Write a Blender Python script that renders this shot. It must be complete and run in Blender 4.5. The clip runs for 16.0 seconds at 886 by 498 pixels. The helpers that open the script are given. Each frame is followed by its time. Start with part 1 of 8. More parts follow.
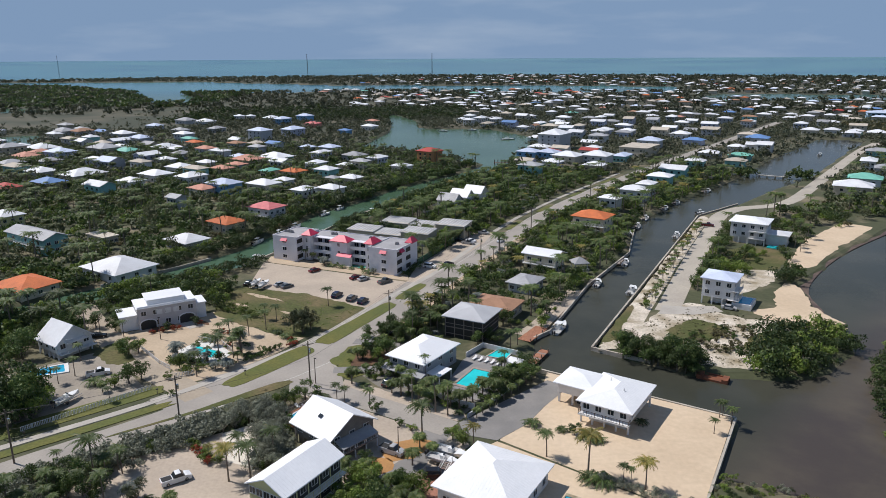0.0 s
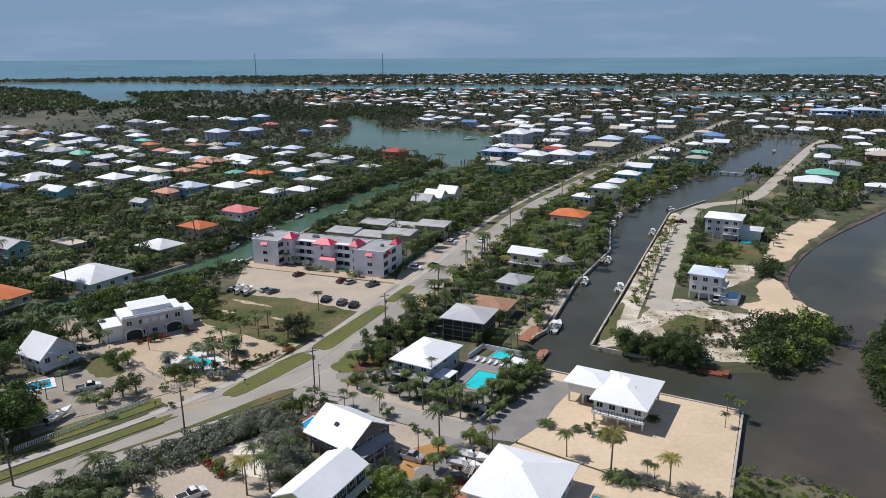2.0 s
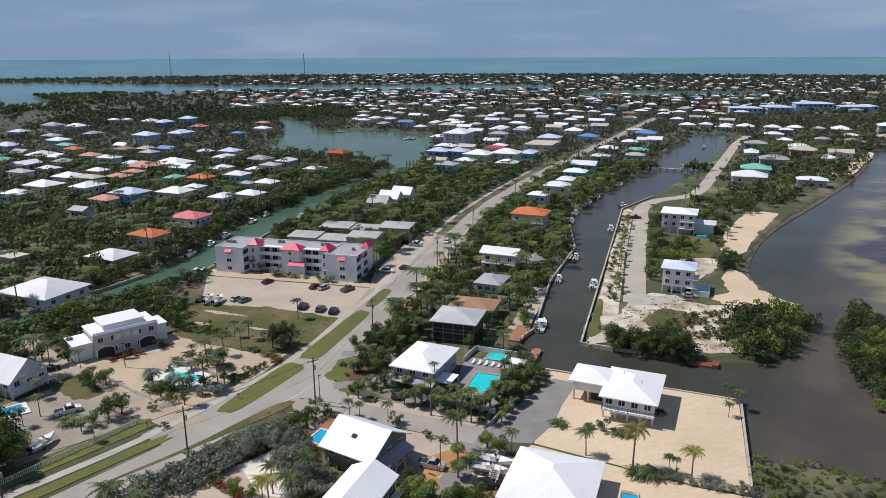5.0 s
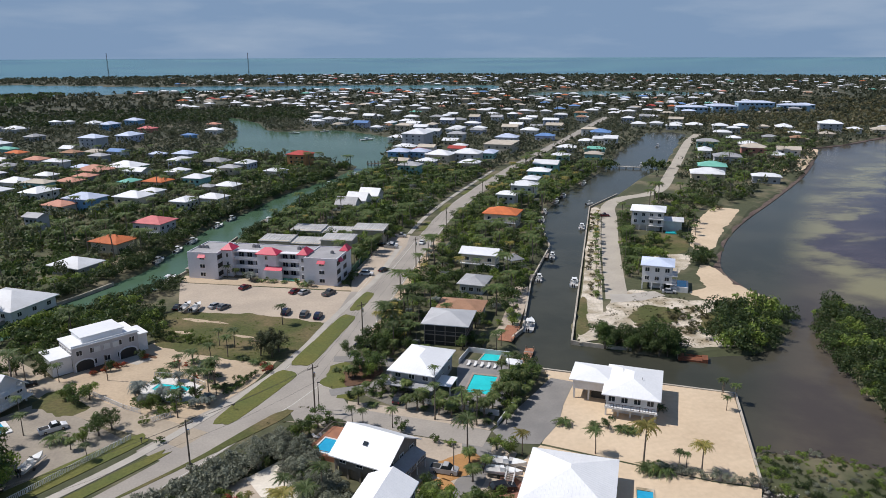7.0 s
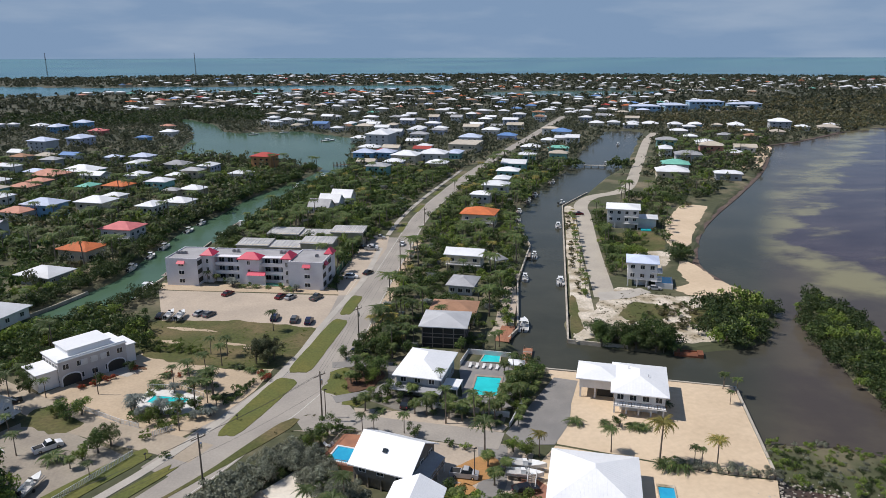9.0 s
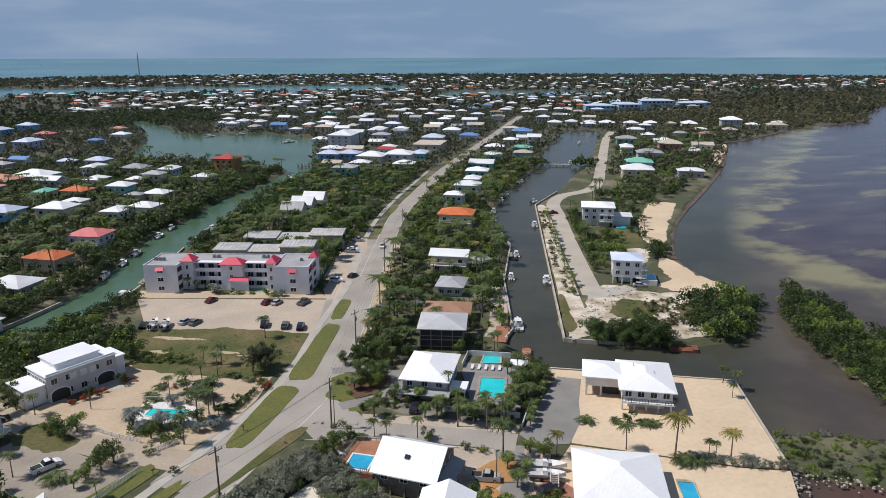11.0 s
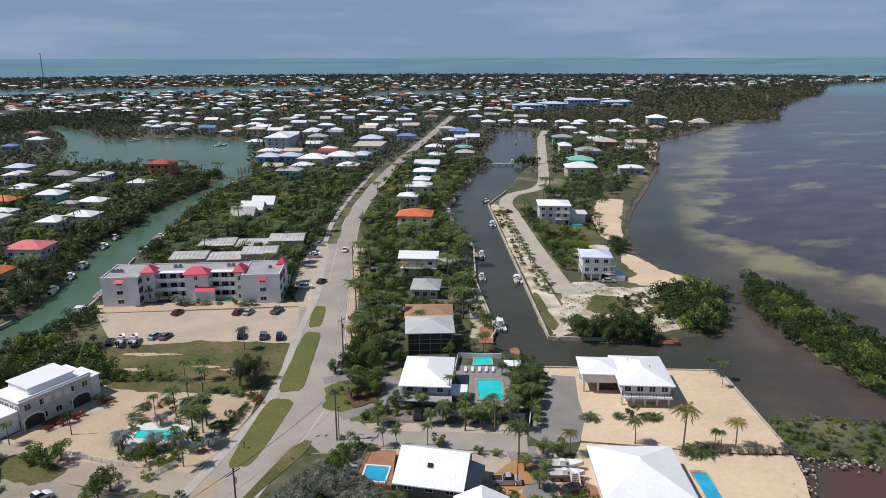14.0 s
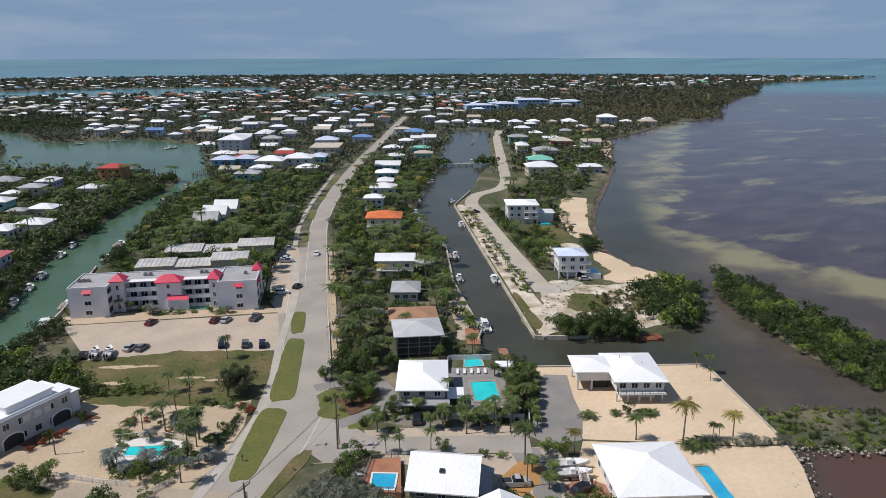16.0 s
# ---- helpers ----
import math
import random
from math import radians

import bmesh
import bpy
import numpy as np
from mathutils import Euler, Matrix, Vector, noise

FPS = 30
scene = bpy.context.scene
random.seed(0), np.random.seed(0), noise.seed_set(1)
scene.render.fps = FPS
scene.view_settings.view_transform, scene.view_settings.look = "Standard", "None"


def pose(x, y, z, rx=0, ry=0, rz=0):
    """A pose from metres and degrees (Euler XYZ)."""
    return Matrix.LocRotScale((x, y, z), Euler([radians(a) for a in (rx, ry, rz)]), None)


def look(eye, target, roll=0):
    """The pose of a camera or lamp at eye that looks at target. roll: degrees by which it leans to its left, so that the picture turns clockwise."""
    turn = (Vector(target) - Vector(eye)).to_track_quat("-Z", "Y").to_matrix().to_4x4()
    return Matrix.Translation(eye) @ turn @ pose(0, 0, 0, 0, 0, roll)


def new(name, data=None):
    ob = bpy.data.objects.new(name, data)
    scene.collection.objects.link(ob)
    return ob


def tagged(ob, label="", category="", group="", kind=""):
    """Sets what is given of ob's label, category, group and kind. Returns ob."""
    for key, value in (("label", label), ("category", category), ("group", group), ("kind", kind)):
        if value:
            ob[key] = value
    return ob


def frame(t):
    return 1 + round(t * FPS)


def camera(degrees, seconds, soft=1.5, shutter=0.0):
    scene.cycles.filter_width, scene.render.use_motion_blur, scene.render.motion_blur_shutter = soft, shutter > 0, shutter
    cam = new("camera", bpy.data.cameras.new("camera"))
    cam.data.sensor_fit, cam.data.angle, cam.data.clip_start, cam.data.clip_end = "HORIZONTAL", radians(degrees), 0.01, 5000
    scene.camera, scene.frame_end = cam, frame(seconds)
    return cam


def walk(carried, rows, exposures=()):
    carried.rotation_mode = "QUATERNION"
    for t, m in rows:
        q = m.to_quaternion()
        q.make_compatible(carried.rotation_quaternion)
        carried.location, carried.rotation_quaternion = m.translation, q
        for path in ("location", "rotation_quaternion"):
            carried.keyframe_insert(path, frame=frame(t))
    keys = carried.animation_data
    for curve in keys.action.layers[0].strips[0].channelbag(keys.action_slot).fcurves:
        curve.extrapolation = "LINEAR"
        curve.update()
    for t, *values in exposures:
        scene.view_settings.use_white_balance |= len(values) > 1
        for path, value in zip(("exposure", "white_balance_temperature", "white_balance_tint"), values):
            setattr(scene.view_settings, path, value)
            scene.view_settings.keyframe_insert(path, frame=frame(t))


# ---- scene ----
cam = camera(64.1, 16.0, soft=0.6)
# seconds, x, y, yaw, pitch, roll of the flight, at a constant height
HEIGHT = 75.0
ROWS = [
    (0.0, 0.0, 0.0, 0.091, -15.33, -0.311),
    (0.5, -3.35, 0.5, -0.998, -15.337, -0.304),
    (1.0, -6.53, 1.03, -1.973, -15.344, -0.297),
    (1.5, -9.59, 1.6, -2.958, -15.351, -0.29),
    (2.0, -12.55, 2.2, -4.047, -15.358, -0.283),
    (2.5, -15.44, 2.85, -5.146, -15.364, -0.276),
    (3.0, -18.31, 3.56, -6.13, -15.371, -0.269),
    (3.5, -21.19, 4.33, -7.125, -15.378, -0.263),
    (4.0, -23.97, 5.12, -8.234, -15.385, -0.256),
    (6.5, -37.6, 9.87, -13.781, -15.399, -0.176),
    (7.0, -40.26, 10.95, -14.876, -15.401, -0.16),
    (7.5, -43.0, 12.11, -15.858, -15.404, -0.144),
    (8.0, -45.72, 13.32, -16.869, -15.407, -0.128),
    (8.5, -48.44, 14.61, -17.942, -15.407, -0.124),
    (9.0, -51.15, 15.95, -18.942, -15.407, -0.121),
    (11.5, -64.45, 23.1, -24.104, -15.407, -0.102),
    (12.0, -66.83, 24.59, -25.15, -15.407, -0.099),
    (12.5, -69.12, 26.09, -26.318, -15.401, -0.099),
    (13.0, -71.33, 27.6, -27.403, -15.396, -0.099),
    (13.5, -73.54, 29.14, -28.476, -15.391, -0.099),
    (14.0, -75.69, 30.74, -29.538, -15.385, -0.099),
    (14.5, -77.81, 32.36, -30.671, -15.38, -0.099),
    (15.0, -79.84, 34.0, -31.781, -15.375, -0.099),
    (15.5, -81.8, 35.68, -32.871, -15.369, -0.099),
    (16.0, -83.73, 37.44, -33.989, -15.364, -0.099),
]
walk(cam, [(t, pose(x, y, HEIGHT, 90 + pitch, 0, yaw) @ pose(0, 0, 0, 0, 0, roll)) for t, x, y, yaw, pitch, roll in ROWS],
     exposures=((0.0, 0.08, 6400, 12), (16.0, 0.05, 6560, 12)))

# ---- light ----
SUN_ELEVATION, SUN_FROM = radians(54), radians(157)   # the sun stands to the west of the walk
world = bpy.data.worlds.new("sky")
scene.world = world
world.use_nodes = True
wn, wl = world.node_tree.nodes, world.node_tree.links
background = wn["Background"]
sky = wn.new("ShaderNodeTexSky")
sky.sky_type, sky.sun_disc = "NISHITA", False
sky.sun_elevation, sky.sun_rotation = SUN_ELEVATION, radians(90) - SUN_FROM
sky.air_density, sky.dust_density, sky.ozone_density = 1.0, 0.0, 3.0
wc = wn.new("ShaderNodeTexCoord")
wm = wn.new("ShaderNodeMapping")
wm.inputs["Scale"].default_value = (1.5, 1.5, 8.0)
wnoise = wn.new("ShaderNodeTexNoise")
wnoise.inputs["Scale"].default_value, wnoise.inputs["Detail"].default_value = 3.2, 6.0
wr = wn.new("ShaderNodeMapRange")
wr.inputs["From Min"].default_value, wr.inputs["From Max"].default_value = 0.47, 0.72
wr.inputs["To Max"].default_value = 0.5
wmix = wn.new("ShaderNodeMix")
wmix.data_type = "RGBA"
wmix.inputs["B"].default_value = (4.7, 5.7, 7.0, 1)
wl.new(wc.outputs["Generated"], wm.inputs["Vector"])
wl.new(wm.outputs["Vector"], wnoise.inputs["Vector"])
wl.new(wnoise.outputs["Fac"], wr.inputs["Value"])
wl.new(wr.outputs["Result"], wmix.inputs["Factor"])
# blue sea haze low over the horizon
wsep = wn.new("ShaderNodeSeparateXYZ")
wl.new(wc.outputs["Generated"], wsep.inputs["Vector"])
wh = wn.new("ShaderNodeMapRange")
wh.inputs["From Min"].default_value, wh.inputs["From Max"].default_value = 0.34, 0.10
wl.new(wsep.outputs["Z"], wh.inputs["Value"])
whaze = wn.new("ShaderNodeMix")
whaze.data_type = "RGBA"
whaze.inputs["B"].default_value = (2.5, 3.75, 5.6, 1)
wl.new(wh.outputs["Result"], whaze.inputs["Factor"])
wl.new(sky.outputs["Color"], whaze.inputs["A"])
wl.new(whaze.outputs["Result"], wmix.inputs["A"])
wl.new(wmix.outputs["Result"], background.inputs["Color"])
background.inputs["Strength"].default_value = 0.08

sun = new("sun", bpy.data.lights.new("sun", "SUN"))
sun.data.energy, sun.data.angle, sun.data.color = 4.2, radians(0.55), (1.0, 0.965, 0.91)
sun.matrix_world = look((math.cos(SUN_FROM) * math.cos(SUN_ELEVATION), math.sin(SUN_FROM) * math.cos(SUN_ELEVATION), math.sin(SUN_ELEVATION)), (0, 0, 0))

# ---- materials ----
def surface(name, a, b, scale=1.0, rough=0.7, metal=0.0, bump=0.1, fine=12.0, vary=0.0, spread=(0.35, 0.65), speckle=0.25):
    """Two base colours in large patches, a finer grain in brightness and relief, and a change from object to object."""
    m = bpy.data.materials.new(name)
    m.use_nodes = True
    n, l = m.node_tree.nodes, m.node_tree.links
    p = n["Principled BSDF"]
    p.inputs["Roughness"].default_value, p.inputs["Metallic"].default_value = rough, metal
    c = n.new("ShaderNodeTexCoord")
    big = n.new("ShaderNodeTexNoise")
    big.inputs["Scale"].default_value, big.inputs["Detail"].default_value = scale, 5.0
    small = n.new("ShaderNodeTexNoise")
    small.inputs["Scale"].default_value, small.inputs["Detail"].default_value = scale * fine, 4.0
    l.new(c.outputs["Object"], big.inputs["Vector"])
    l.new(c.outputs["Object"], small.inputs["Vector"])
    r = n.new("ShaderNodeMapRange")
    r.inputs["From Min"].default_value, r.inputs["From Max"].default_value = spread
    l.new(big.outputs["Fac"], r.inputs["Value"])
    mix = n.new("ShaderNodeMix")
    mix.data_type = "RGBA"
    mix.inputs["A"].default_value, mix.inputs["B"].default_value = (*a, 1), (*b, 1)
    l.new(r.outputs["Result"], mix.inputs["Factor"])
    v = n.new("ShaderNodeMapRange")
    v.inputs["To Min"].default_value, v.inputs["To Max"].default_value = 1 - speckle, 1 + speckle
    l.new(small.outputs["Fac"], v.inputs["Value"])
    h = n.new("ShaderNodeHueSaturation")
    l.new(v.outputs["Result"], h.inputs["Value"])
    l.new(mix.outputs["Result"], h.inputs["Color"])
    last = h
    if vary:
        o = n.new("ShaderNodeObjectInfo")
        w = n.new("ShaderNodeMapRange")
        w.inputs["To Min"].default_value, w.inputs["To Max"].default_value = 1 - vary, 1 + vary
        l.new(o.outputs["Random"], w.inputs["Value"])
        last = n.new("ShaderNodeHueSaturation")
        l.new(w.outputs["Result"], last.inputs["Value"])
        l.new(h.outputs["Color"], last.inputs["Color"])
    l.new(last.outputs["Color"], p.inputs["Base Color"])
    if bump:
        b_ = n.new("ShaderNodeBump")
        b_.inputs["Strength"].default_value, b_.inputs["Distance"].default_value = bump, 0.1
        l.new(small.outputs["Fac"], b_.inputs["Height"])
        l.new(b_.outputs["Normal"], p.inputs["Normal"])
    return m


def leaves(name, dark, light, warm, split=0.6):
    """Foliage: three greens told apart leaf by leaf, and tree by tree."""
    m = bpy.data.materials.new(name)
    m.use_nodes = True
    n, l = m.node_tree.nodes, m.node_tree.links
    p = n["Principled BSDF"]
    p.inputs["Roughness"].default_value = 0.55
    p.inputs["Specular IOR Level"].default_value = 0.3
    g, o = n.new("ShaderNodeNewGeometry"), n.new("ShaderNodeObjectInfo")
    ramp = n.new("ShaderNodeValToRGB")
    e = ramp.color_ramp.elements
    e[0].color, e[1].color = (*dark, 1), (*warm, 1)
    e.new(split).color = (*light, 1)
    l.new(g.outputs["Random Per Island"], ramp.inputs["Fac"])
    w = n.new("ShaderNodeMapRange")
    w.inputs["To Min"].default_value, w.inputs["To Max"].default_value = 0.65, 1.35
    l.new(o.outputs["Random"], w.inputs["Value"])
    h = n.new("ShaderNodeHueSaturation")
    l.new(w.outputs["Result"], h.inputs["Value"])
    l.new(ramp.outputs["Color"], h.inputs["Color"])
    l.new(h.outputs["Color"], p.inputs["Base Color"])
    t = n.new("ShaderNodeBsdfTranslucent")
    l.new(h.outputs["Color"], t.inputs["Color"])
    s = n.new("ShaderNodeMixShader")
    s.inputs["Fac"].default_value = 0.35
    l.new(p.outputs["BSDF"], s.inputs[1])
    l.new(t.outputs["BSDF"], s.inputs[2])
    l.new(s.outputs["Shader"], n["Material Output"].inputs["Surface"])
    return m


def plain(name, c, rough=0.5, metal=0.0):
    return surface(name, c, tuple(0.88 * v for v in c), 0.8, rough, metal, 0.05, 10.0, 0.0, speckle=0.1)


LOT_GRAVEL = surface("grey_sandy_gravel", (0.45, 0.37, 0.29), (0.38, 0.315, 0.25), 0.1, 0.95, bump=0.3, fine=14, speckle=0.2)
WHITE_SAND = surface("white_sand", (0.70, 0.64, 0.55), (0.60, 0.54, 0.45), 0.15, 0.95, bump=0.3, fine=10, speckle=0.2)
YARD = surface("sandy_yard", (0.47, 0.365, 0.255), (0.40, 0.31, 0.215), 0.1, 0.95, bump=0.3, fine=14, speckle=0.2)
SAND = surface("coral_sand", (0.60, 0.47, 0.33), (0.52, 0.40, 0.275), 0.06, 0.95, bump=0.3, fine=14, speckle=0.16)
PALE = surface("pale_limestone", (0.60, 0.53, 0.44), (0.27, 0.22, 0.14), 0.16, 0.95, bump=0.5, fine=11, speckle=0.6, spread=(0.38, 0.68))
ASPHALT = surface("worn_asphalt", (0.345, 0.31, 0.27), (0.28, 0.252, 0.222), 0.09, 0.9, bump=0.2, fine=25, speckle=0.2)
DARK_ASPHALT = surface("newer_asphalt", (0.19, 0.18, 0.17), (0.24, 0.225, 0.21), 0.12, 0.9, bump=0.2, fine=25, speckle=0.2)
WALK = surface("sidewalk_concrete", (0.42, 0.385, 0.34), (0.36, 0.33, 0.29), 0.2, 0.9, bump=0.1, fine=12, speckle=0.15)
CONCRETE = surface("weathered_concrete", (0.48, 0.43, 0.36), (0.33, 0.29, 0.24), 0.3, 0.9, bump=0.25, fine=8, speckle=0.25)
GRASS = surface("dry_lawn", (0.125, 0.12, 0.027), (0.09, 0.105, 0.024), 0.12, 0.95, bump=0.5, fine=14, speckle=0.5)
FIELD = surface("patchy_field_grass", (0.068, 0.076, 0.018), (0.140, 0.108, 0.048), 0.09, 0.95, bump=0.5, fine=14, speckle=0.6, spread=(0.42, 0.66))
MULCH = surface("brown_mulch", (0.14, 0.07, 0.035), (0.09, 0.05, 0.03), 0.4, 0.95, bump=0.6, fine=10, speckle=0.5)
ORANGE_SOIL = surface("orange_gravel", (0.42, 0.22, 0.08), (0.34, 0.18, 0.07), 0.3, 0.95, bump=0.5, fine=9, speckle=0.3)
ROCK = surface("grey_boulders", (0.38, 0.34, 0.285), (0.24, 0.21, 0.175), 0.5, 0.9, bump=0.5, fine=6, vary=0.25, speckle=0.35)
PAINT_LINE = plain("road_paint", (0.62, 0.6, 0.55), 0.8)
WHITE_METAL = surface("white_metal_roof", (0.80, 0.80, 0.81), (0.74, 0.745, 0.76), 0.15, 0.45, 0.0, 0.04, 10, 0.05, speckle=0.07)
ROOF_TONES = dict(
    white=surface("roof_white", (0.76, 0.77, 0.79), (0.62, 0.62, 0.63), 0.12, 0.5, bump=0.05, vary=0.12, speckle=0.1),
    grey=surface("roof_grey", (0.36, 0.36, 0.37), (0.27, 0.27, 0.28), 0.2, 0.6, bump=0.1, vary=0.12, speckle=0.2),
    tan=surface("roof_tan", (0.50, 0.44, 0.36), (0.40, 0.35, 0.29), 0.2, 0.8, bump=0.1, vary=0.1, speckle=0.2),
    orange=surface("roof_terracotta", (0.56, 0.15, 0.045), (0.44, 0.12, 0.04), 0.3, 0.8, bump=0.3, vary=0.12, speckle=0.3),
    brown=surface("roof_brown_shingle", (0.33, 0.18, 0.11), (0.27, 0.15, 0.09), 0.4, 0.85, bump=0.3, vary=0.1, speckle=0.3),
    pink=surface("roof_rose", (0.60, 0.17, 0.17), (0.5, 0.14, 0.14), 0.3, 0.7, bump=0.1, vary=0.1, speckle=0.15),
    coral=surface("roof_coral", (0.52, 0.25, 0.18), (0.42, 0.2, 0.14), 0.3, 0.8, bump=0.2, vary=0.1, speckle=0.2),
    red=surface("roof_red", (0.42, 0.05, 0.04), (0.33, 0.045, 0.035), 0.3, 0.7, bump=0.1, vary=0.1, speckle=0.15),
    green=surface("roof_seafoam", (0.18, 0.46, 0.36), (0.14, 0.38, 0.3), 0.3, 0.5, bump=0.1, vary=0.1, speckle=0.1),
    blue=surface("roof_blue", (0.13, 0.25, 0.48), (0.11, 0.2, 0.4), 0.3, 0.5, bump=0.1, vary=0.1, speckle=0.1),
    lilac=surface("roof_pale_blue", (0.56, 0.62, 0.76), (0.48, 0.53, 0.66), 0.3, 0.5, bump=0.1, vary=0.1, speckle=0.1),
)
WALL_TONES = dict(
    white=surface("wall_white", (0.68, 0.67, 0.66), (0.6, 0.585, 0.57), 0.4, 0.8, bump=0.1, vary=0.08, speckle=0.08),
    grey=surface("wall_grey", (0.42, 0.43, 0.45), (0.36, 0.37, 0.39), 0.4, 0.8, bump=0.1, vary=0.15, speckle=0.1),
    cream=surface("wall_cream", (0.58, 0.51, 0.4), (0.5, 0.43, 0.33), 0.4, 0.8, bump=0.1, vary=0.15, speckle=0.1),
    yellow=surface("wall_yellow", (0.62, 0.58, 0.3), (0.55, 0.51, 0.27), 0.4, 0.8, bump=0.1, vary=0.08, speckle=0.1),
    teal=surface("wall_teal", (0.26, 0.5, 0.48), (0.22, 0.44, 0.42), 0.4, 0.8, bump=0.1, vary=0.15, speckle=0.1),
    blue=surface("wall_blue", (0.2, 0.4, 0.62), (0.17, 0.35, 0.55), 0.4, 0.8, bump=0.1, vary=0.15, speckle=0.1),
    lilac=surface("wall_lilac", (0.5, 0.52, 0.64), (0.44, 0.46, 0.57), 0.4, 0.8, bump=0.1, vary=0.1, speckle=0.1),
    pink=surface("wall_pink", (0.55, 0.25, 0.2), (0.47, 0.21, 0.17), 0.4, 0.8, bump=0.1, vary=0.1, speckle=0.1),
    coral=surface("wall_coral", (0.5, 0.24, 0.15), (0.44, 0.2, 0.13), 0.4, 0.8, bump=0.1, vary=0.1, speckle=0.1),
    orange=surface("wall_orange", (0.5, 0.25, 0.1), (0.44, 0.21, 0.09), 0.4, 0.8, bump=0.1, vary=0.1, speckle=0.1),
)
WHITE_TRIM = plain("white_trim", (0.72, 0.71, 0.70), 0.6)
RED_ROOF = surface("crimson_metal_roof", (0.62, 0.035, 0.09), (0.54, 0.03, 0.075), 0.4, 0.5, bump=0.05, speckle=0.1)
# dark screen mesh, also used where openings are only dark with shade
SCREEN_AND_SHADE = plain("dark_screen_and_shade", (0.035, 0.033, 0.03), 0.7)
DARK_WOOD = surface("dark_timber", (0.12, 0.085, 0.06), (0.08, 0.055, 0.04), 1.0, 0.8, bump=0.2, speckle=0.3)
DECK_WOOD = surface("weathered_deck_boards", (0.30, 0.255, 0.22), (0.24, 0.2, 0.175), 0.6, 0.85, bump=0.2, speckle=0.25)
RED_DECK = surface("red_brown_deck", (0.36, 0.16, 0.09), (0.28, 0.125, 0.075), 0.5, 0.85, bump=0.2, speckle=0.25)
GREY_DECK = surface("grey_pool_deck", (0.25, 0.235, 0.225), (0.2, 0.19, 0.185), 0.3, 0.85, bump=0.1, speckle=0.15)
GLASS = bpy.data.materials.new("window_glass")
GLASS.use_nodes = True
GLASS.node_tree.nodes["Principled BSDF"].inputs["Base Color"].default_value = (0.025, 0.032, 0.04, 1)
GLASS.node_tree.nodes["Principled BSDF"].inputs["Roughness"].default_value = 0.06
POOL = surface("turquoise_pool_water", (0.015, 0.50, 0.52), (0.02, 0.58, 0.60), 0.3, 0.08, bump=0.03, fine=8, speckle=0.08)
POOL_BLUE = surface("blue_pool_water", (0.02, 0.30, 0.52), (0.03, 0.38, 0.58), 0.3, 0.08, bump=0.03, fine=8, speckle=0.08)
RUBBER = plain("tyre_rubber", (0.02, 0.02, 0.02), 0.8)
CHROME = plain("bright_metal", (0.6, 0.6, 0.6), 0.25, 1.0)
POLE_WOOD = surface("grey_pole_timber", (0.17, 0.135, 0.105), (0.12, 0.095, 0.075), 0.8, 0.9, bump=0.2, speckle=0.25)
WIRE = plain("black_wire", (0.03, 0.03, 0.03), 0.7)
BARK = surface("grey_bark", (0.2, 0.165, 0.13), (0.13, 0.105, 0.085), 1.5, 0.9, bump=0.4, vary=0.2, speckle=0.3)
PALM_LEAF = leaves("palm_fronds", (0.05, 0.08, 0.024), (0.10, 0.14, 0.04), (0.20, 0.175, 0.075), 0.85)
FAN_LEAF = leaves("fan_palm_leaves", (0.065, 0.10, 0.028), (0.125, 0.165, 0.045), (0.21, 0.20, 0.075), 0.8)
GOLD_LEAF = leaves("yellowing_fronds", (0.120, 0.132, 0.030), (0.252, 0.216, 0.054), (0.360, 0.264, 0.084))
SILVER_LEAF = leaves("silver_fronds", (0.13, 0.155, 0.14), (0.2, 0.23, 0.21), (0.24, 0.25, 0.21))
TREE_LEAF = leaves("broad_leaves", (0.042, 0.080, 0.022), (0.086, 0.130, 0.034), (0.150, 0.175, 0.050), 0.75)
LIGHT_LEAF = leaves("light_green_leaves", (0.095, 0.149, 0.027), (0.155, 0.223, 0.041), (0.216, 0.243, 0.061))
MANGROVE_LEAF = leaves("mangrove_leaves", (0.034, 0.064, 0.022), (0.072, 0.108, 0.031), (0.135, 0.150, 0.050), 0.8)
GREY_LEAF = leaves("grey_green_leaves", (0.15, 0.168, 0.125), (0.235, 0.25, 0.185), (0.30, 0.30, 0.225))
RED_LEAF = leaves("red_blossom", (0.25, 0.05, 0.035), (0.38, 0.07, 0.04), (0.12, 0.14, 0.04))
SCRUB_LEAF = leaves("dry_scrub", (0.098, 0.098, 0.046), (0.137, 0.130, 0.058), (0.208, 0.169, 0.098))
PINE_LEAF = leaves("casuarina_needles", (0.05, 0.065, 0.03), (0.09, 0.105, 0.05), (0.13, 0.13, 0.07))
FAR_LEAF = leaves("distant_woods", (0.04, 0.05, 0.03), (0.07, 0.08, 0.046), (0.12, 0.115, 0.075))


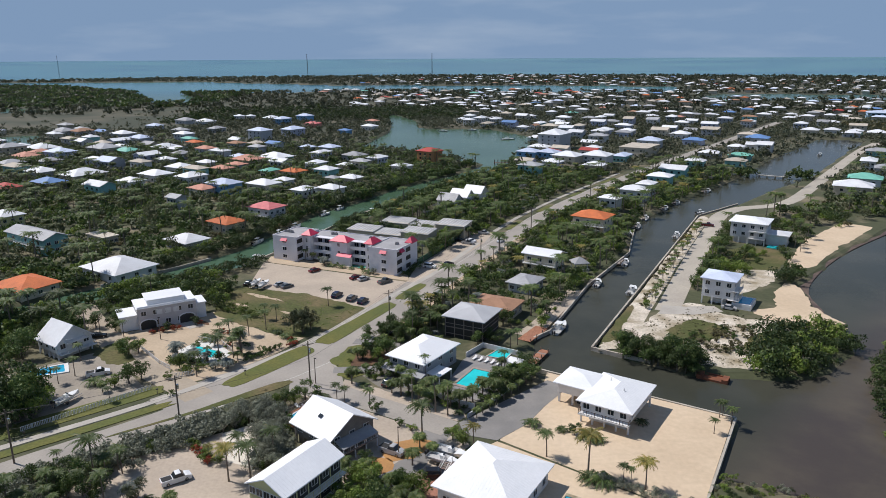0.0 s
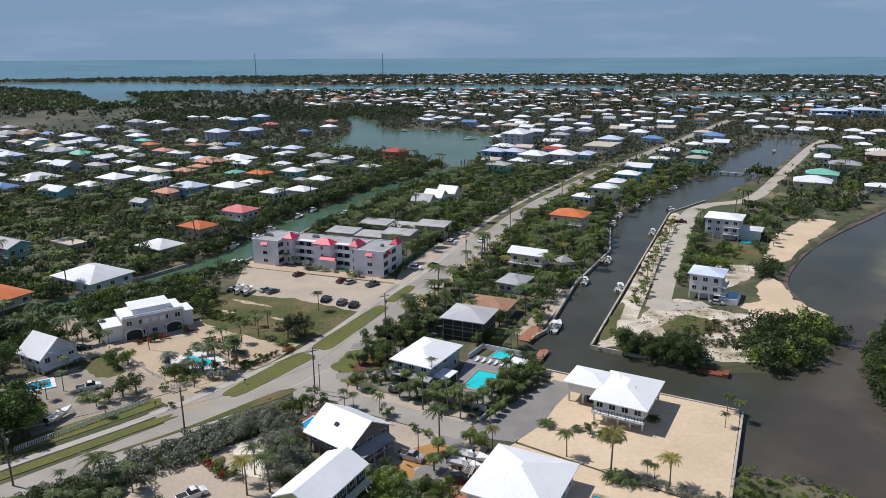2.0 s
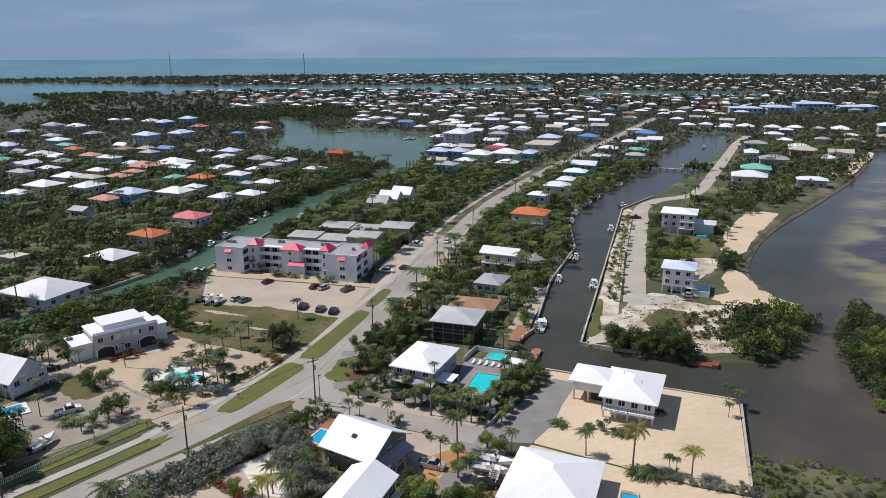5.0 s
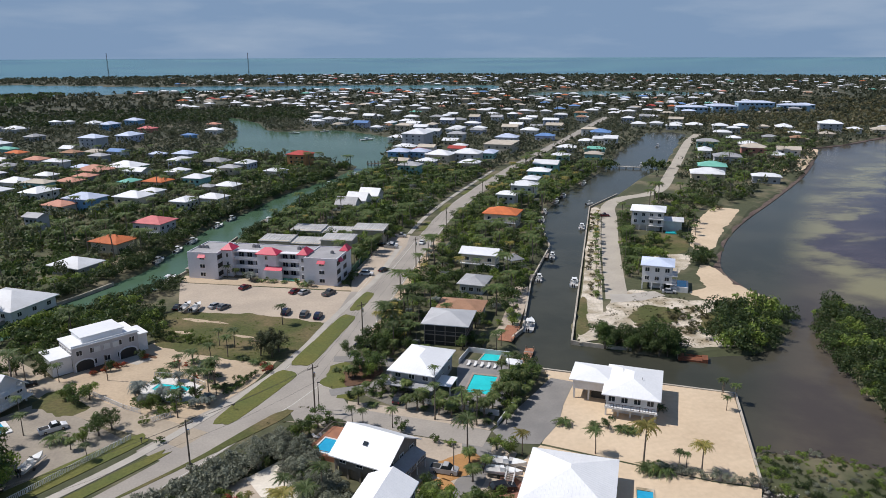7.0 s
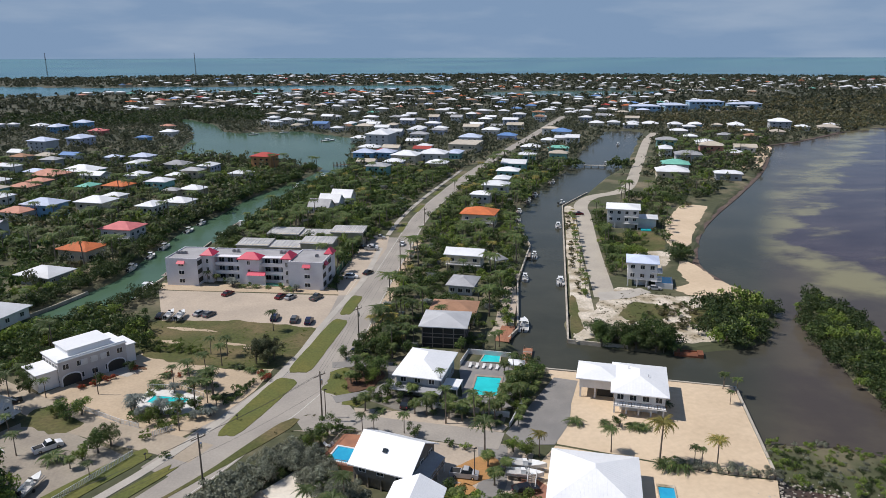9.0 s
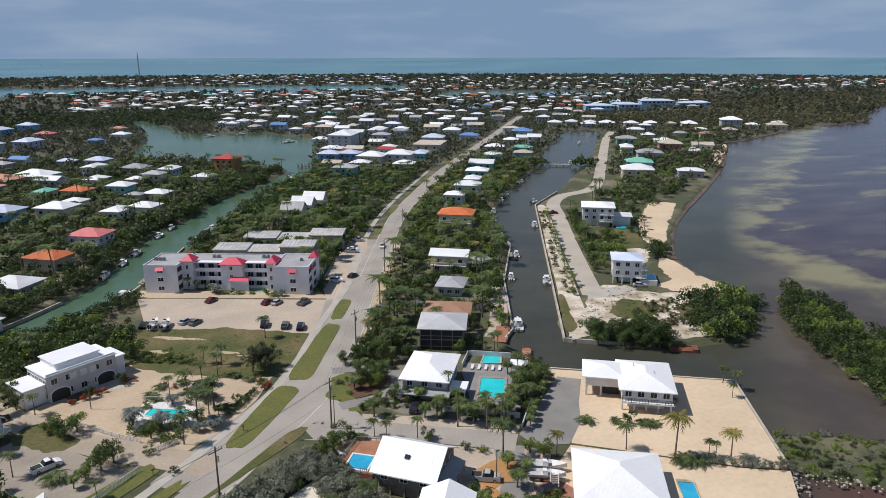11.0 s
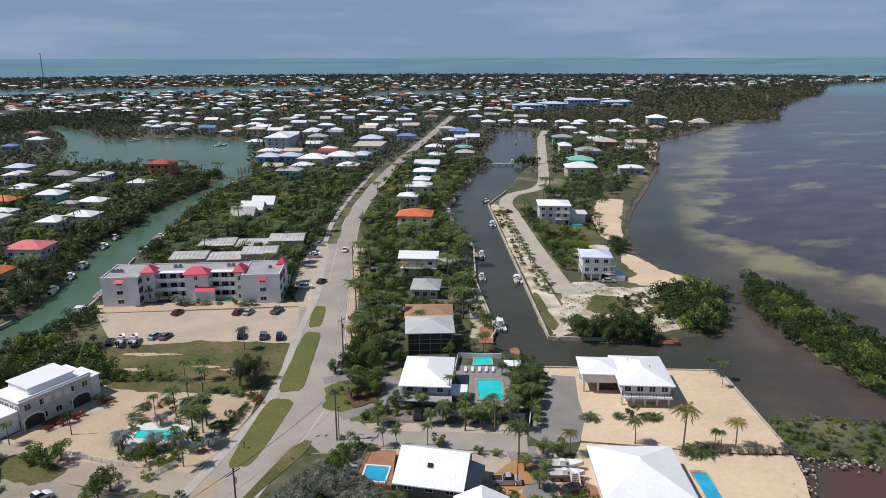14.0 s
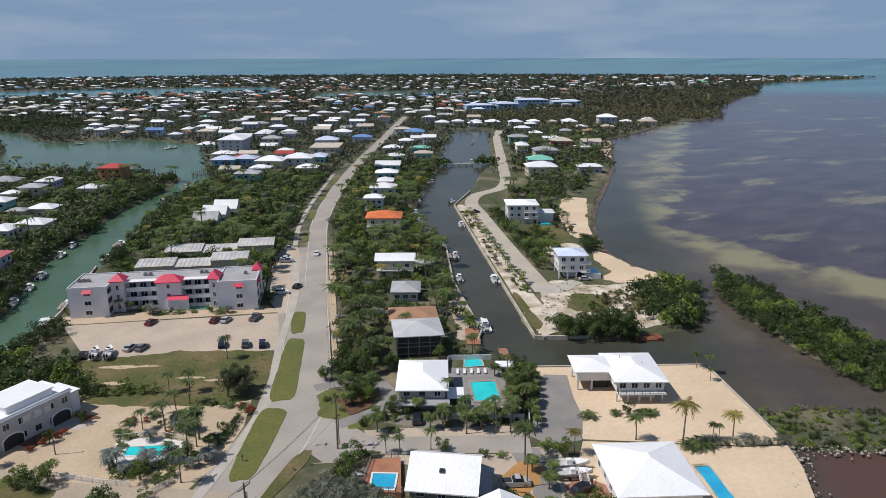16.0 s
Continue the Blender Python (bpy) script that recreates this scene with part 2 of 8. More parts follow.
def ground_material():
    """Sandy limestone near the canals, passing into scrub and woodland floor inland."""
    m = surface("limestone_ground", (0.20, 0.165, 0.105), (0.060, 0.066, 0.030), 0.05, 0.95, bump=0.4, fine=12, speckle=0.45, spread=(0.3, 0.52))
    n, l = m.node_tree.nodes, m.node_tree.links
    p = n["Principled BSDF"]
    old = p.inputs["Base Color"].links[0].from_socket
    c, s = n.new("ShaderNodeTexCoord"), n.new("ShaderNodeSeparateXYZ")
    l.new(c.outputs["Object"], s.inputs["Vector"])
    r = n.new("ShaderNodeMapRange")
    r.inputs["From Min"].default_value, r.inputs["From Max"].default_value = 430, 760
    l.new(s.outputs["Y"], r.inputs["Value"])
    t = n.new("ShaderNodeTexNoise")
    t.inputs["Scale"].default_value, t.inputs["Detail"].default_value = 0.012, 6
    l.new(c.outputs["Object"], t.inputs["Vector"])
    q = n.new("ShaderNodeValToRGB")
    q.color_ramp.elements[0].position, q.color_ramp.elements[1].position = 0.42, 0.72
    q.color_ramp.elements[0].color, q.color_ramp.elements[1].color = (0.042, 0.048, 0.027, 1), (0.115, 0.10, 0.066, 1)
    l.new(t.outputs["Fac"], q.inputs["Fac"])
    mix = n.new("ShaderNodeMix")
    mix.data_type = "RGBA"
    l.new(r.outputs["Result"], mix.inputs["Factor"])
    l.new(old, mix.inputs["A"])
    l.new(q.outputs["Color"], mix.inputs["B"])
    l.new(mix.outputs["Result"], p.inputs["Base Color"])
    return m


def water_material():
    """Grey-green in the canal, milky green in the lagoon, purple seagrass with pale sand tongues in the bay, blue-green at sea."""
    m = bpy.data.materials.new("shallow_sea_water")
    m.use_nodes = True
    n, l = m.node_tree.nodes, m.node_tree.links
    p = n["Principled BSDF"]
    p.inputs["Roughness"].default_value, p.inputs["IOR"].default_value = 0.16, 1.33
    p.inputs["Specular IOR Level"].default_value = 0.14
    c, s = n.new("ShaderNodeTexCoord"), n.new("ShaderNodeSeparateXYZ")
    l.new(c.outputs["Object"], s.inputs["Vector"])

    def ramp(value, low, high):
        r = n.new("ShaderNodeMapRange")
        r.interpolation_type = "SMOOTHSTEP"
        r.inputs["From Min"].default_value, r.inputs["From Max"].default_value = low, high
        l.new(value, r.inputs["Value"])
        return r.outputs["Result"]

    def line(a, b, k):
        d = n.new("ShaderNodeVectorMath")
        d.operation = "DOT_PRODUCT"
        d.inputs[1].default_value = (a, b, 0)
        l.new(c.outputs["Object"], d.inputs[0])
        e = n.new("ShaderNodeMath")
        e.inputs[1].default_value = k
        l.new(d.outputs["Value"], e.inputs[0])
        return e.outputs[0]

    def mixed(f, a, b):
        x = n.new("ShaderNodeMix")
        x.data_type = "RGBA"
        l.new(f, x.inputs["Factor"])
        for key, v in (("A", a), ("B", b)):
            if isinstance(v, tuple):
                x.inputs[key].default_value = (*v, 1)
            else:
                l.new(v, x.inputs[key])
        return x.outputs["Result"]

    def patch(scale, low, high, stretch=(1, 1, 1), detail=6.0):
        mp = n.new("ShaderNodeMapping")
        mp.inputs["Scale"].default_value, mp.inputs["Rotation"].default_value = stretch, (0, 0, radians(35))
        t = n.new("ShaderNodeTexNoise")
        t.inputs["Scale"].default_value, t.inputs["Detail"].default_value, t.inputs["Roughness"].default_value = scale, detail, 0.6
        l.new(c.outputs["Object"], mp.inputs["Vector"])
        l.new(mp.outputs["Vector"], t.inputs["Vector"])
        return ramp(t.outputs["Fac"], low, high)

    grey = mixed(patch(0.03, 0.35, 0.65), (0.042, 0.044, 0.034), (0.058, 0.058, 0.044))
    green = mixed(patch(0.012, 0.35, 0.65), (0.05, 0.095, 0.055), (0.07, 0.125, 0.08))
    # the seagrass meadow and its sand tongues
    grassy = mixed(patch(0.03, 0.3, 0.7, (1, 2.2, 1)), (0.042, 0.032, 0.046), (0.075, 0.06, 0.07))
    patches = mixed(patch(0.011, 0.55, 0.68, (1.0, 2.4, 1), 9.0), grassy, (0.17, 0.15, 0.095))
    # the pale sand tongue that bounds the meadow
    edge = n.new("ShaderNodeMath")
    edge.operation = "MINIMUM"
    l.new(line(0.592, -0.806, 99.5), edge.inputs[0])
    l.new(line(1.0, 0.0, -166.0), edge.inputs[1])
    wob = n.new("ShaderNodeTexNoise")
    wob.inputs["Scale"].default_value, wob.inputs["Detail"].default_value, wob.inputs["Roughness"].default_value = 0.03, 8, 0.62
    l.new(c.outputs["Object"], wob.inputs["Vector"])
    shore = n.new("ShaderNodeMath")
    shore.operation = "MULTIPLY_ADD"
    shore.inputs[1].default_value = 70.0
    l.new(wob.outputs["Fac"], shore.inputs[0])
    l.new(edge.outputs[0], shore.inputs[2])
    band = n.new("ShaderNodeMath")
    band.operation = "MULTIPLY"
    l.new(ramp(shore.outputs[0], 8, 32), band.inputs[0])
    l.new(ramp(shore.outputs[0], 50, 38), band.inputs[1])
    murky = mixed(patch(0.02, 0.4, 0.6), (0.062, 0.052, 0.047), (0.092, 0.078, 0.06))
    offshore = mixed(ramp(shore.outputs[0], 25, 48), murky, patches)
    broken = n.new("ShaderNodeMath")
    broken.operation = "MULTIPLY"
    l.new(band.outputs[0], broken.inputs[0])
    l.new(patch(0.022, 0.36, 0.56, (1.0, 1.8, 1), 8.0), broken.inputs[1])
    offshore = mixed(broken.outputs[0], offshore, (0.21, 0.19, 0.105))
    weed = n.new("ShaderNodeVectorMath")
    weed.operation = "DISTANCE"
    weed.inputs[1].default_value = (54, 76, -0.9)
    l.new(c.outputs["Object"], weed.inputs[0])
    offshore = mixed(ramp(weed.outputs["Value"], 30, 18), offshore, (0.085, 0.05, 0.042))
    in_bay = ramp(line(0.73, -0.68, 45.0), -4, 14)
    right = mixed(in_bay, grey, offshore)
    west = ramp(line(0.73, -0.68, 45.0), -135, -165)
    both = mixed(west, right, green)
    sea = mixed(patch(0.0012, 0.4, 0.62, (1, 3, 1)), (0.028, 0.12, 0.16), (0.065, 0.195, 0.20))
    far = n.new("ShaderNodeVectorMath")
    far.operation = "LENGTH"
    l.new(c.outputs["Object"], far.inputs[0])
    out = mixed(ramp(far.outputs["Value"], 1300, 1900), both, sea)
    l.new(out, p.inputs["Base Color"])
    wave = n.new("ShaderNodeTexNoise")
    wave.inputs["Scale"].default_value, wave.inputs["Detail"].default_value = 0.9, 5
    l.new(c.outputs["Object"], wave.inputs["Vector"])
    b_ = n.new("ShaderNodeBump")
    b_.inputs["Strength"].default_value, b_.inputs["Distance"].default_value = 0.25, 0.15
    l.new(wave.outputs["Fac"], b_.inputs["Height"])
    l.new(b_.outputs["Normal"], p.inputs["Normal"])
    return m

# ---- building helpers ----
class Shape:
    """Vertices and faces of one mesh."""

    def __init__(self):
        self.v, self.f = [], []

    def add(self, v, f):
        k = len(self.v)
        self.v += [tuple(p) for p in v]
        self.f += [tuple(i + k for i in q) for q in f]
        return self

    def box(self, x0, x1, y0, y1, z0, z1):
        return self.add([(x0, y0, z0), (x1, y0, z0), (x1, y1, z0), (x0, y1, z0), (x0, y0, z1), (x1, y0, z1), (x1, y1, z1), (x0, y1, z1)],
                        [(0, 3, 2, 1), (4, 5, 6, 7), (0, 1, 5, 4), (1, 2, 6, 5), (2, 3, 7, 6), (3, 0, 4, 7)])

    def slab(self, pts, z0, z1):
        """A prism on a plan outline that runs anticlockwise."""
        n = len(pts)
        area = sum(pts[i - 1][0] * pts[i][1] - pts[i][0] * pts[i - 1][1] for i in range(n))
        pts = pts if area > 0 else pts[::-1]
        return self.add([(x, y, z0) for x, y in pts] + [(x, y, z1) for x, y in pts],
                        [tuple(range(n, 2 * n))] + [(i, (i + 1) % n, (i + 1) % n + n, i + n) for i in range(n)])

    def tube(self, path, radii, n=6):
        v, f = [], []
        for k, (p, r) in enumerate(zip(path, radii)):
            d = (Vector(path[min(k + 1, len(path) - 1)]) - Vector(path[max(k - 1, 0)])).normalized()
            a = d.orthogonal().normalized() if abs(d.z) < 0.9 else Vector((1, 0, 0))
            b = d.cross(a).normalized()
            a = b.cross(d)
            v += [tuple(Vector(p) + r * (math.cos(2 * math.pi * i / n) * a + math.sin(2 * math.pi * i / n) * b)) for i in range(n)]
        for k in range(len(path) - 1):
            f += [(k * n + i, k * n + (i + 1) % n, (k + 1) * n + (i + 1) % n, (k + 1) * n + i) for i in range(n)]
        f += [tuple(range(n))[::-1], tuple(range((len(path) - 1) * n, len(path) * n))]
        return self.add(v, f)

    def mesh(self, name, material, smooth=False):
        me = bpy.data.meshes.new(name)
        me.from_pydata(self.v, [], self.f)
        me.materials.append(material)
        if smooth:
            me.polygons.foreach_set("use_smooth", [True] * len(me.polygons))
        me.update()
        return me


def part(name, shape, material, parent=None, label="", m=None, smooth=False):
    """One mesh under a thing (or, with no parent, a thing of its own)."""
    data = shape if isinstance(shape, bpy.types.Mesh) else shape.mesh(name, material, smooth)
    ob = new(name, data)
    ob.parent = parent
    if m is not None:
        ob.matrix_basis = m
    return tagged(ob, label)


def thing(name, m, label, category, group=""):
    ob = new(name)
    ob.empty_display_size = 0.5
    ob.matrix_basis = m
    return tagged(ob, label, category, group)


def spline(pts, step=6.0):
    """A smooth line through plan points."""
    p = [np.array(q, float) for q in pts]
    p = [2 * p[0] - p[1]] + p + [2 * p[-1] - p[-2]]
    out = []
    for a, b, c, d in zip(p, p[1:], p[2:], p[3:]):
        n = max(2, int(np.linalg.norm(c - b) / step))
        for i in range(n):
            t = i / n
            out.append(0.5 * (2 * b + (c - a) * t + (2 * a - 5 * b + 4 * c - d) * t ** 2 + (3 * b - a - 3 * c + d) * t ** 3))
    return out + [p[-2]]


def offset(line, d):
    """A plan line shifted by d metres to its left."""
    out = []
    for i, p in enumerate(line):
        t = line[min(i + 1, len(line) - 1)] - line[max(i - 1, 0)]
        t = t / np.linalg.norm(t)
        out.append(p + d * np.array((-t[1], t[0])))
    return out


def ribbon(name, line, width, z0, z1, material, label, category="", shift=0.0, kind="structure"):
    a, b = offset(line, shift + width / 2), offset(line, shift - width / 2)
    s = Shape()
    n = len(line)
    s.add([(*p, z1) for p in a] + [(*p, z1) for p in b] + [(*p, z0) for p in a] + [(*p, z0) for p in b],
          [f for i in range(n - 1) for f in ((n + i, n + i + 1, i + 1, i), (i, i + 1, 2 * n + i + 1, 2 * n + i), (n + i + 1, n + i, 3 * n + i, 3 * n + i + 1))]
          + [(0, 2 * n, 3 * n, n), (n - 1, 2 * n - 1, 4 * n - 1, 3 * n - 1)])
    return tagged(part(name, s, material), label, category, "", kind)


def organic(pts, wob=0.0, seed=0):
    """A plan outline rounded and, with wob, made uneven."""
    p = [np.array(q, float) for q in pts]
    n = len(p)
    rng = np.random.RandomState(seed)
    ph = rng.uniform(0, 6.28, 4)
    out = []
    for i in range(n):
        a, b, c, d = p[i - 1], p[i], p[(i + 1) % n], p[(i + 2) % n]
        m = max(3, int(np.linalg.norm(c - b) / 1.2))
        for j in range(m):
            t = j / m
            out.append(0.5 * (2 * b + (c - a) * t + (2 * a - 5 * b + 4 * c - d) * t ** 2 + (3 * b - a - 3 * c + d) * t ** 3))
    c = sum(out) / len(out)
    res = []
    for k, q in enumerate(out):
        u = 2 * math.pi * k / len(out)
        r = wob * (0.5 * math.sin(5 * u + ph[0]) + 0.4 * math.sin(11 * u + ph[1]) + 0.35 * math.sin(19 * u + ph[2]) + 0.3 * math.sin(31 * u + ph[3]))
        q = q + (q - c) / (np.linalg.norm(q - c) + 1e-6) * r
        res.append((float(q[0]), float(q[1])))
    return res


WOBBLE = dict(beach=1.2, lawn=0.7, bare_land=1.0, garden_bed=0.4, field=0.9, gravel_bed=0.5, verge=0.12, sand_lot=0.0)


def patch_of(name, pts, z, material, label, category="", kind="structure", z0=-0.3):
    if WOBBLE.get(name, 0):
        pts = organic(pts, WOBBLE[name], int(abs(pts[0][0]) * 7) % 97)
    return tagged(part(name, Shape().slab(pts, z0, z), material), label, category, "", kind)


def near_line(x, y, line):
    """Distance from points to a plan line."""
    best = np.full(np.shape(x), 1e9)
    for (ax, ay), (bx, by) in zip(line, line[1:]):
        dx, dy = bx - ax, by - ay
        t = np.clip(((x - ax) * dx + (y - ay) * dy) / (dx * dx + dy * dy + 1e-9), 0, 1)
        best = np.minimum(best, np.hypot(x - ax - t * dx, y - ay - t * dy))
    return best


def inside(x, y, poly):
    hit = np.zeros(np.shape(x), bool)
    for (ax, ay), (bx, by) in zip(poly, poly[1:] + poly[:1]):
        hit ^= ((ay > y) != (by > y)) & (x < (bx - ax) * (y - ay) / (by - ay + 1e-12) + ax)
    return hit


def signed(x, y, poly):
    d = near_line(x, y, poly + poly[:1])
    return np.where(inside(x, y, poly), -d, d)


# ---- shores, roads and plots in plan ----
CANAL_WEST_BANK = [(62, 136), (25.5, 159.3), (20, 163), (24.5, 181), (29.5, 186), (48.4, 227), (72.5, 267), (84, 304), (98.9, 333), (127, 372), (169, 421), (200, 461), (237, 515), (312, 608), (340, 645)]
CANAL_EAST_BANK = [(374, 630), (340, 589), (230, 440), (193, 405), (152, 359), (122, 332), (39, 174)]
SPIT_SHORE = [(43.4, 171), (59, 159), (79.5, 154), (95, 160), (107, 171), (115, 190)]
BAY_SHORE = [(113.7, 202), (120, 224), (146, 257), (178, 287), (230, 329), (302, 390), (373, 459), (400, 495), (451, 511), (560, 560), (615, 580), (706, 583), (770, 640), (916, 726), (1030, 790), (1260, 894), (1648, 1128), (2523, 1234), (4700, 2000)]
BAY = CANAL_WEST_BANK + CANAL_EAST_BANK + SPIT_SHORE + BAY_SHORE + [(4700, -900), (200, -400), (60, 20), (22, 70), (31.8, 91), (39, 97.6), (43.5, 103)]
GREEN_EAST_BANK = [(-170, 150), (-140, 185), (-125, 202), (-111, 217.5), (-96, 235), (-75, 252), (-66, 272), (-50, 316), (-38, 333), (-24, 367), (-14, 393), (16, 444), (44, 481), (49, 520), (62, 570), (83, 640), (86, 670), (70, 705), (50, 745)]
GREEN_WEST_BANK = [(20, 760), (-10, 750), (-26, 770), (-33, 854), (-62, 937), (-72, 930), (-58, 800), (-55, 727), (-70, 613), (-85, 604), (-66, 606), (-38, 568), (-1, 567), (8, 522), (30, 508), (24, 490), (8, 460), (-29, 407), (-44, 372), (-60, 347), (-75, 299), (-82, 275), (-98, 252), (-117, 230), (-137, 207), (-200, 150)]
LAGOON = GREEN_EAST_BANK + GREEN_WEST_BANK
HARBOUR = [(-2000, 2400), (-1343, 2200), (-781, 2211), (-268, 1890), (-60, 1860), (329, 1800), (560, 1700), (470, 1470), (150, 1540), (-173, 1590), (-342, 1560), (-552, 1520), (-440, 1300), (-425, 1185), (-470, 1180), (-667, 1568), (-1006, 1887), (-1400, 1990), (-2400, 2000)]
POND = [(-760, 1130), (-540, 1040), (-640, 1015), (-800, 1050)]
TOWN_POND = [(-436, 712), (-407, 714), (-373, 648), (-399, 640)]
BACK_CREEK = [(420, 1240), (540, 1400), (800, 1330), (900, 1250), (640, 1190)]
ISLET = [(131, 181), (126, 162), (119, 142), (111, 123), (104, 112), (98, 98), (84, 99), (86, 111), (91, 126), (101, 148), (114, 167)]
POINT = [(46, 110), (51, 115), (64, 109), (74, 99), (95, 88), (88, 80), (58, 91), (45, 101)]
ROAD = spline([(-130, 72), (-100, 101), (-83, 116.5), (-59, 138), (-44.3, 154), (-32.5, 167), (-17.8, 193), (-0.5, 232), (23.5, 284), (47, 333), (76, 382), (125, 457), (190, 548), (241, 617), (300, 700), (380, 810)])
SIDE_STREET = spline([(-33, 156), (-25, 149), (-9, 138.8), (1, 132)])
WEST_STREET = spline([(-55, 146), (-63, 153), (-79, 166.5), (-101, 192), (-112, 207)])
POINT_ROAD = spline([(67, 201), (70.5, 208), (83.5, 235), (97.7, 263.7), (111.5, 290.6), (121.5, 310), (131.5, 330), (148, 347), (179, 362), (232, 430), (327, 557), (372, 610)])


def land_height(x, y):
    """Height of the ground: level land that dips under the water along the shores."""
    d = np.minimum.reduce([signed(x, y, q) for q in (BAY, LAGOON, HARBOUR, POND, TOWN_POND, BACK_CREEK)])
    d = np.minimum(d, 2750 - np.hypot(x + 40, y))
    d = np.maximum(d, np.maximum(-signed(x, y, ISLET), -signed(x, y, POINT)))
    wob = 1.2 * np.sin(0.21 * x + 1.3 * np.sin(0.13 * y)) * np.sin(0.17 * y + 0.7)
    shore = d + np.where(near_line(x, y, SPIT_SHORE + BAY_SHORE) < 30, wob, 0)
    return np.clip(-0.9 + 0.55 * shore, -4.0, 0.0)


def graded(a, b, lo, hi, fine, grow):
    """Steps along one axis: fine between a and b, wider and wider out to lo and hi."""
    mid = list(np.arange(a, b + fine, fine))
    s, v = fine, mid[-1]
    while v < hi:
        s *= grow
        v += s
        mid.append(v)
    s, v = fine, mid[0]
    while v > lo:
        s *= grow
        v -= s
        mid.insert(0, v)
    return np.array(mid)


gx, gy = graded(-150, 190, -4500, 4600, 2.4, 1.05), graded(70, 360, -700, 4700, 2.4, 1.035)
X, Y = np.meshgrid(gx, gy)
Z = land_height(X, Y)
nx, ny = len(gx), len(gy)
me = bpy.data.meshes.new("ground")
I = np.arange(nx * ny).reshape(ny, nx)
quads = np.stack([I[:-1, :-1], I[:-1, 1:], I[1:, 1:], I[1:, :-1]], -1).reshape(-1, 4)
me.from_pydata(np.stack([X, Y, Z], -1).reshape(-1, 3).tolist(), [], quads.tolist())
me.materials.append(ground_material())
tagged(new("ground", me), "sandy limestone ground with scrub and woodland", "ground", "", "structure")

# the water: one sheet out to the horizon, where it rises as the sky line does
rr = np.concatenate([np.linspace(20, 3300, 60), np.linspace(3360, 4880, 40)])
aa = np.radians(np.linspace(-30, 160, 190))
R_, A_ = np.meshgrid(rr, aa)
rise = np.clip((R_ - 3300) / 1580, 0, 1)
W = np.stack([-40 + R_ * np.cos(A_), 20 + R_ * np.sin(A_), -0.9 + 52.0 * rise ** 1.6], -1)
I = np.arange(R_.size).reshape(R_.shape)
quads = np.stack([I[:-1, :-1], I[:-1, 1:], I[1:, 1:], I[1:, :-1]], -1).reshape(-1, 4)
me = bpy.data.meshes.new("water")
me.from_pydata(W.reshape(-1, 3).tolist(), [], quads.tolist())
me.materials.append(water_material())
tagged(new("water", me), "shallow green and grey sea water, lightly rippled", "water", "", "structure")

# roads, pavements, verges
ribbon("road", [q for q in ROAD if q[1] < 420], 8.0, -0.3, 0.06, ASPHALT, "pale worn asphalt road between houses", "road")
ribbon("road", [q for q in ROAD if q[1] > 410], 6.6, -0.3, 0.054, ASPHALT, "pale worn asphalt road running far into the town", "road")
ribbon("road", SIDE_STREET, 6.6, -0.3, 0.072, ASPHALT, "pale worn asphalt side street", "road")
ribbon("road", WEST_STREET, 7.0, -0.3, 0.052, surface("sandy_street", (0.38, 0.315, 0.24), (0.32, 0.265, 0.2), 0.1, 0.95, bump=0.3, fine=14, speckle=0.2), "sandy gravel street between plots", "road")
ribbon("road", POINT_ROAD, 7.0, -0.3, 0.06, surface("point_road", (0.42, 0.375, 0.31), (0.36, 0.32, 0.27), 0.1, 0.95, bump=0.2, fine=14, speckle=0.2), "pale concrete road along the canal point", "road")
patch_of("road", [(-38, 160), (-30.5, 166.5), (-26, 163), (-24, 153), (-29, 146), (-36, 149)], 0.066, ASPHALT, "pale asphalt junction of road and side street", "road")
inner = [q for q in ROAD if 136 < q[1] < 300]
ribbon("road_shoulder", inner, 7.4, -0.3, 0.045, ASPHALT, "pale asphalt apron between road and sidewalk", "road", 7.4)
outer = [q for q in ROAD if 186 < q[1] < 300]
ribbon("road_shoulder", outer, 3.0, -0.3, 0.042, YARD, "sandy gravel shoulder of the road", "road", -5.3)
SIDEWALK = spline([(-110, 106), (-88.4, 125.3), (-67.5, 142.8), (-52, 159), (-42.6, 170), (-33.1, 184.5), (-23.2, 204.7), (-13.5, 222.6), (-1.5, 245), (14, 283)])
ribbon("pavement", SIDEWALK, 2.0, -0.3, 0.1, WALK, "pale concrete sidewalk beside the road", "pavement")
NORTH_WALK = spline([(22, 302), (38, 335), (66, 383), (114, 458)])
ribbon("pavement", NORTH_WALK, 2.0, -0.3, 0.1, WALK, "pale concrete sidewalk beside the road", "pavement")
patch_of("verge", [(-94, 115), (-62.5, 141.2), (-62, 143), (-64, 143.2), (-90, 121.5), (-98, 114)], 0.13, GRASS, "dry grass verge strip between road and sidewalk", "grass verge")
patch_of("verge", [(-52.6, 154.2), (-51, 152.5), (-48, 153), (-36, 169), (-34.3, 172.6), (-36, 175), (-38.6, 175.2), (-45, 166.5)], 0.13, GRASS, "dry grass verge island between road and sidewalk", "grass verge")
patch_of("verge", [(-35, 180), (-33, 177.6), (-29.8, 178.2), (-22, 193), (-15.3, 206.2), (-16, 209), (-18.8, 209.3), (-27, 195)], 0.13, GRASS, "dry grass verge island between road and sidewalk", "grass verge")
patch_of("verge", [(-15.6, 214.8), (-14, 213.2), (-12.2, 214), (-6.3, 226), (-7, 228.3), (-9.3, 228)], 0.13, GRASS, "small dry grass verge island", "grass verge")
patch_of("verge", [(-96, 124), (-68, 146.5), (-66, 150), (-70, 151), (-100, 127)], 0.12, GRASS, "dry lawn strip along a white fence", "grass verge")
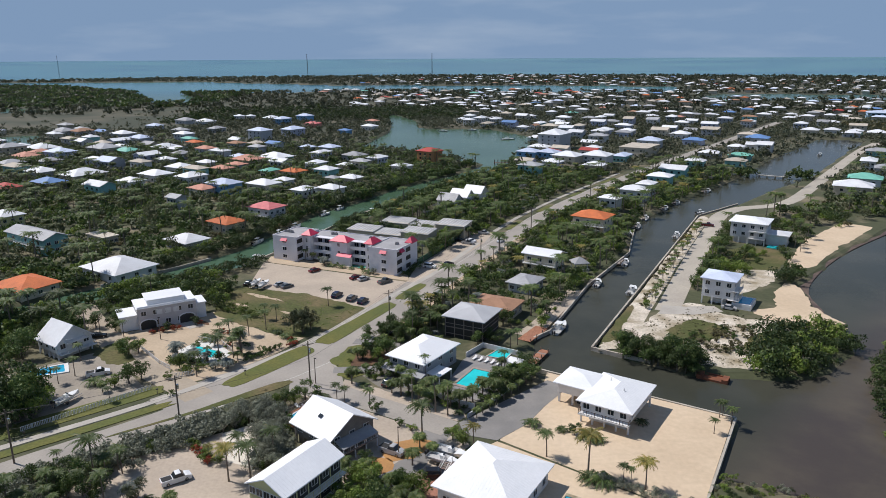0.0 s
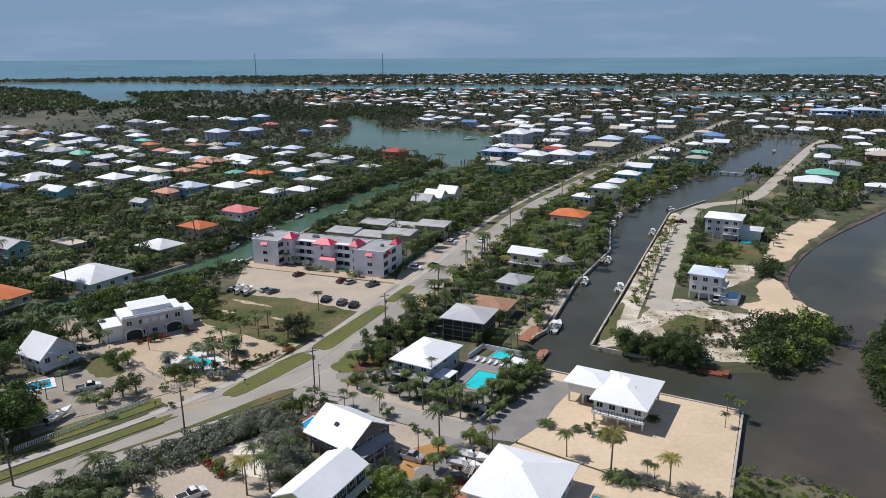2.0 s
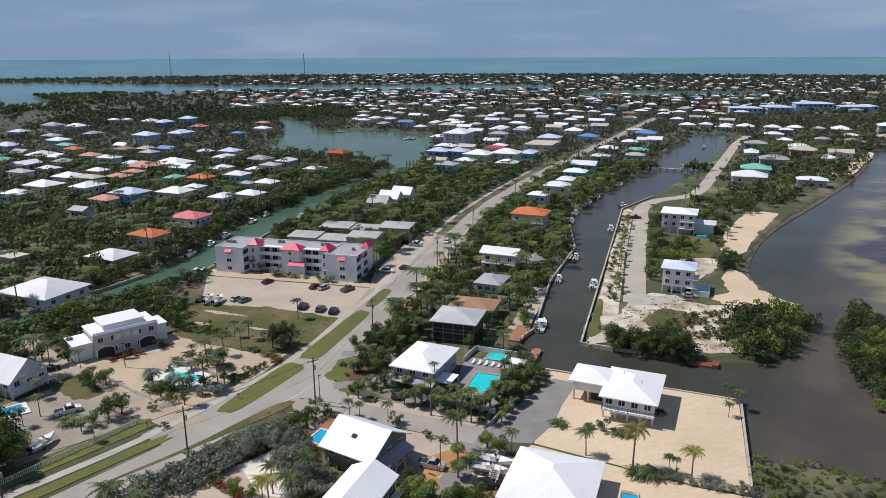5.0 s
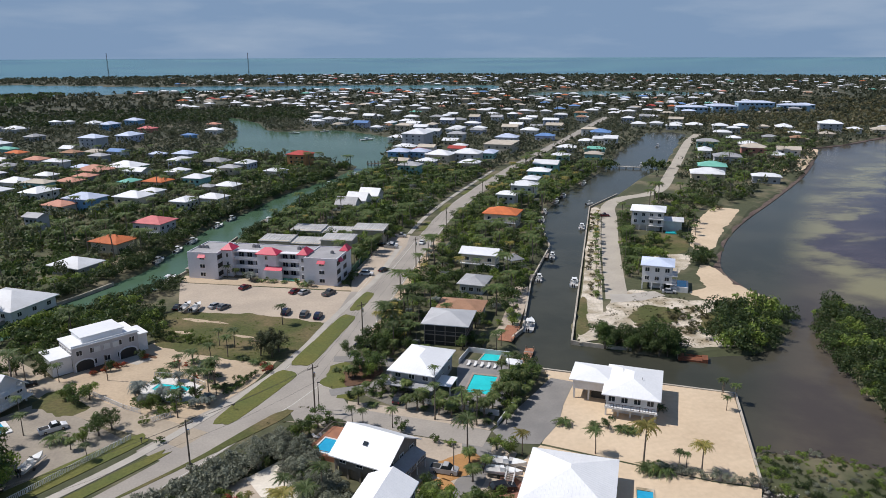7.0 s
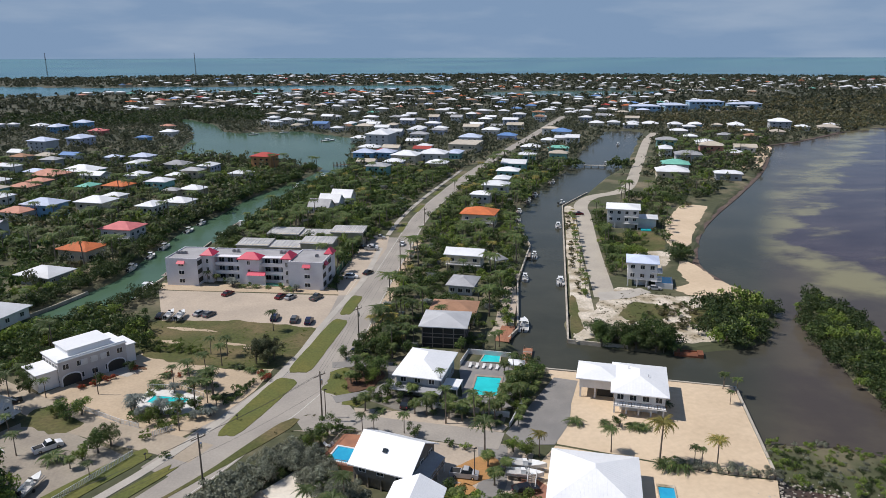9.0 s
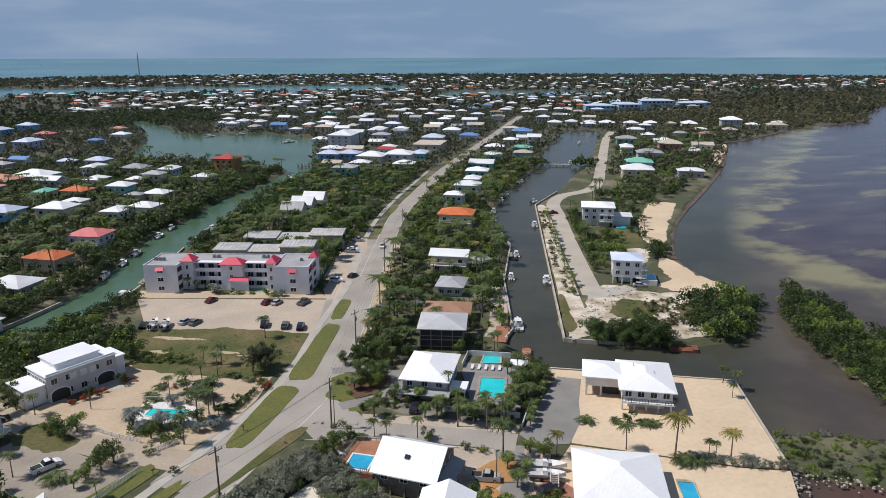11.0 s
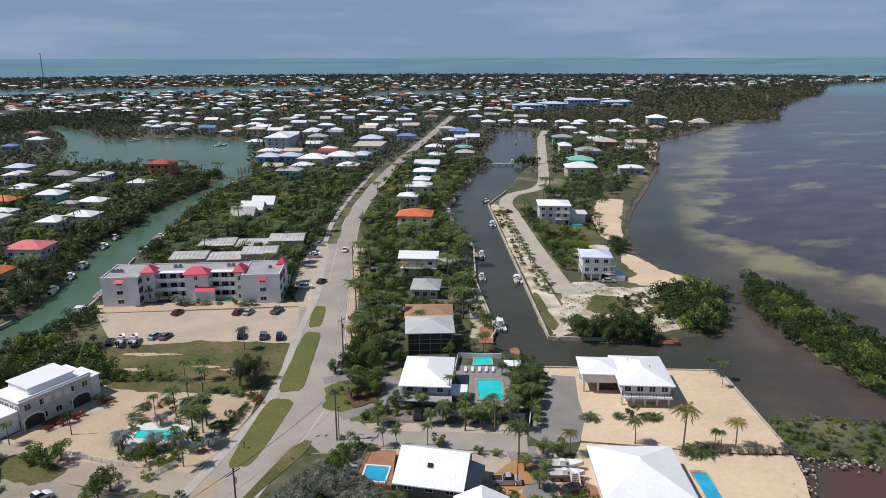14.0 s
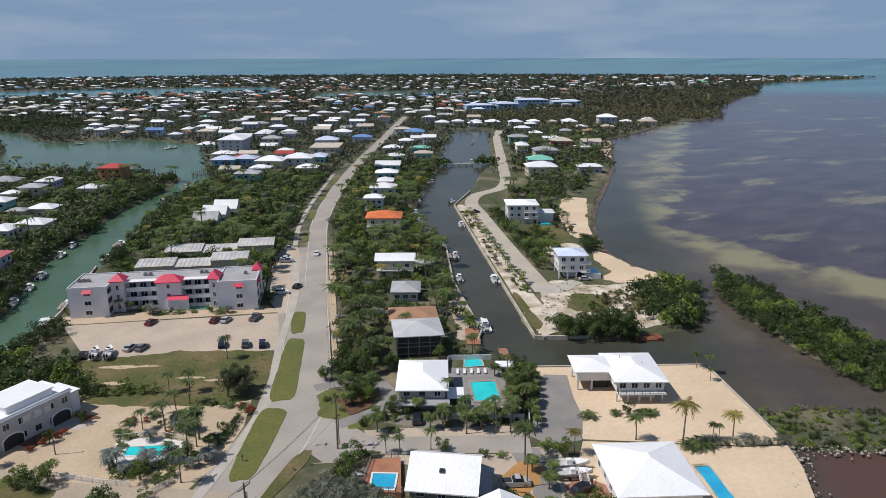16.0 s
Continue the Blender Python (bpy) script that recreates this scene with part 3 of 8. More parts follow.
patch_of("verge", [(-66, 131), (-38, 151.5), (-40, 154), (-56, 139.5), (-68, 130.5)], 0.11, FIELD, "rough grass shoulder of the road", "grass verge")
for t0 in (0, 1, 2, 3):
    q = offset(NORTH_WALK, -4.0)
    k = int(len(q) * (0.05 + 0.24 * t0))
    ribbon("verge", q[k:k + max(3, int(len(q) * 0.16))], 2.6, -0.3, 0.13, GRASS, "dry grass verge between road and sidewalk", "grass verge")
ribbon("edge_line", ROAD, 0.12, 0.02, 0.075, PAINT_LINE, "worn white edge line on the road", "road marking", -3.6)
ribbon("edge_line", [q for q in ROAD if q[1] > 244], 0.12, 0.02, 0.075, PAINT_LINE, "worn white edge line on the road", "road marking", 3.6)
ribbon("edge_line", [q for q in ROAD if 160 < q[1] < 246], 0.12, 0.02, 0.066, PAINT_LINE, "worn white edge line beside the verge", "road marking", 8.6)

# plots
SAND_LOT = [(25, 159), (61.5, 136), (43.2, 103.5), (36, 107.5), (11, 127.5), (20, 140)]
patch_of("sand_lot", SAND_LOT, 0.05, SAND, "swept pale coral sand yard", "sand yard")
patch_of("driveway", [(3, 134.5), (24.5, 154.5), (29, 151), (22, 141.5), (17.5, 134), (10.5, 127.3), (4, 129.5)], 0.085, DARK_ASPHALT, "grey asphalt lane end beside the sand yard", "driveway")
patch_of("sand_lot", [(-2, 117), (10.5, 127), (36, 107), (43, 103), (38, 97), (30, 90), (20, 78), (-12, 92)], 0.04, SAND, "pale sand yard round a house", "sand yard")
patch_of("parking_lot", [(-68, 256), (-13, 231), (-22, 207), (-24.5, 205.5), (-66, 226)], 0.05, LOT_GRAVEL, "pale sandy gravel parking lot", "parking lot")
patch_of("parking_lot", [(-13, 231), (-10, 250), (13, 303), (22, 300), (16, 281), (-1.5, 245.5), (-8, 230)], 0.055, LOT_GRAVEL, "pale gravel parking strip beside the road", "parking lot")
patch_of("pavement", [(-67, 264), (-56, 259.5), (-13, 240), (-12.2, 232), (-67.5, 256.4)], 0.058, YARD, "sandy paved walk in front of the apartment block", "pavement")
patch_of("field", [(-67, 225.5), (-25, 205), (-37, 183.5), (-50, 186), (-70, 203)], 0.06, FIELD, "patchy green and brown grass plot", "grass plot")
patch_of("sand_lot", [(-70, 202.5), (-50, 185.5), (-38, 183), (-44, 171), (-53, 160), (-62, 153), (-78, 167.5), (-92, 184)], 0.05, YARD, "pale sandy yard with planting beds", "sand yard")
patch_of("sand_lot", [(-100, 128), (-70, 151), (-82, 165), (-92, 172), (-108, 158)], 0.045, surface("grey_gravel", (0.31, 0.27, 0.215), (0.25, 0.215, 0.175), 0.15, 0.95, bump=0.3, fine=12, speckle=0.25), "grey gravel yard with parked vehicles", "gravel yard")
patch_of("lawn", [(-92, 172), (-84, 164.5), (-80, 168), (-88, 178)], 0.065, FIELD, "brown patchy lawn corner", "lawn")
patch_of("sand_lot", [(-66, 118), (-46, 131), (-36, 124), (-31, 104), (-46, 96), (-70, 100)], 0.04, LOT_GRAVEL, "pale sand yard behind a hedge", "sand yard")
patch_of("sand_lot", [(-46, 130.5), (-38, 136), (-34, 128), (-36, 118), (-42, 120)], 0.055, WHITE_SAND, "white sand yard corner", "sand yard")
patch_of("sand_lot", [(-38, 150), (-27.5, 146.2), (-10, 135.2), (-5, 131.5), (-12, 127), (-20, 136), (-27, 144)], 0.05, LOT_GRAVEL, "pale gravel shoulder of the side street", "sand yard")
patch_of("yard", [(-17, 131.5), (-4, 133), (2.5, 130), (5, 125.5), (-1, 117), (-5, 105), (-16, 103), (-20, 118)], 0.042, LOT_GRAVEL, "worn grey gravel yard between houses", "gravel yard")
patch_of("patio", [(23.5, 181.5), (28.5, 187), (38.5, 206), (45, 221), (41, 222), (33, 207), (24, 190), (19.5, 184)], 0.07, LOT_GRAVEL, "pale concrete patio along the canal wall", "patio")
patch_of("yard", [(-24, 155.5), (-14, 150), (4.2, 138.8), (4.6, 136.9), (2.5, 135.2), (-9, 142.4), (-24.5, 152)], 0.05, LOT_GRAVEL, "pale gravel edge of the side street before a garden", "gravel yard")
patch_of("gravel_bed", [(-12, 125.5), (-4, 128), (-3, 124), (-10, 120)], 0.06, ORANGE_SOIL, "orange gravel patch beside a drive", "gravel bed")
patch_of("gravel_bed", [(-16, 120), (-11, 121), (-10, 117), (-15, 114)], 0.06, ORANGE_SOIL, "orange gravel patch beside a drive", "gravel bed")
patch_of("driveway", [(-3.5, 134), (1.5, 130), (-4, 118), (-12, 108), (-16, 111), (-8, 121)], 0.05, DARK_ASPHALT, "worn asphalt drive between two houses", "driveway")
patch_of("driveway", [(-3.5, 117.5), (1.5, 118.5), (3.2, 113.6), (-1.2, 106.5), (-5.5, 109)], 0.066, surface("red_brick_paving", (0.33, 0.15, 0.10), (0.25, 0.12, 0.085), 0.8, 0.9, bump=0.3, speckle=0.35), "worn red brick apron beside a white house", "driveway")
patch_of("driveway", [(-78.5, 193.2), (-74.4, 195.6), (-69.3, 191.6), (-72.5, 188.6)], 0.066, WALK, "grey paver apron before an arched garage", "driveway")
for bed in ([(-83.5, 190.5), (-79.5, 192.8), (-77.5, 189.6), (-81.5, 186.2)], [(-72.8, 195.8), (-69.2, 193.6), (-68.4, 191.6), (-71, 193.2)]):
    patch_of("garden_bed", bed, 0.13, MULCH, "red-brown mulch bed against a stucco house", "garden bed")
patch_of("bare_land", [(41.5, 174.5), (75, 208), (85, 196), (103, 188), (95, 168.5), (79, 160), (61, 165), (47, 173)], 0.045, PALE, "bare white limestone ground with dry tufts", "bare land")
patch_of("lawn", [(42.5, 178), (48, 189), (56.5, 205), (58, 204), (51, 189), (46.5, 179)], 0.062, FIELD, "dry grass along the sea wall", "lawn")
patch_of("lawn", [(80, 176), (90, 184), (96, 176), (90, 166), (82, 168)], 0.062, FIELD, "dry brown grass on bare ground", "lawn")
patch_of("driveway", [(64, 199), (67.5, 206.5), (74, 205), (83, 205.5), (84, 200.5), (74, 198)], 0.064, WALK, "pale concrete apron at the end of the point road", "driveway")
patch_of("bare_land", [(42.5, 177), (63.5, 218), (84, 257.5), (107, 301), (121.5, 328.5), (124.5, 325), (111, 298), (93, 263), (70, 217), (63, 203), (54, 186)], 0.044, PALE, "rubble strip between sea wall and road", "bare land")
patch_of("bare_land", [(96, 218), (108, 226), (118, 238), (110, 246), (100, 236)], 0.05, PALE, "bare white ground by the beach", "bare land")
for k, (x, y, w, l) in enumerate(((-60, 217, 4.5, 1.3), (-54, 213.5, 3.0, 0.8), (-47, 201, 3.2, 0.9), (-63, 208, 2.6, 1.2), (-42, 196, 3.0, 0.8))):
    patch_of("bare_patch", organic([(x - w, y + 0.6 * w), (x, y + l), (x + w, y - 0.6 * w), (x, y - l)], 0.5, k + 3), 0.072 + 0.004 * k, YARD, "bare sandy patch in the grass plot", "bare land")
patch_of("lawn", [(62, 184), (73, 194), (80, 186), (70, 178)], 0.06, FIELD, "patch of dry grass on bare ground", "lawn")
patch_of("lawn", [(105, 247), (114, 271), (132, 267), (121, 245)], 0.06, FIELD, "mown lawn plot by the bay", "lawn")
patch_of("beach", [(93, 200), (101, 205), (110, 222), (117, 227), (116, 214), (112.6, 202), (115, 189), (110, 184), (101, 184)], 0.05, SAND, "pale sand beach by the bay", "beach")
patch_of("beach", [(126, 248), (138, 268), (154, 288), (180, 312), (190, 306), (180, 295), (146, 260), (134, 246)], 0.05, SAND, "pale sand beach by the bay", "beach")
patch_of("beach", [(286, 404), (330, 446), (366, 476), (398, 488), (385, 470), (340, 428), (308, 400)], 0.05, SAND, "pale sand beach by the bay", "beach")

# dark weed washed up along the bay
for line, w in ((BAY_SHORE[0:7], 2.6), (BAY_SHORE[6:10], 4.0)):
    ribbon("weed_wrack", spline(line, 4.0), w, -1.4, -0.62, surface("seaweed_wrack", (0.075, 0.05, 0.045), (0.13, 0.095, 0.075), 0.25, 0.95, bump=0.6, fine=8, speckle=0.5), "dark brown seaweed washed up along the beach", "seaweed")

# sea walls
for line, z in ((CANAL_EAST_BANK[4:7], 0.25), ([(62, 136), (25.5, 159.3), (20, 163)], 0.22), ([(43.4, 103.3), (62, 136)], 0.22), ([(39, 174), (43.4, 171), (52, 165)], 0.25), (CANAL_WEST_BANK[3:8], 0.2), (GREEN_EAST_BANK[5:8], 0.2), ([(-117, 229), (-98, 251), (-90, 262)], 0.2)):
    pts = [np.array(p, float) for p in line]
    ribbon("seawall", pts, 0.5, -3.0, z, CONCRETE, "weathered concrete sea wall along the water", "sea wall")

# ---- kinds of things ----
BLOCKS = []      # ground taken by buildings: x, y, yaw, half width, half depth


def hip_roof(s, w, l, z, rise, over, drop=0.22):
    a, b = w / 2 + over, l / 2 + over
    k = min(a, b)
    rx, ry = a - k, b - k
    zt = z + rise
    s.add([(-a, -b, z), (a, -b, z), (a, b, z), (-a, b, z), (-rx, -ry, zt), (rx, ry, zt), (-a, -b, z - drop), (a, -b, z - drop), (a, b, z - drop), (-a, b, z - drop)],
          [(0, 1, 5, 4) if a >= b else (0, 1, 4), (2, 3, 4, 5) if a >= b else (2, 3, 5), (1, 2, 5) if a >= b else (1, 2, 5, 4), (3, 0, 4) if a >= b else (3, 0, 4, 5)]
          + [(0, 6, 7, 1), (1, 7, 8, 2), (2, 8, 9, 3), (3, 9, 6, 0), (6, 9, 8, 7)])
    return s


def gable_roof(s, w, l, z, rise, over, thick=0.22):
    """The ridge runs along x."""
    a, b = w / 2 + over, l / 2 + over
    q = rise * (1 + over / (l / 2))
    z = z - rise * over / (l / 2)
    v = []
    for d in (0, -thick):
        v += [(-a, -b, z + d), (a, -b, z + d), (a, b, z + d), (-a, b, z + d), (-a, 0, z + q + d), (a, 0, z + q + d)]
    s.add(v, [(0, 1, 5, 4), (2, 3, 4, 5), (6, 10, 11, 7), (8, 11, 10, 9), (0, 6, 7, 1), (2, 8, 9, 3), (0, 4, 10, 6), (4, 3, 9, 10), (1, 7, 11, 5), (5, 11, 8, 2)])
    return s


def seams(w, l, z, rise, over, kind, step=0.62):
    """Standing seams of a metal roof."""
    s = Shape()
    a, b = w / 2 + over, l / 2 + over
    k = min(a, b)

    def rib(x0, y0, x1, y1, zz0, zz1, t=0.03, h=0.02):
        d = Vector((x1 - x0, y1 - y0))
        if d.length < 0.05:
            return
        n = Vector((-d.y, d.x)).normalized() * t
        s.add([(x0 - n.x, y0 - n.y, zz0), (x0 + n.x, y0 + n.y, zz0), (x1 - n.x, y1 - n.y, zz1), (x1 + n.x, y1 + n.y, zz1),
               (x0, y0, zz0 + h), (x1, y1, zz1 + h)], [(0, 2, 5, 4), (1, 4, 5, 3), (0, 4, 1)])
    if kind == "gable":
        q, z0 = rise * (1 + over / (l / 2)), z - rise * over / (l / 2)
        for x in np.arange(-a + 0.1, a, step):
            for g in (-1, 1):
                rib(x, g * b, x, 0, z0, z0 + q)
        return s
    for x in np.arange(-a + step, a, step):
        r = min(x + a, a - x, k)
        for g in (-1, 1):
            rib(x, g * b, x, g * (b - r), z, z + rise * r / k)
    for y in np.arange(-b + step, b, step):
        r = min(y + b, b - y, k)
        for g in (-1, 1):
            rib(g * a, y, g * (a - r), y, z, z + rise * r / k)
    return s


def rail(parent, path, z, height=1.0, material=None, step=1.6, name="railing"):
    """A balustrade along plan points: top and bottom rail, posts, thin balusters."""
    s = Shape()
    for (ax, ay), (bx, by) in zip(path, path[1:]):
        d = math.hypot(bx - ax, by - ay)
        n = max(1, int(d / step))
        s.tube([(ax, ay, z + height), (bx, by, z + height)], [0.05, 0.05], 4)
        s.tube([(ax, ay, z + 0.12), (bx, by, z + 0.12)], [0.03, 0.03], 4)
        for i in range(n + 1):
            x, y = ax + (bx - ax) * i / n, ay + (by - ay) * i / n
            s.box(x - 0.05, x + 0.05, y - 0.05, y + 0.05, z, z + height + 0.05)
        for i in range(3 * n):
            x, y = ax + (bx - ax) * i / (3 * n), ay + (by - ay) * i / (3 * n)
            s.box(x - 0.02, x + 0.02, y - 0.02, y + 0.02, z + 0.1, z + height)
    return part(name, s, material or WHITE_TRIM, parent)


PANES = {}


def window(parent, x, y, z, w, h, yaw, dark=False):
    """A window on a wall: a proud frame with a mullion, and glass behind it. yaw: the way it faces, 0 is towards -y."""
    key = (round(w, 1), round(h, 1))
    if key not in PANES:
        f = Shape()
        for x0, x1, z0, z1 in ((-w / 2 - 0.1, -w / 2, -0.1, h + 0.1), (w / 2, w / 2 + 0.1, -0.1, h + 0.1), (-w / 2, w / 2, -0.1, 0), (-w / 2, w / 2, h, h + 0.1), (-0.03, 0.03, 0, h)):
            f.box(x0, x1, -0.07, 0.02, z0, z1)
        PANES[key] = f.mesh("window_frame", WHITE_TRIM), Shape().box(-w / 2, w / 2, -0.025, 0.01, 0, h).mesh("pane", GLASS)
    frame_, pane_ = PANES[key]
    ob = part("window", frame_, None, parent, "", pose(x, y, z, 0, 0, yaw))
    part("pane", pane_, None, ob)


def face_windows(parent, w, l, z, sides, n, ww, wh):
    """Rows of windows on the walls of a box-shaped house; sides: s, n, e, w."""
    for side in sides:
        span = w if side in "sn" else l
        for i in range(n):
            u = -span / 2 + span * (i + 0.5) / n
            x, y, yaw = {"s": (u, -l / 2 - 0.01, 0), "n": (u, l / 2 + 0.01, 180), "e": (w / 2 + 0.01, u, 90), "w": (-w / 2 - 0.01, u, -90)}[side]
            window(parent, x, y, z, ww, wh, yaw)


def house(x, y, yaw, w, l, label, roof="hip", tone=None, wall=None, stilts=0.0, floors=2, floor=2.8, rise=1.6, over=0.8, seam=True, windows="sewn", per=3, core=0.6, posts=4, deck=None, group=""):
    """A house: walls, windows, roof with seams; on posts over an open ground level where stilts is given."""
    h = thing("house", pose(x, y, 0, 0, 0, yaw), label, "house", group)
    BLOCKS.append((x, y, yaw, w / 2 + 0.8, l / 2 + 0.8))
    top = stilts + floors * floor
    wall = wall or WALL_TONES["white"]
    body = Shape().box(-w / 2, w / 2, -l / 2, l / 2, stilts if stilts else -0.3, top)
    if roof == "gable":
        for g in (-1, 1):
            body.add([(g * w / 2, -l / 2, top), (g * w / 2, l / 2, top), (g * w / 2, 0, top + rise - 0.1)], [(0, 1, 2) if g > 0 else (0, 2, 1)])
    part("wall", body, wall, h)
    if stilts:
        part("ground_floor", Shape().box(-w / 2 * core, w / 2 * core, -l / 2 * core, l / 2 * core, -0.2, stilts), wall, h)
        for i in range(posts + 1):
            for g in (-1, 1):
                u = -w / 2 + 0.2 + (w - 0.4) * i / posts
                part("post", Shape().box(u - 0.18, u + 0.18, g * (l / 2 - 0.2) - 0.18, g * (l / 2 - 0.2) + 0.18, -0.2, stilts), wall, h)
    for k in range(floors):
        face_windows(h, w, l, stilts + k * floor + 0.95, windows, per, 1.3, 1.25)
    tone = tone or WHITE_METAL
    if roof == "hip":
        part("roof", hip_roof(Shape(), w, l, top + 0.2, rise, over), tone, h)
    elif roof == "gable":
        part("roof", gable_roof(Shape(), w, l, top + 0.2, rise, over), tone, h)
    else:
        part("roof", Shape().box(-w / 2 - over, w / 2 + over, -l / 2 - over, l / 2 + over, top, top + 0.25).box(-w / 2, w / 2, -l / 2, -l / 2 + 0.2, top + 0.25, top + 0.6), tone, h)
    if seam and roof != "flat":
        part("seams", seams(w, l, top + 0.2, rise, over, roof), tone, h)
    return h


MID = {}
MID_RNG = random.Random(5)


def mid_house(x, y, yaw, w, l, storeys, roof, tone, wall):
    """A house of the neighbourhood, some way off."""
    yaw = yaw + MID_RNG.choice((0, 0, 0, 90, 2, -3))
    floors, hh = storeys, 2.9 * storeys + ((1.3 if y > 300 else 0.3) if storeys == 1 else 0.6)
    labels = dict(white="white metal", grey="grey", tan="tan", orange="orange tiled", pink="rose-coloured", coral="coral-coloured", red="red", green="seafoam green", blue="blue metal", lilac="pale blue metal", brown="brown shingle")
    h = thing("house", pose(x, y, 0, 0, 0, yaw), f"{wall} {['one', 'two', 'three', 'four'][storeys - 1]}-storey house with {labels[tone]} {roof} roof", "house", "neighbourhood houses")
    BLOCKS.append((x, y, yaw, w / 2 + 0.6, l / 2 + 0.6))
    rise = 0.19 * min(w, l)
    body = Shape().box(-w / 2 + 0.4, w / 2 - 0.4, -l / 2 + 0.4, l / 2 - 0.4, -0.3, hh)
    if roof == "gable":
        for g in (-1, 1):
            body.add([(g * (w / 2 - 0.4), -l / 2 + 0.4, hh), (g * (w / 2 - 0.4), l / 2 - 0.4, hh), (g * (w / 2 - 0.4), 0, hh + rise)], [(0, 1, 2) if g > 0 else (0, 2, 1)])
    part("wall", body, WALL_TONES[wall], h)
    s = Shape()
    if roof == "hip":
        hip_roof(s, w, l, hh + 0.1, rise, 0.5)
    elif roof == "gable":
        gable_roof(s, w, l, hh + 0.1, rise, 0.5)
    else:
        s.box(-w / 2, w / 2, -l / 2, l / 2, hh, hh + 0.4)
    part("roof", s, ROOF_TONES[tone], h)
    if y < 330:
        for k in range(floors):
            n = 3 if w > 9 else 2
            face_windows(h, w - 0.8, l - 0.8, 0.95 + 2.9 * k, "swe", n, 1.4, 1.2)
        if storeys > 1:
            part("porch", Shape().box(-w / 2 + 0.2, w / 2 - 0.2, -l / 2 - 0.9, -l / 2 + 0.4, 2.7, 2.9), WHITE_TRIM, h)
            rail(h, [(-w / 2 + 0.3, -l / 2 - 0.8), (w / 2 - 0.3, -l / 2 - 0.8)], 2.9)
    else:
        d = Shape()
        for k in range(floors):
            for u in (-0.28, 0.0, 0.28):
                d.box(u * w - 0.7, u * w + 0.7, -l / 2 + 0.36, -l / 2 + 0.5, 0.9 + 2.9 * k, 2.1 + 2.9 * k)
                d.box(-w / 2 + 0.36, -w / 2 + 0.5, u * l - 0.7, u * l + 0.7, 0.9 + 2.9 * k, 2.1 + 2.9 * k)
        tagged(part("glazing", d, GLASS, h), kind="stuff")
    return h


# palms and trees: a few meshes of each kind, shared by all of them
def frond(s, rng, az, droop, length, z, x0=0.0, y0=0.0, lift=0.5, width=0.55, wind=0.0):
    """An arched frond with leaflets to both sides."""
    n = 7
    ca, sa = math.cos(az), math.sin(az)
    pts = []
    for i in range(n + 1):
        t = i / n
        r = length * (t - 0.16 * droop * t * t)
        pts.append(Vector((x0 + ca * r - wind * length * t * t, y0 + sa * r + 0.3 * wind * length * t * t, z + lift * length * (t - (0.75 + 0.55 * droop) * t * t))))
    side = Vector((-sa, ca, 0))
    for i in range(n):
        w = width * (0.5 + 1.1 * math.sin(math.pi * min(1, (i + 1) / n) ** 0.8)) * rng.uniform(0.8, 1.15)
        a, b = pts[i], pts[i + 1]
        tip = b + (b - a) * 0.7
        for g in (-1, 1):
            out = tip + side * (g * w) + Vector((0, 0, -0.35 * w))
            s.add([a, b, out], [(0, 1, 2) if g < 0 else (0, 2, 1)])


def palm_meshes(kind, seed):
    rng = random.Random(seed)
    t, c = Shape(), Shape()
    height = 1.0
    lean = rng.uniform(-0.09, 0.09), rng.uniform(-0.09, 0.09)
    H = {"coco": 6.6, "sabal": 3.2, "bush": 0.5, "silver": 2.2, "tall": 7.5}[kind]
    path = [(lean[0] * H * (i / 6) ** 2, lean[1] * H * (i / 6) ** 2, H * i / 6 - 0.15 * (i == 0)) for i in range(7)]
    r = {"coco": 0.12, "sabal": 0.13, "bush": 0.1, "silver": 0.16, "tall": 0.11}[kind]
    t.tube(path, [r * (1.4 - 0.5 * i / 6) if i else r * 1.8 for i in range(7)], 7)
    x, y, z = path[-1]
    n, reach, lift, wide = {"coco": (24, 2.7, 0.72, 0.4), "tall": (18, 1.9, 0.6, 0.32), "bush": (18, 2.0, 0.85, 0.3), "sabal": (46, 1.75, 0.85, 0.48), "silver": (36, 2.0, 0.85, 0.42)}[kind]
    for i in range(n):
        ring = i / n
        frond(c, rng, i * 2.4 + rng.uniform(-0.25, 0.25), 0.1 + (1.25 if kind in ("coco", "tall") else 0.95) * ring + rng.uniform(-0.2, 0.2), reach * rng.uniform(0.8, 1.12), z - 0.5 * ring * (kind in ("sabal", "silver")), x, y, (lift - 0.12 * ring) * rng.uniform(0.85, 1.15), wide, {"coco": 0.14, "tall": 0.14}.get(kind, 0.06))
    return t.mesh("trunk", BARK, True), c


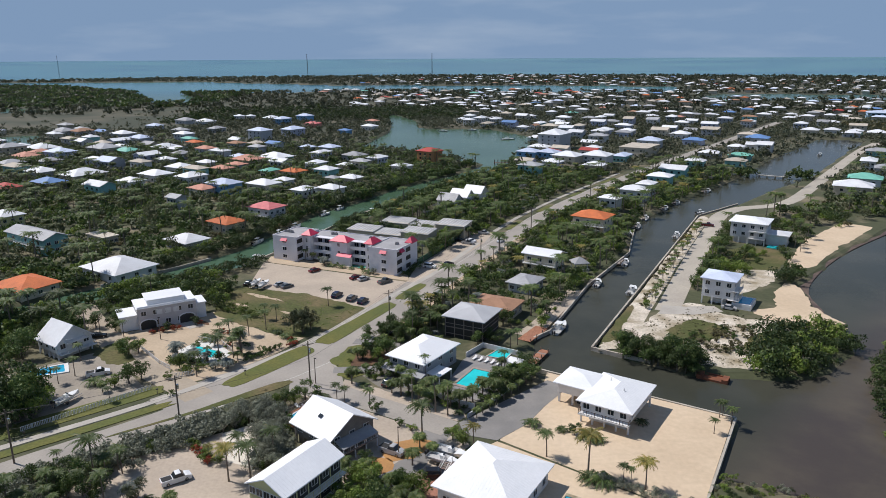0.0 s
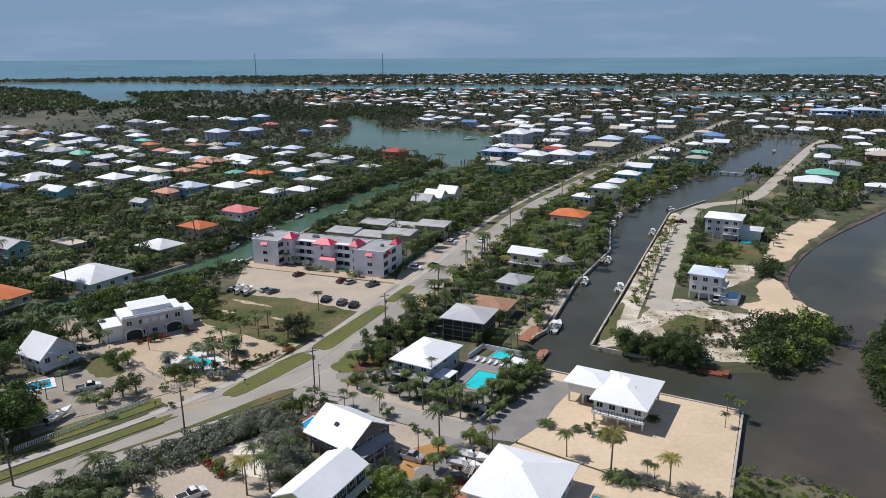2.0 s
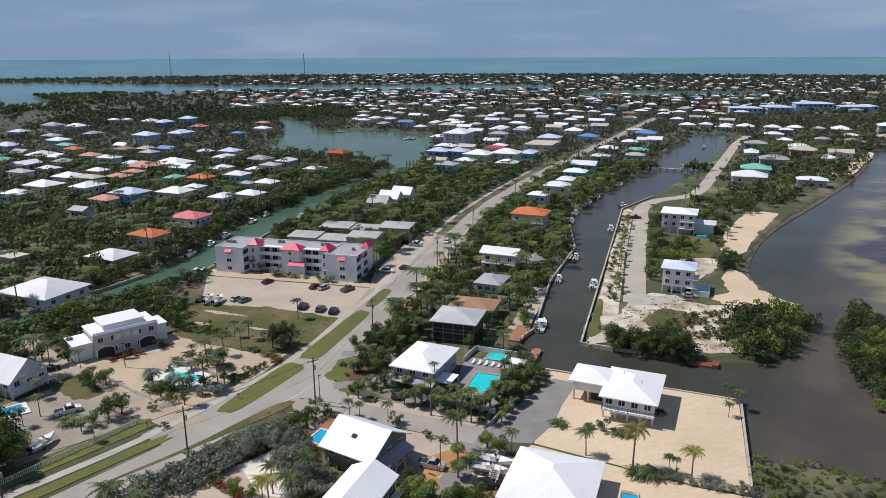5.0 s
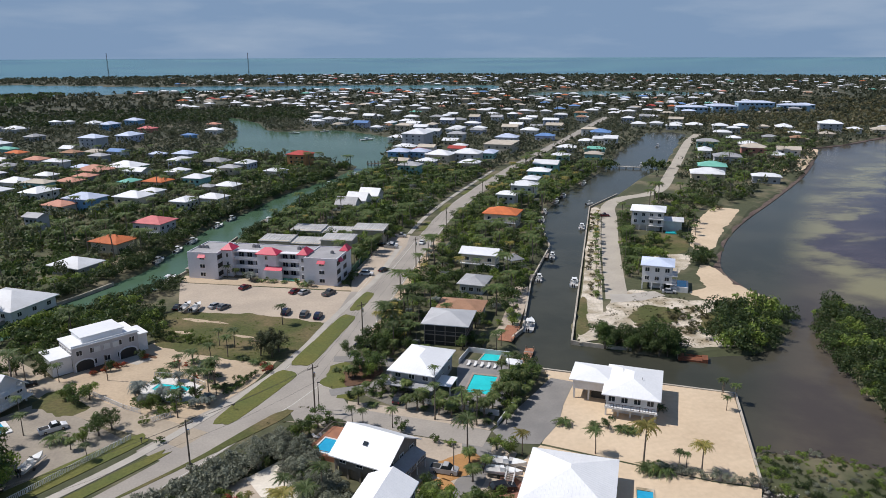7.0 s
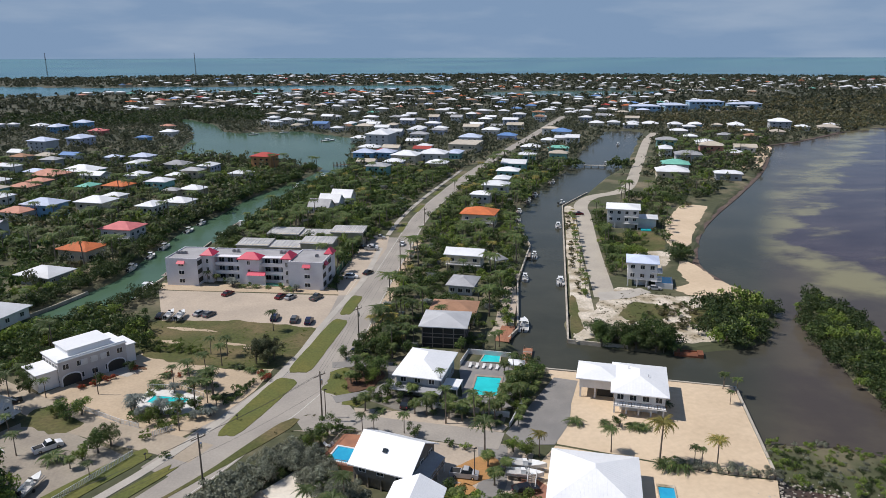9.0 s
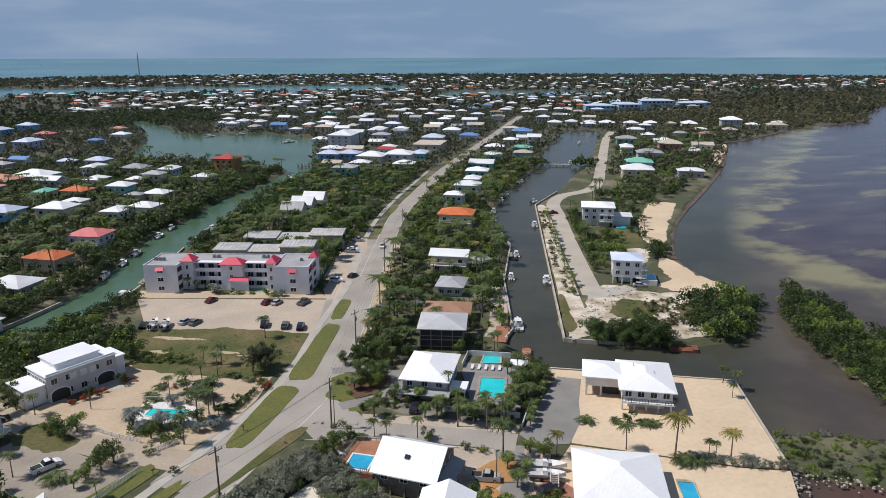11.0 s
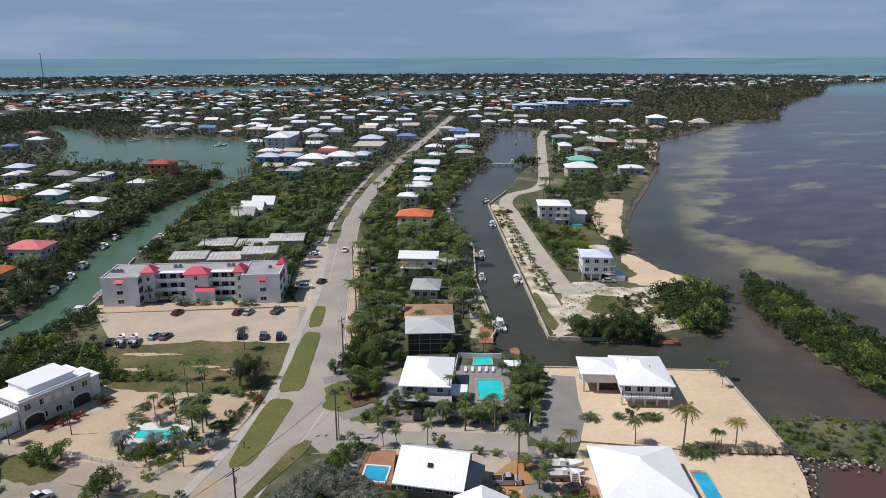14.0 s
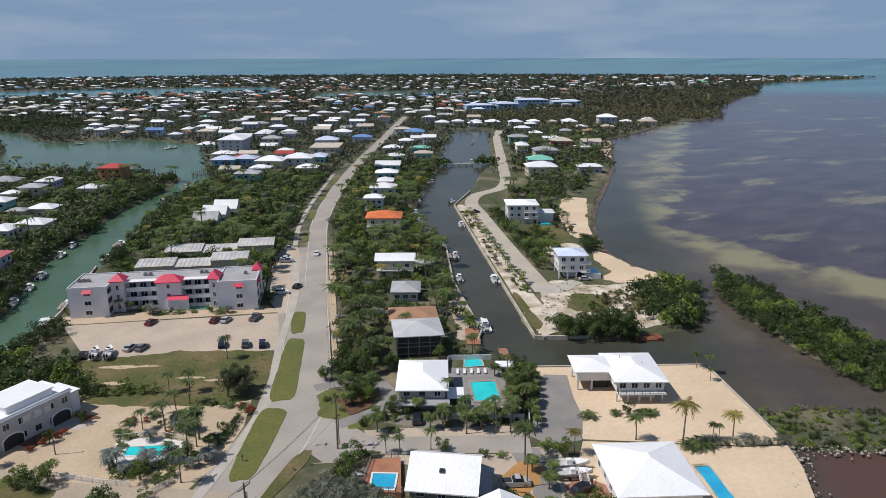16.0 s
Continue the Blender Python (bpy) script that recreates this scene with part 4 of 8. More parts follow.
def crown(seed, rx, rz, n, leaf, lumps=7, hollow=0.5):
    """A broadleaf crown: leaf blades over a cluster of lumps, uneven and with gaps."""
    rng = np.random.RandomState(seed)
    ctr = rng.normal(0, 0.42, (lumps, 3)) * (rx, rx, rz * 0.75)
    rad = rng.uniform(0.38, 0.62, lumps)
    which = rng.randint(0, lumps, n)
    d = rng.normal(0, 1, (n, 3))
    d[:, 2] = np.where(rng.rand(n) < 0.7, np.abs(d[:, 2]), d[:, 2])
    d /= np.linalg.norm(d, axis=1)[:, None]
    p = ctr[which] + d * (rad[which] * rng.uniform(hollow, 1.0, n))[:, None] * (rx, rx, rz)
    nrm = d + rng.normal(0, 0.45, (n, 3))
    nrm /= np.linalg.norm(nrm, axis=1)[:, None]
    t = np.cross(nrm, rng.normal(0, 1, (n, 3)))
    t /= np.linalg.norm(t, axis=1)[:, None]
    b = np.cross(nrm, t)
    sz = leaf * rng.uniform(0.6, 1.3, n)[:, None]
    v = np.stack([p - t * sz, p - b * sz * 0.5 - nrm * sz * 0.2, p + t * sz, p + b * sz * 0.5], 1).reshape(-1, 3)
    v[:, 2] -= v[:, 2].min()
    return v, np.arange(4 * n).reshape(n, 4)


def tree_meshes(seed, h, rx, rz, n, leaf):
    v, f = crown(seed, rx, rz, n, leaf)
    z0 = h * 0.06
    v = v + (0, 0, z0)
    rng = random.Random(seed)
    t = Shape()
    t.tube([(0, 0, -0.2), (0.1, 0.05, h * 0.25), (0.05, 0.1, h * 0.5)], [0.24, 0.19, 0.12], 6)
    for i in range(4):
        a = i * 1.6 + rng.random()
        t.tube([(0.08, 0.06, h * 0.22), (math.cos(a) * rx * 0.35, math.sin(a) * rx * 0.35, h * 0.5), (math.cos(a) * rx * 0.65, math.sin(a) * rx * 0.65, h * 0.68)], [0.12, 0.08, 0.03], 5)
    return t.mesh("trunk", BARK, True), (v, f)


def leafy(data, material):
    me = bpy.data.meshes.new("crown")
    if isinstance(data, Shape):
        me.from_pydata(data.v, [], data.f)
    else:
        me.from_pydata(data[0].tolist(), [], data[1].tolist())
    me.materials.append(material)
    return me


KINDS = {}
for kind, leaf, what in (("coco", PALM_LEAF, "coconut palm with feathered green fronds"), ("gold", GOLD_LEAF, "coconut palm with yellowing fronds"), ("tall", PALM_LEAF, "tall slender palm with a small crown"), ("sabal", FAN_LEAF, "fan palm with a round green head"), ("silver", SILVER_LEAF, "silver-blue fan palm with stiff leaves"), ("bush", PALM_LEAF, "low feathery palm in a bed")):
    rows = []
    for seed in range(4):
        tr, cr = palm_meshes("coco" if kind == "gold" else kind, seed + 10)
        rows.append((tr, leafy(cr, leaf)))
    KINDS[kind] = rows, what, "palm"
for kind, leaf, what, args in (("broad", TREE_LEAF, "broadleaf tree with a dense dark green crown", (5.4, 2.8, 2.9, 1500, 0.215)), ("light", LIGHT_LEAF, "broadleaf tree with a light green crown", (4.8, 2.5, 2.5, 1350, 0.205)), ("mangrove", MANGROVE_LEAF, "mangrove with a dense rounded crown by the water", (4.2, 2.8, 2.5, 1500, 0.19)), ("grey", GREY_LEAF, "grey-green shrub of a tall hedge", (2.6, 1.8, 1.6, 950, 0.155)), ("shrub", TREE_LEAF, "round green garden shrub", (1.6, 1.2, 1.0, 360, 0.16)), ("lime", LIGHT_LEAF, "clipped light green garden shrub", (1.3, 1.2, 0.85, 360, 0.16)), ("flower", RED_LEAF, "garden shrub with red blossom", (0.9, 0.9, 0.55, 220, 0.16)), ("pine", PINE_LEAF, "feathery grey-green casuarina tree", (7.5, 2.6, 3.9, 1300, 0.24)), ("scrub", SCRUB_LEAF, "dry brown-green scrub bush", (1.6, 1.5, 0.8, 280, 0.24))):
    rows = []
    for seed in range(4):
        tr, cr = tree_meshes(seed * 7 + 3, *args)
        rows.append((tr, leafy(cr, leaf)))
    KINDS[kind] = rows, what, "shrub" if kind in ("grey", "shrub", "lime", "flower", "scrub") else "tree"
PLANT_RNG = random.Random(21)


JOINED = {}


def plant(kind, x, y, size=1.0, z=0.0, group=""):
    """A plant of a kind; those far behind the near plots are gathered and joined."""
    rows, what, cat = KINDS[kind]
    i = PLANT_RNG.randrange(len(rows))
    k = size * PLANT_RNG.uniform(0.85, 1.15)
    zs, a = k * PLANT_RNG.uniform(0.9, 1.12), PLANT_RNG.uniform(0, 6.28)
    if kind in ('coco', 'gold', 'tall'):
        a = PLANT_RNG.uniform(-0.5, 0.5)
    if (cat == "tree" and (x > 70 or (size < 0.6 and x > 40))) or y > (198 if cat == "tree" else 212) or x < (-46 if cat == "shrub" else -116) or x > 98:
        JOINED.setdefault(kind, []).append((i, x, y, z, k, zs, a))
        return None
    tr, cr = rows[i]
    name = {"palm": "palm_tree", "tree": "tree", "shrub": "shrub"}[cat]
    ob = thing(name, Matrix.LocRotScale((x, y, z), Euler((0, 0, a)), (k, k, zs)), what, cat, group)
    part("trunk", tr, None, ob)
    part("crown", cr, None, ob)
    return ob


def arrays(me):
    v = np.empty(3 * len(me.vertices))
    me.vertices.foreach_get("co", v)
    return v.reshape(-1, 3), [tuple(p.vertices) for p in me.polygons]


def raw_mesh(name, V, loops, sizes, material):
    me = bpy.data.meshes.new(name)
    me.vertices.add(len(V))
    me.vertices.foreach_set("co", V.ravel())
    me.loops.add(len(loops))
    me.loops.foreach_set("vertex_index", loops)
    me.polygons.add(len(sizes))
    me.polygons.foreach_set("loop_start", np.concatenate([[0], np.cumsum(sizes)[:-1]]))
    me.polygons.foreach_set("loop_total", sizes)
    me.materials.append(material)
    me.update(calc_edges=True)
    return me


def join_plants():
    """The gathered plants of each kind, as one mesh of crowns and one of trunks."""
    jobs = []
    for kind, rows in JOINED.items():
        close = [r for r in rows if r[2] < 330 and r[1] > -110] if kind in NEAR_CROWNS else []
        jobs.append((kind, [r for r in rows if r not in close], FAR_CROWNS))
        jobs.append((kind, close, NEAR_CROWNS))
    for kind, rows, sizes_of in jobs:
        protos, what, cat = KINDS[kind]
        if not rows:
            continue
        for which, word in ((1, "crowns"), (0, "trunks")):
            if which == 0 and cat != "palm":
                continue
            base = []
            for i, pair in enumerate(protos):
                if cat == "palm" or kind not in sizes_of:
                    v, f = arrays(pair[which])
                else:
                    v, f = crown(60 + i, *sizes_of[kind])
                    v = v + (0, 0, 0.1)
                base.append((v, np.concatenate([np.array(q) for q in f]), np.array([len(q) for q in f])))
            V, L, S, k = [], [], [], 0
            for i, x, y, z, s, zs, a in rows:
                v, loops, sizes = base[i]
                c, q = math.cos(a), math.sin(a)
                V.append(np.stack([x + s * (c * v[:, 0] - q * v[:, 1]), y + s * (q * v[:, 0] + c * v[:, 1]), z + zs * v[:, 2]], -1))
                L.append(loops + k)
                S.append(sizes)
                k += len(v)
            me = raw_mesh(f"{kind}_{word}", np.concatenate(V), np.concatenate(L), np.concatenate(S), protos[0][which].materials[0])
            tagged(new(f"{cat}_{word}", me), f"many {what.split(' with ')[0]}s between the houses", cat, "", "stuff")


NEAR_CROWNS = dict(broad=(3.0, 3.0, 400, 0.35), light=(2.7, 2.5, 380, 0.34), mangrove=(3.0, 2.6, 400, 0.32), pine=(2.8, 4.1, 400, 0.34))
FAR_CROWNS = dict(broad=(3.2, 3.1, 105, 0.7), light=(2.9, 2.6, 100, 0.68), mangrove=(3.2, 2.7, 105, 0.66), pine=(2.9, 4.2, 105, 0.68), scrub=(1.8, 1.0, 70, 0.55), grey=(1.9, 1.6, 340, 0.26), shrub=(1.3, 1.0, 250, 0.2))


def blocked(c, margin=0.0):
    """Which of the plan points lie on ground that a building takes."""
    hit = np.zeros(len(c), bool)
    for bx, by, yaw, a, b in BLOCKS:
        near = np.nonzero((np.abs(c[:, 0] - bx) < a + b + margin) & (np.abs(c[:, 1] - by) < a + b + margin))[0]
        if len(near):
            dx, dy = c[near, 0] - bx, c[near, 1] - by
            co, si = math.cos(radians(yaw)), math.sin(radians(yaw))
            hit[near] |= (np.abs(co * dx + si * dy) < a + margin) & (np.abs(-si * dx + co * dy) < b + margin)
    return hit


def taken(x, y, margin=0.0):
    return bool(blocked(np.array([[x, y]]), margin)[0])


LINES = ((ROAD, 5.2), (SIDE_STREET, 4.0), (WEST_STREET, 4.5), (POINT_ROAD, 4.6), (SIDEWALK, 1.6), (NORTH_WALK, 1.6))


def spots(poly, n, seed, margin=1.5, apart=2.0, lines=True, low=-0.35):
    """Places inside a plan outline that stand clear of houses, roads and water."""
    rng = np.random.RandomState(seed)
    p = np.array(poly)
    lo, hi = p.min(0), p.max(0)
    c = rng.uniform(lo, hi, (n * 12, 2))
    c = c[inside(c[:, 0], c[:, 1], [tuple(q) for q in poly])]
    c = c[land_height(c[:, 0], c[:, 1]) > low]
    if lines:
        for line, w in LINES:
            c = c[near_line(c[:, 0], c[:, 1], line) > w]
    c = c[~blocked(c, margin)]
    out, cells = [], {}
    for x, y in c:
        if len(out) >= n:
            break
        i, j = int(x // apart), int(y // apart)
        if any((x - a) ** 2 + (y - b) ** 2 < apart ** 2 for di in (-1, 0, 1) for dj in (-1, 0, 1) for a, b in cells.get((i + di, j + dj), ())):
            continue
        cells.setdefault((i, j), []).append((x, y))
        out.append((float(x), float(y)))
    return out


def grove(poly, mix, n, seed, size=1.0, margin=1.5, apart=2.2, group="", low=-0.35):
    """Plants of several kinds, spread over a plan outline. mix: kinds, repeated by weight."""
    rng = random.Random(seed)
    for x, y in spots(poly, n, seed, margin, apart, True, low):
        kind = rng.choice(mix)
        k = rng.uniform(0.6, 1.3) * (1.25 if kind in ("coco", "sabal") else 1.0)
        plant(kind, x, y, size * k, -0.4 if low < -0.5 else 0.0, group)


def clumps(name, pts, material, seed, radius, height, blades, leaf, label):
    """Woods too many to count: one mesh of leaf clumps."""
    rng = np.random.RandomState(seed)
    pts = np.asarray(pts)
    V, F, k = [], [], 0
    base = [crown(seed + i, radius, height * 0.6, blades, leaf, 4) for i in range(6)]
    for x, y in pts:
        v, f = base[rng.randint(6)]
        s = rng.uniform(0.6, 1.3)
        a = rng.uniform(0, 6.28)
        c, q = math.cos(a), math.sin(a)
        V.append(np.stack([x + s * (c * v[:, 0] - q * v[:, 1]), y + s * (q * v[:, 0] + c * v[:, 1]), s * v[:, 2] - 0.2], -1))
        F.append(f + k)
        k += len(v)
    V, F = np.concatenate(V), np.concatenate(F)
    me = raw_mesh(name, V, F.ravel(), np.full(len(F), 4), material)
    return tagged(new(name, me), label, "woods", "", "stuff")

# ---- the houses near the lane ----
main = house(-5.2, 162.2, -33.8, 10.0, 14.4, "grey two-storey house under a white metal hip roof beside a pool", "hip", WHITE_METAL, WALL_TONES["grey"], 0, 2, 2.4, 1.9, 0.8, True, "sewn", 3)
part("lean_to_roof", Shape().box(5.3, 9.2, -6.6, -1.2, 2.3, 2.45), WHITE_METAL, main, "flat white patio roof")
part("lower_roof", Shape().add([(-6.0, -9.6, 2.3), (6.0, -9.6, 2.3), (6.0, -7.4, 2.75), (-6.0, -7.4, 2.75), (-6.0, -9.6, 2.1), (6.0, -9.6, 2.1), (6.0, -7.4, 2.4), (-6.0, -7.4, 2.4)], [(0, 1, 2, 3), (4, 7, 6, 5), (0, 4, 5, 1), (1, 5, 6, 2), (3, 2, 6, 7), (0, 3, 7, 4)]), ROOF_TONES["grey"], main, "grey skirt roof over the garage")
for u in (5.5, 9.0):
    for v in (-6.4, -1.4):
        part("post", Shape().box(u - 0.1, u + 0.1, v - 0.1, v + 0.1, 0, 2.3), WHITE_TRIM, main)

sandhouse = house(36.9, 138.0, -33.3, 10.6, 14.4, "white stilt house with white metal roof on the sand yard", "hip", WHITE_METAL, WALL_TONES["white"], 2.5, 1, 2.5, 1.7, 0.8, True, "sewn", 4, 0.75, 4)
part("wing_wall", Shape().box(-13.0, -5.3, -1.5, 6.0, 2.5, 4.9), WALL_TONES["white"], sandhouse)
part("wing_roof", hip_roof(Shape(), 8.6, 8.2, 0, 1.2, 0.7), WHITE_METAL, sandhouse, "white wing roof", pose(-8.8, 2.2, 5.12))
for u, v in ((-12.7, -1.2), (-9.5, -1.2), (-12.7, 5.7), (-9.0, 5.7)):
    part("post", Shape().box(u - 0.2, u + 0.2, v - 0.2, v + 0.2, -0.2, 2.5), WALL_TONES["white"], sandhouse)
# a near-black block under the wing gives the carport its shade by colour
part("carport_wall", Shape().box(-9.0, -5.4, 0, 5.5, -0.2, 2.5), SCREEN_AND_SHADE, sandhouse, "dark block for the shade inside the carport")
part("balcony", Shape().box(-5.3, 5.6, -8.6, -7.2, 2.35, 2.55), WHITE_TRIM, sandhouse)
for u, v in ((-2.4, 2.6), (1.8, -1.0)):
    part("vent_pipe", Shape().tube([(u, v, 5.6), (u, v, 6.9)], [0.12, 0.12], 7), CHROME, sandhouse)
rail(sandhouse, [(-5.2, -7.3), (-5.2, -8.5), (5.5, -8.5), (5.5, -7.3)], 2.55, 1.0, DARK_WOOD)

near_right = house(8.6, 109.3, -31.0, 14.0, 15.2, "white house with a broad white metal hip roof", "hip", WHITE_METAL, WALL_TONES["white"], 0, 1, 3.8, 2.6, 0.9, True, "sewn", 4)
gabled = house(-22.3, 127.7, -42.0, 11.0, 11.2, "weathered timber house with white metal gable roof and skylight", "gable", WHITE_METAL, surface("weathered_siding", (0.23, 0.2, 0.17), (0.17, 0.15, 0.13), 0.6, 0.85, bump=0.2, speckle=0.25), 2.2, 1, 2.5, 3.2, 0.75, True, "sewn", 3, 0.9, 4)
part("skylight", Shape().box(-0.45, 0.45, -0.4, 0.4, 0, 0.18), GLASS, gabled, "dark skylight", pose(-0.3, -2.9, 6.55, 30, 0, 0))
part("side_roof", Shape().add([(5.6, -4.5, 3.9), (8.2, -4.5, 3.1), (8.2, 4.5, 3.1), (5.6, 4.5, 3.9), (5.6, -4.5, 3.75), (8.2, -4.5, 2.95), (8.2, 4.5, 2.95), (5.6, 4.5, 3.75)], [(0, 1, 2, 3), (4, 7, 6, 5), (0, 4, 5, 1), (1, 5, 6, 2), (2, 6, 7, 3)]), ROOF_TONES["grey"], gabled, "grey porch roof")
for v in (-4.3, -1.4, 1.4, 4.3):
    part("post", Shape().box(7.9, 8.1, v - 0.1, v + 0.1, -0.1, 3.05), WHITE_TRIM, gabled)
part("porch_deck", Shape().box(5.5, 8.2, -4.5, 4.5, 1.9, 2.1), DECK_WOOD, gabled)
rail(gabled, [(5.6, -4.4), (8.1, -4.4), (8.1, 4.4), (5.6, 4.4)], 2.1, 0.95)
BLOCKS.append((-17.5, 122.5, -42, 2, 5))
yellow = house(-25.6, 107.2, 58.7, 14.2, 8.0, "pale yellow two-storey house with long white metal gable roof", "gable", WHITE_METAL, WALL_TONES["yellow"], 1.2, 2, 2.75, 1.9, 0.5, True, "sewn", 5, 0.9, 5)
for k in (0, 1):
    part("balcony", Shape().box(-6.9, 6.9, -5.4, -4.0, 1.2 + 2.75 * k - 0.15, 1.2 + 2.75 * k), WHITE_TRIM, yellow)
    rail(yellow, [(-6.8, -5.3), (6.8, -5.3)], 1.2 + 2.75 * k, 0.95, WALL_TONES["yellow"])
    for i in range(5):
        part("screened_bay", Shape().box(-6.9 + 2.8 * i, -4.5 + 2.8 * i, -4.06, -3.9, 1.3 + 2.75 * k, 3.6 + 2.75 * k), SCREEN_AND_SHADE, yellow, "dark screened balcony bay")
house(-38.5, 92.5, 58.7, 11.0, 9.0, "white metal roofed house behind a sand yard", "hip", WHITE_METAL, WALL_TONES["yellow"], 0, 2, 2.6, 1.6, 0.7, True, "sewn", 3)

screened = house(7.8, 185.4, -27.0, 11.2, 11.0, "dark screened stilt house with pale grey metal roof", "hip", surface("pale_grey_metal_roof", (0.47, 0.47, 0.48), (0.40, 0.40, 0.41), 0.2, 0.5, bump=0.05, speckle=0.12), SCREEN_AND_SHADE, 0, 2, 2.9, 1.7, 0.9, True, "", 3)
for k in (0, 1):
    part("gallery_band", Shape().box(-5.75, 5.75, -5.65, -5.52, 2.9 * k + 0.9, 2.9 * k + 1.05).box(5.62, 5.75, -5.5, 5.5, 2.9 * k + 0.9, 2.9 * k + 1.05).box(-5.75, 5.75, -5.65, -5.52, 2.9 * k + 2.7, 2.9 * k + 2.95).box(5.62, 5.75, -5.5, 5.5, 2.9 * k + 2.7, 2.9 * k + 2.95), DECK_WOOD, screened)
for u in (-5.6, -2.8, 0, 2.8, 5.6):
    part("post", Shape().box(u - 0.1, u + 0.1, -5.68, -5.5, 0, 5.8), DECK_WOOD, screened)
house(15.5, 200.0, -28.0, 12.6, 10.2, "low house with a brown shingle hip roof under palms", "hip", ROOF_TONES["brown"], WALL_TONES["cream"], 0, 1, 3.4, 1.5, 0.7, False, "sewn", 3)
aframe = house(-100.0, 173.5, 147.0, 9.0, 9.4, "white two-storey house with steep pale gable roof and balconies", "gable", ROOF_TONES["white"], WALL_TONES["white"], 1.8, 1, 2.6, 3.8, 0.6, True, "sewn", 3, 0.85)
part("balcony", Shape().box(-6.4, -4.5, -4.8, 4.8, 1.7, 1.85), WHITE_TRIM, aframe)
rail(aframe, [(-4.6, -4.7), (-6.3, -4.7), (-6.3, 4.7), (-4.6, 4.7)], 1.85)
part("balcony", Shape().box(-6.4, -4.5, -2.8, 2.8, 4.3, 4.45), WHITE_TRIM, aframe)
rail(aframe, [(-4.6, -2.7), (-6.3, -2.7), (-6.3, 2.7), (-4.6, 2.7)], 4.45)

villa = house(-82.0, 195.6, 30.5, 16.0, 9.0, "large white-grey stucco house with flat white roof terraces and arched garage", "flat", WHITE_METAL, surface("lilac_stucco", (0.56, 0.53, 0.53), (0.49, 0.465, 0.465), 0.4, 0.8, bump=0.1, speckle=0.08), 0, 2, 3.1, 1.0, 0.3, False, "sewn", 5)
VSTUC = villa.children[0].data.materials[0]
part("upper_storey", Shape().box(-5.0, 5.0, -3.0, 4.3, 6.2, 7.8), VSTUC, villa)
part("upper_roof", Shape().box(-5.3, 5.3, -3.3, 4.6, 7.8, 8.05), WHITE_METAL, villa)
part("side_wing", Shape().box(-12.5, -8.0, -3.5, 4.0, -0.2, 4.2), VSTUC, villa)
part("wing_roof", Shape().box(-12.9, -7.95, -3.9, 4.3, 4.2, 4.45), WHITE_METAL, villa)
part("end_wing", Shape().box(8.0, 11.0, -2.8, 3.6, -0.2, 4.6), VSTUC, villa)
part("wing_roof", Shape().box(7.95, 11.3, -3.1, 3.9, 4.6, 4.85), WHITE_METAL, villa)


def arch(x, w, h, y):
    """An arched plate; the dark one stands for an opening's shade, inside a proud white surround."""
    a = [(-w / 2, 0), (w / 2, 0)] + [(w / 2 * math.cos(t), h - w / 2 * 0.5 + w / 2 * 0.5 * math.sin(t)) for t in np.linspace(0, math.pi, 9)]
    s = Shape().add([(x + p, y, q) for p, q in a] + [(x + p, y + 0.06, q) for p, q in a], [tuple(range(len(a)))] + [(i, (i + 1) % len(a), (i + 1) % len(a) + len(a), i + len(a)) for i in range(len(a))])
    return s


for u in (-5.4, 5.2):
    part("garage_surround", arch(u, 4.7, 3.05, -4.62), VSTUC, villa)
    # no opening is cut: the dark plate paints the garage's inner shade
    part("garage_opening", arch(u, 4.1, 2.7, -4.7), SCREEN_AND_SHADE, villa, "dark arched plate for the shade in a garage opening")
for u in (-2.2, 0.2, 2.4):
    part("shutter", Shape().box(u - 0.8, u + 0.8, -4.66, -4.5, 3.9, 5.3), WHITE_TRIM, villa, "closed white storm shutter")

# ---- the apartment block ----
block = thing("apartment_building", pose(-40.3, 251.0, 0, 0, 0, -25.5), "three-storey lilac-white apartment block with crimson metal tower roofs", "apartment building")
STUCCO = surface("lilac_white_stucco", (0.71, 0.70, 0.73), (0.64, 0.63, 0.66), 0.25, 0.85, bump=0.1, speckle=0.08)
FLATROOF = surface("grey_flat_roof", (0.36, 0.35, 0.36), (0.28, 0.275, 0.28), 0.2, 0.85, bump=0.1, speckle=0.2)
FH, TOP = 2.95, 9.1
for name, x0, x1, y0, y1, z1 in (("wing", -27, -16, -1.5, 13, TOP), ("wing", 15.5, 27, -1.5, 14, TOP), ("gallery_block", -16, 15.5, 6.5, 15, TOP - 0.6), ("stair_tower", -3, 4, 2.0, 6.5, TOP - 0.2), ("stair_tower", -16, -12.5, 2.5, 7, TOP + 0.6), ("stair_tower", 12.6, 15.5, 1.0, 6.5, TOP + 0.6)):
    part(name, Shape().box(x0, x1, y0, y1, -0.2, z1), STUCCO, block)
    if name != "stair_tower":
        part("roof_deck", Shape().box(x0 + 0.3, x1 - 0.3, y0 + 0.3, y1 - 0.3, z1, z1 + 0.06), FLATROOF, block)
        part("parapet", Shape().box(x0, x1, y0, y0 + 0.25, z1, z1 + 0.35).box(x0, x1, y1 - 0.25, y1, z1, z1 + 0.35).box(x0, x0 + 0.25, y0 + 0.25, y1 - 0.25, z1, z1 + 0.35).box(x1 - 0.25, x1, y0 + 0.25, y1 - 0.25, z1, z1 + 0.35), STUCCO, block)
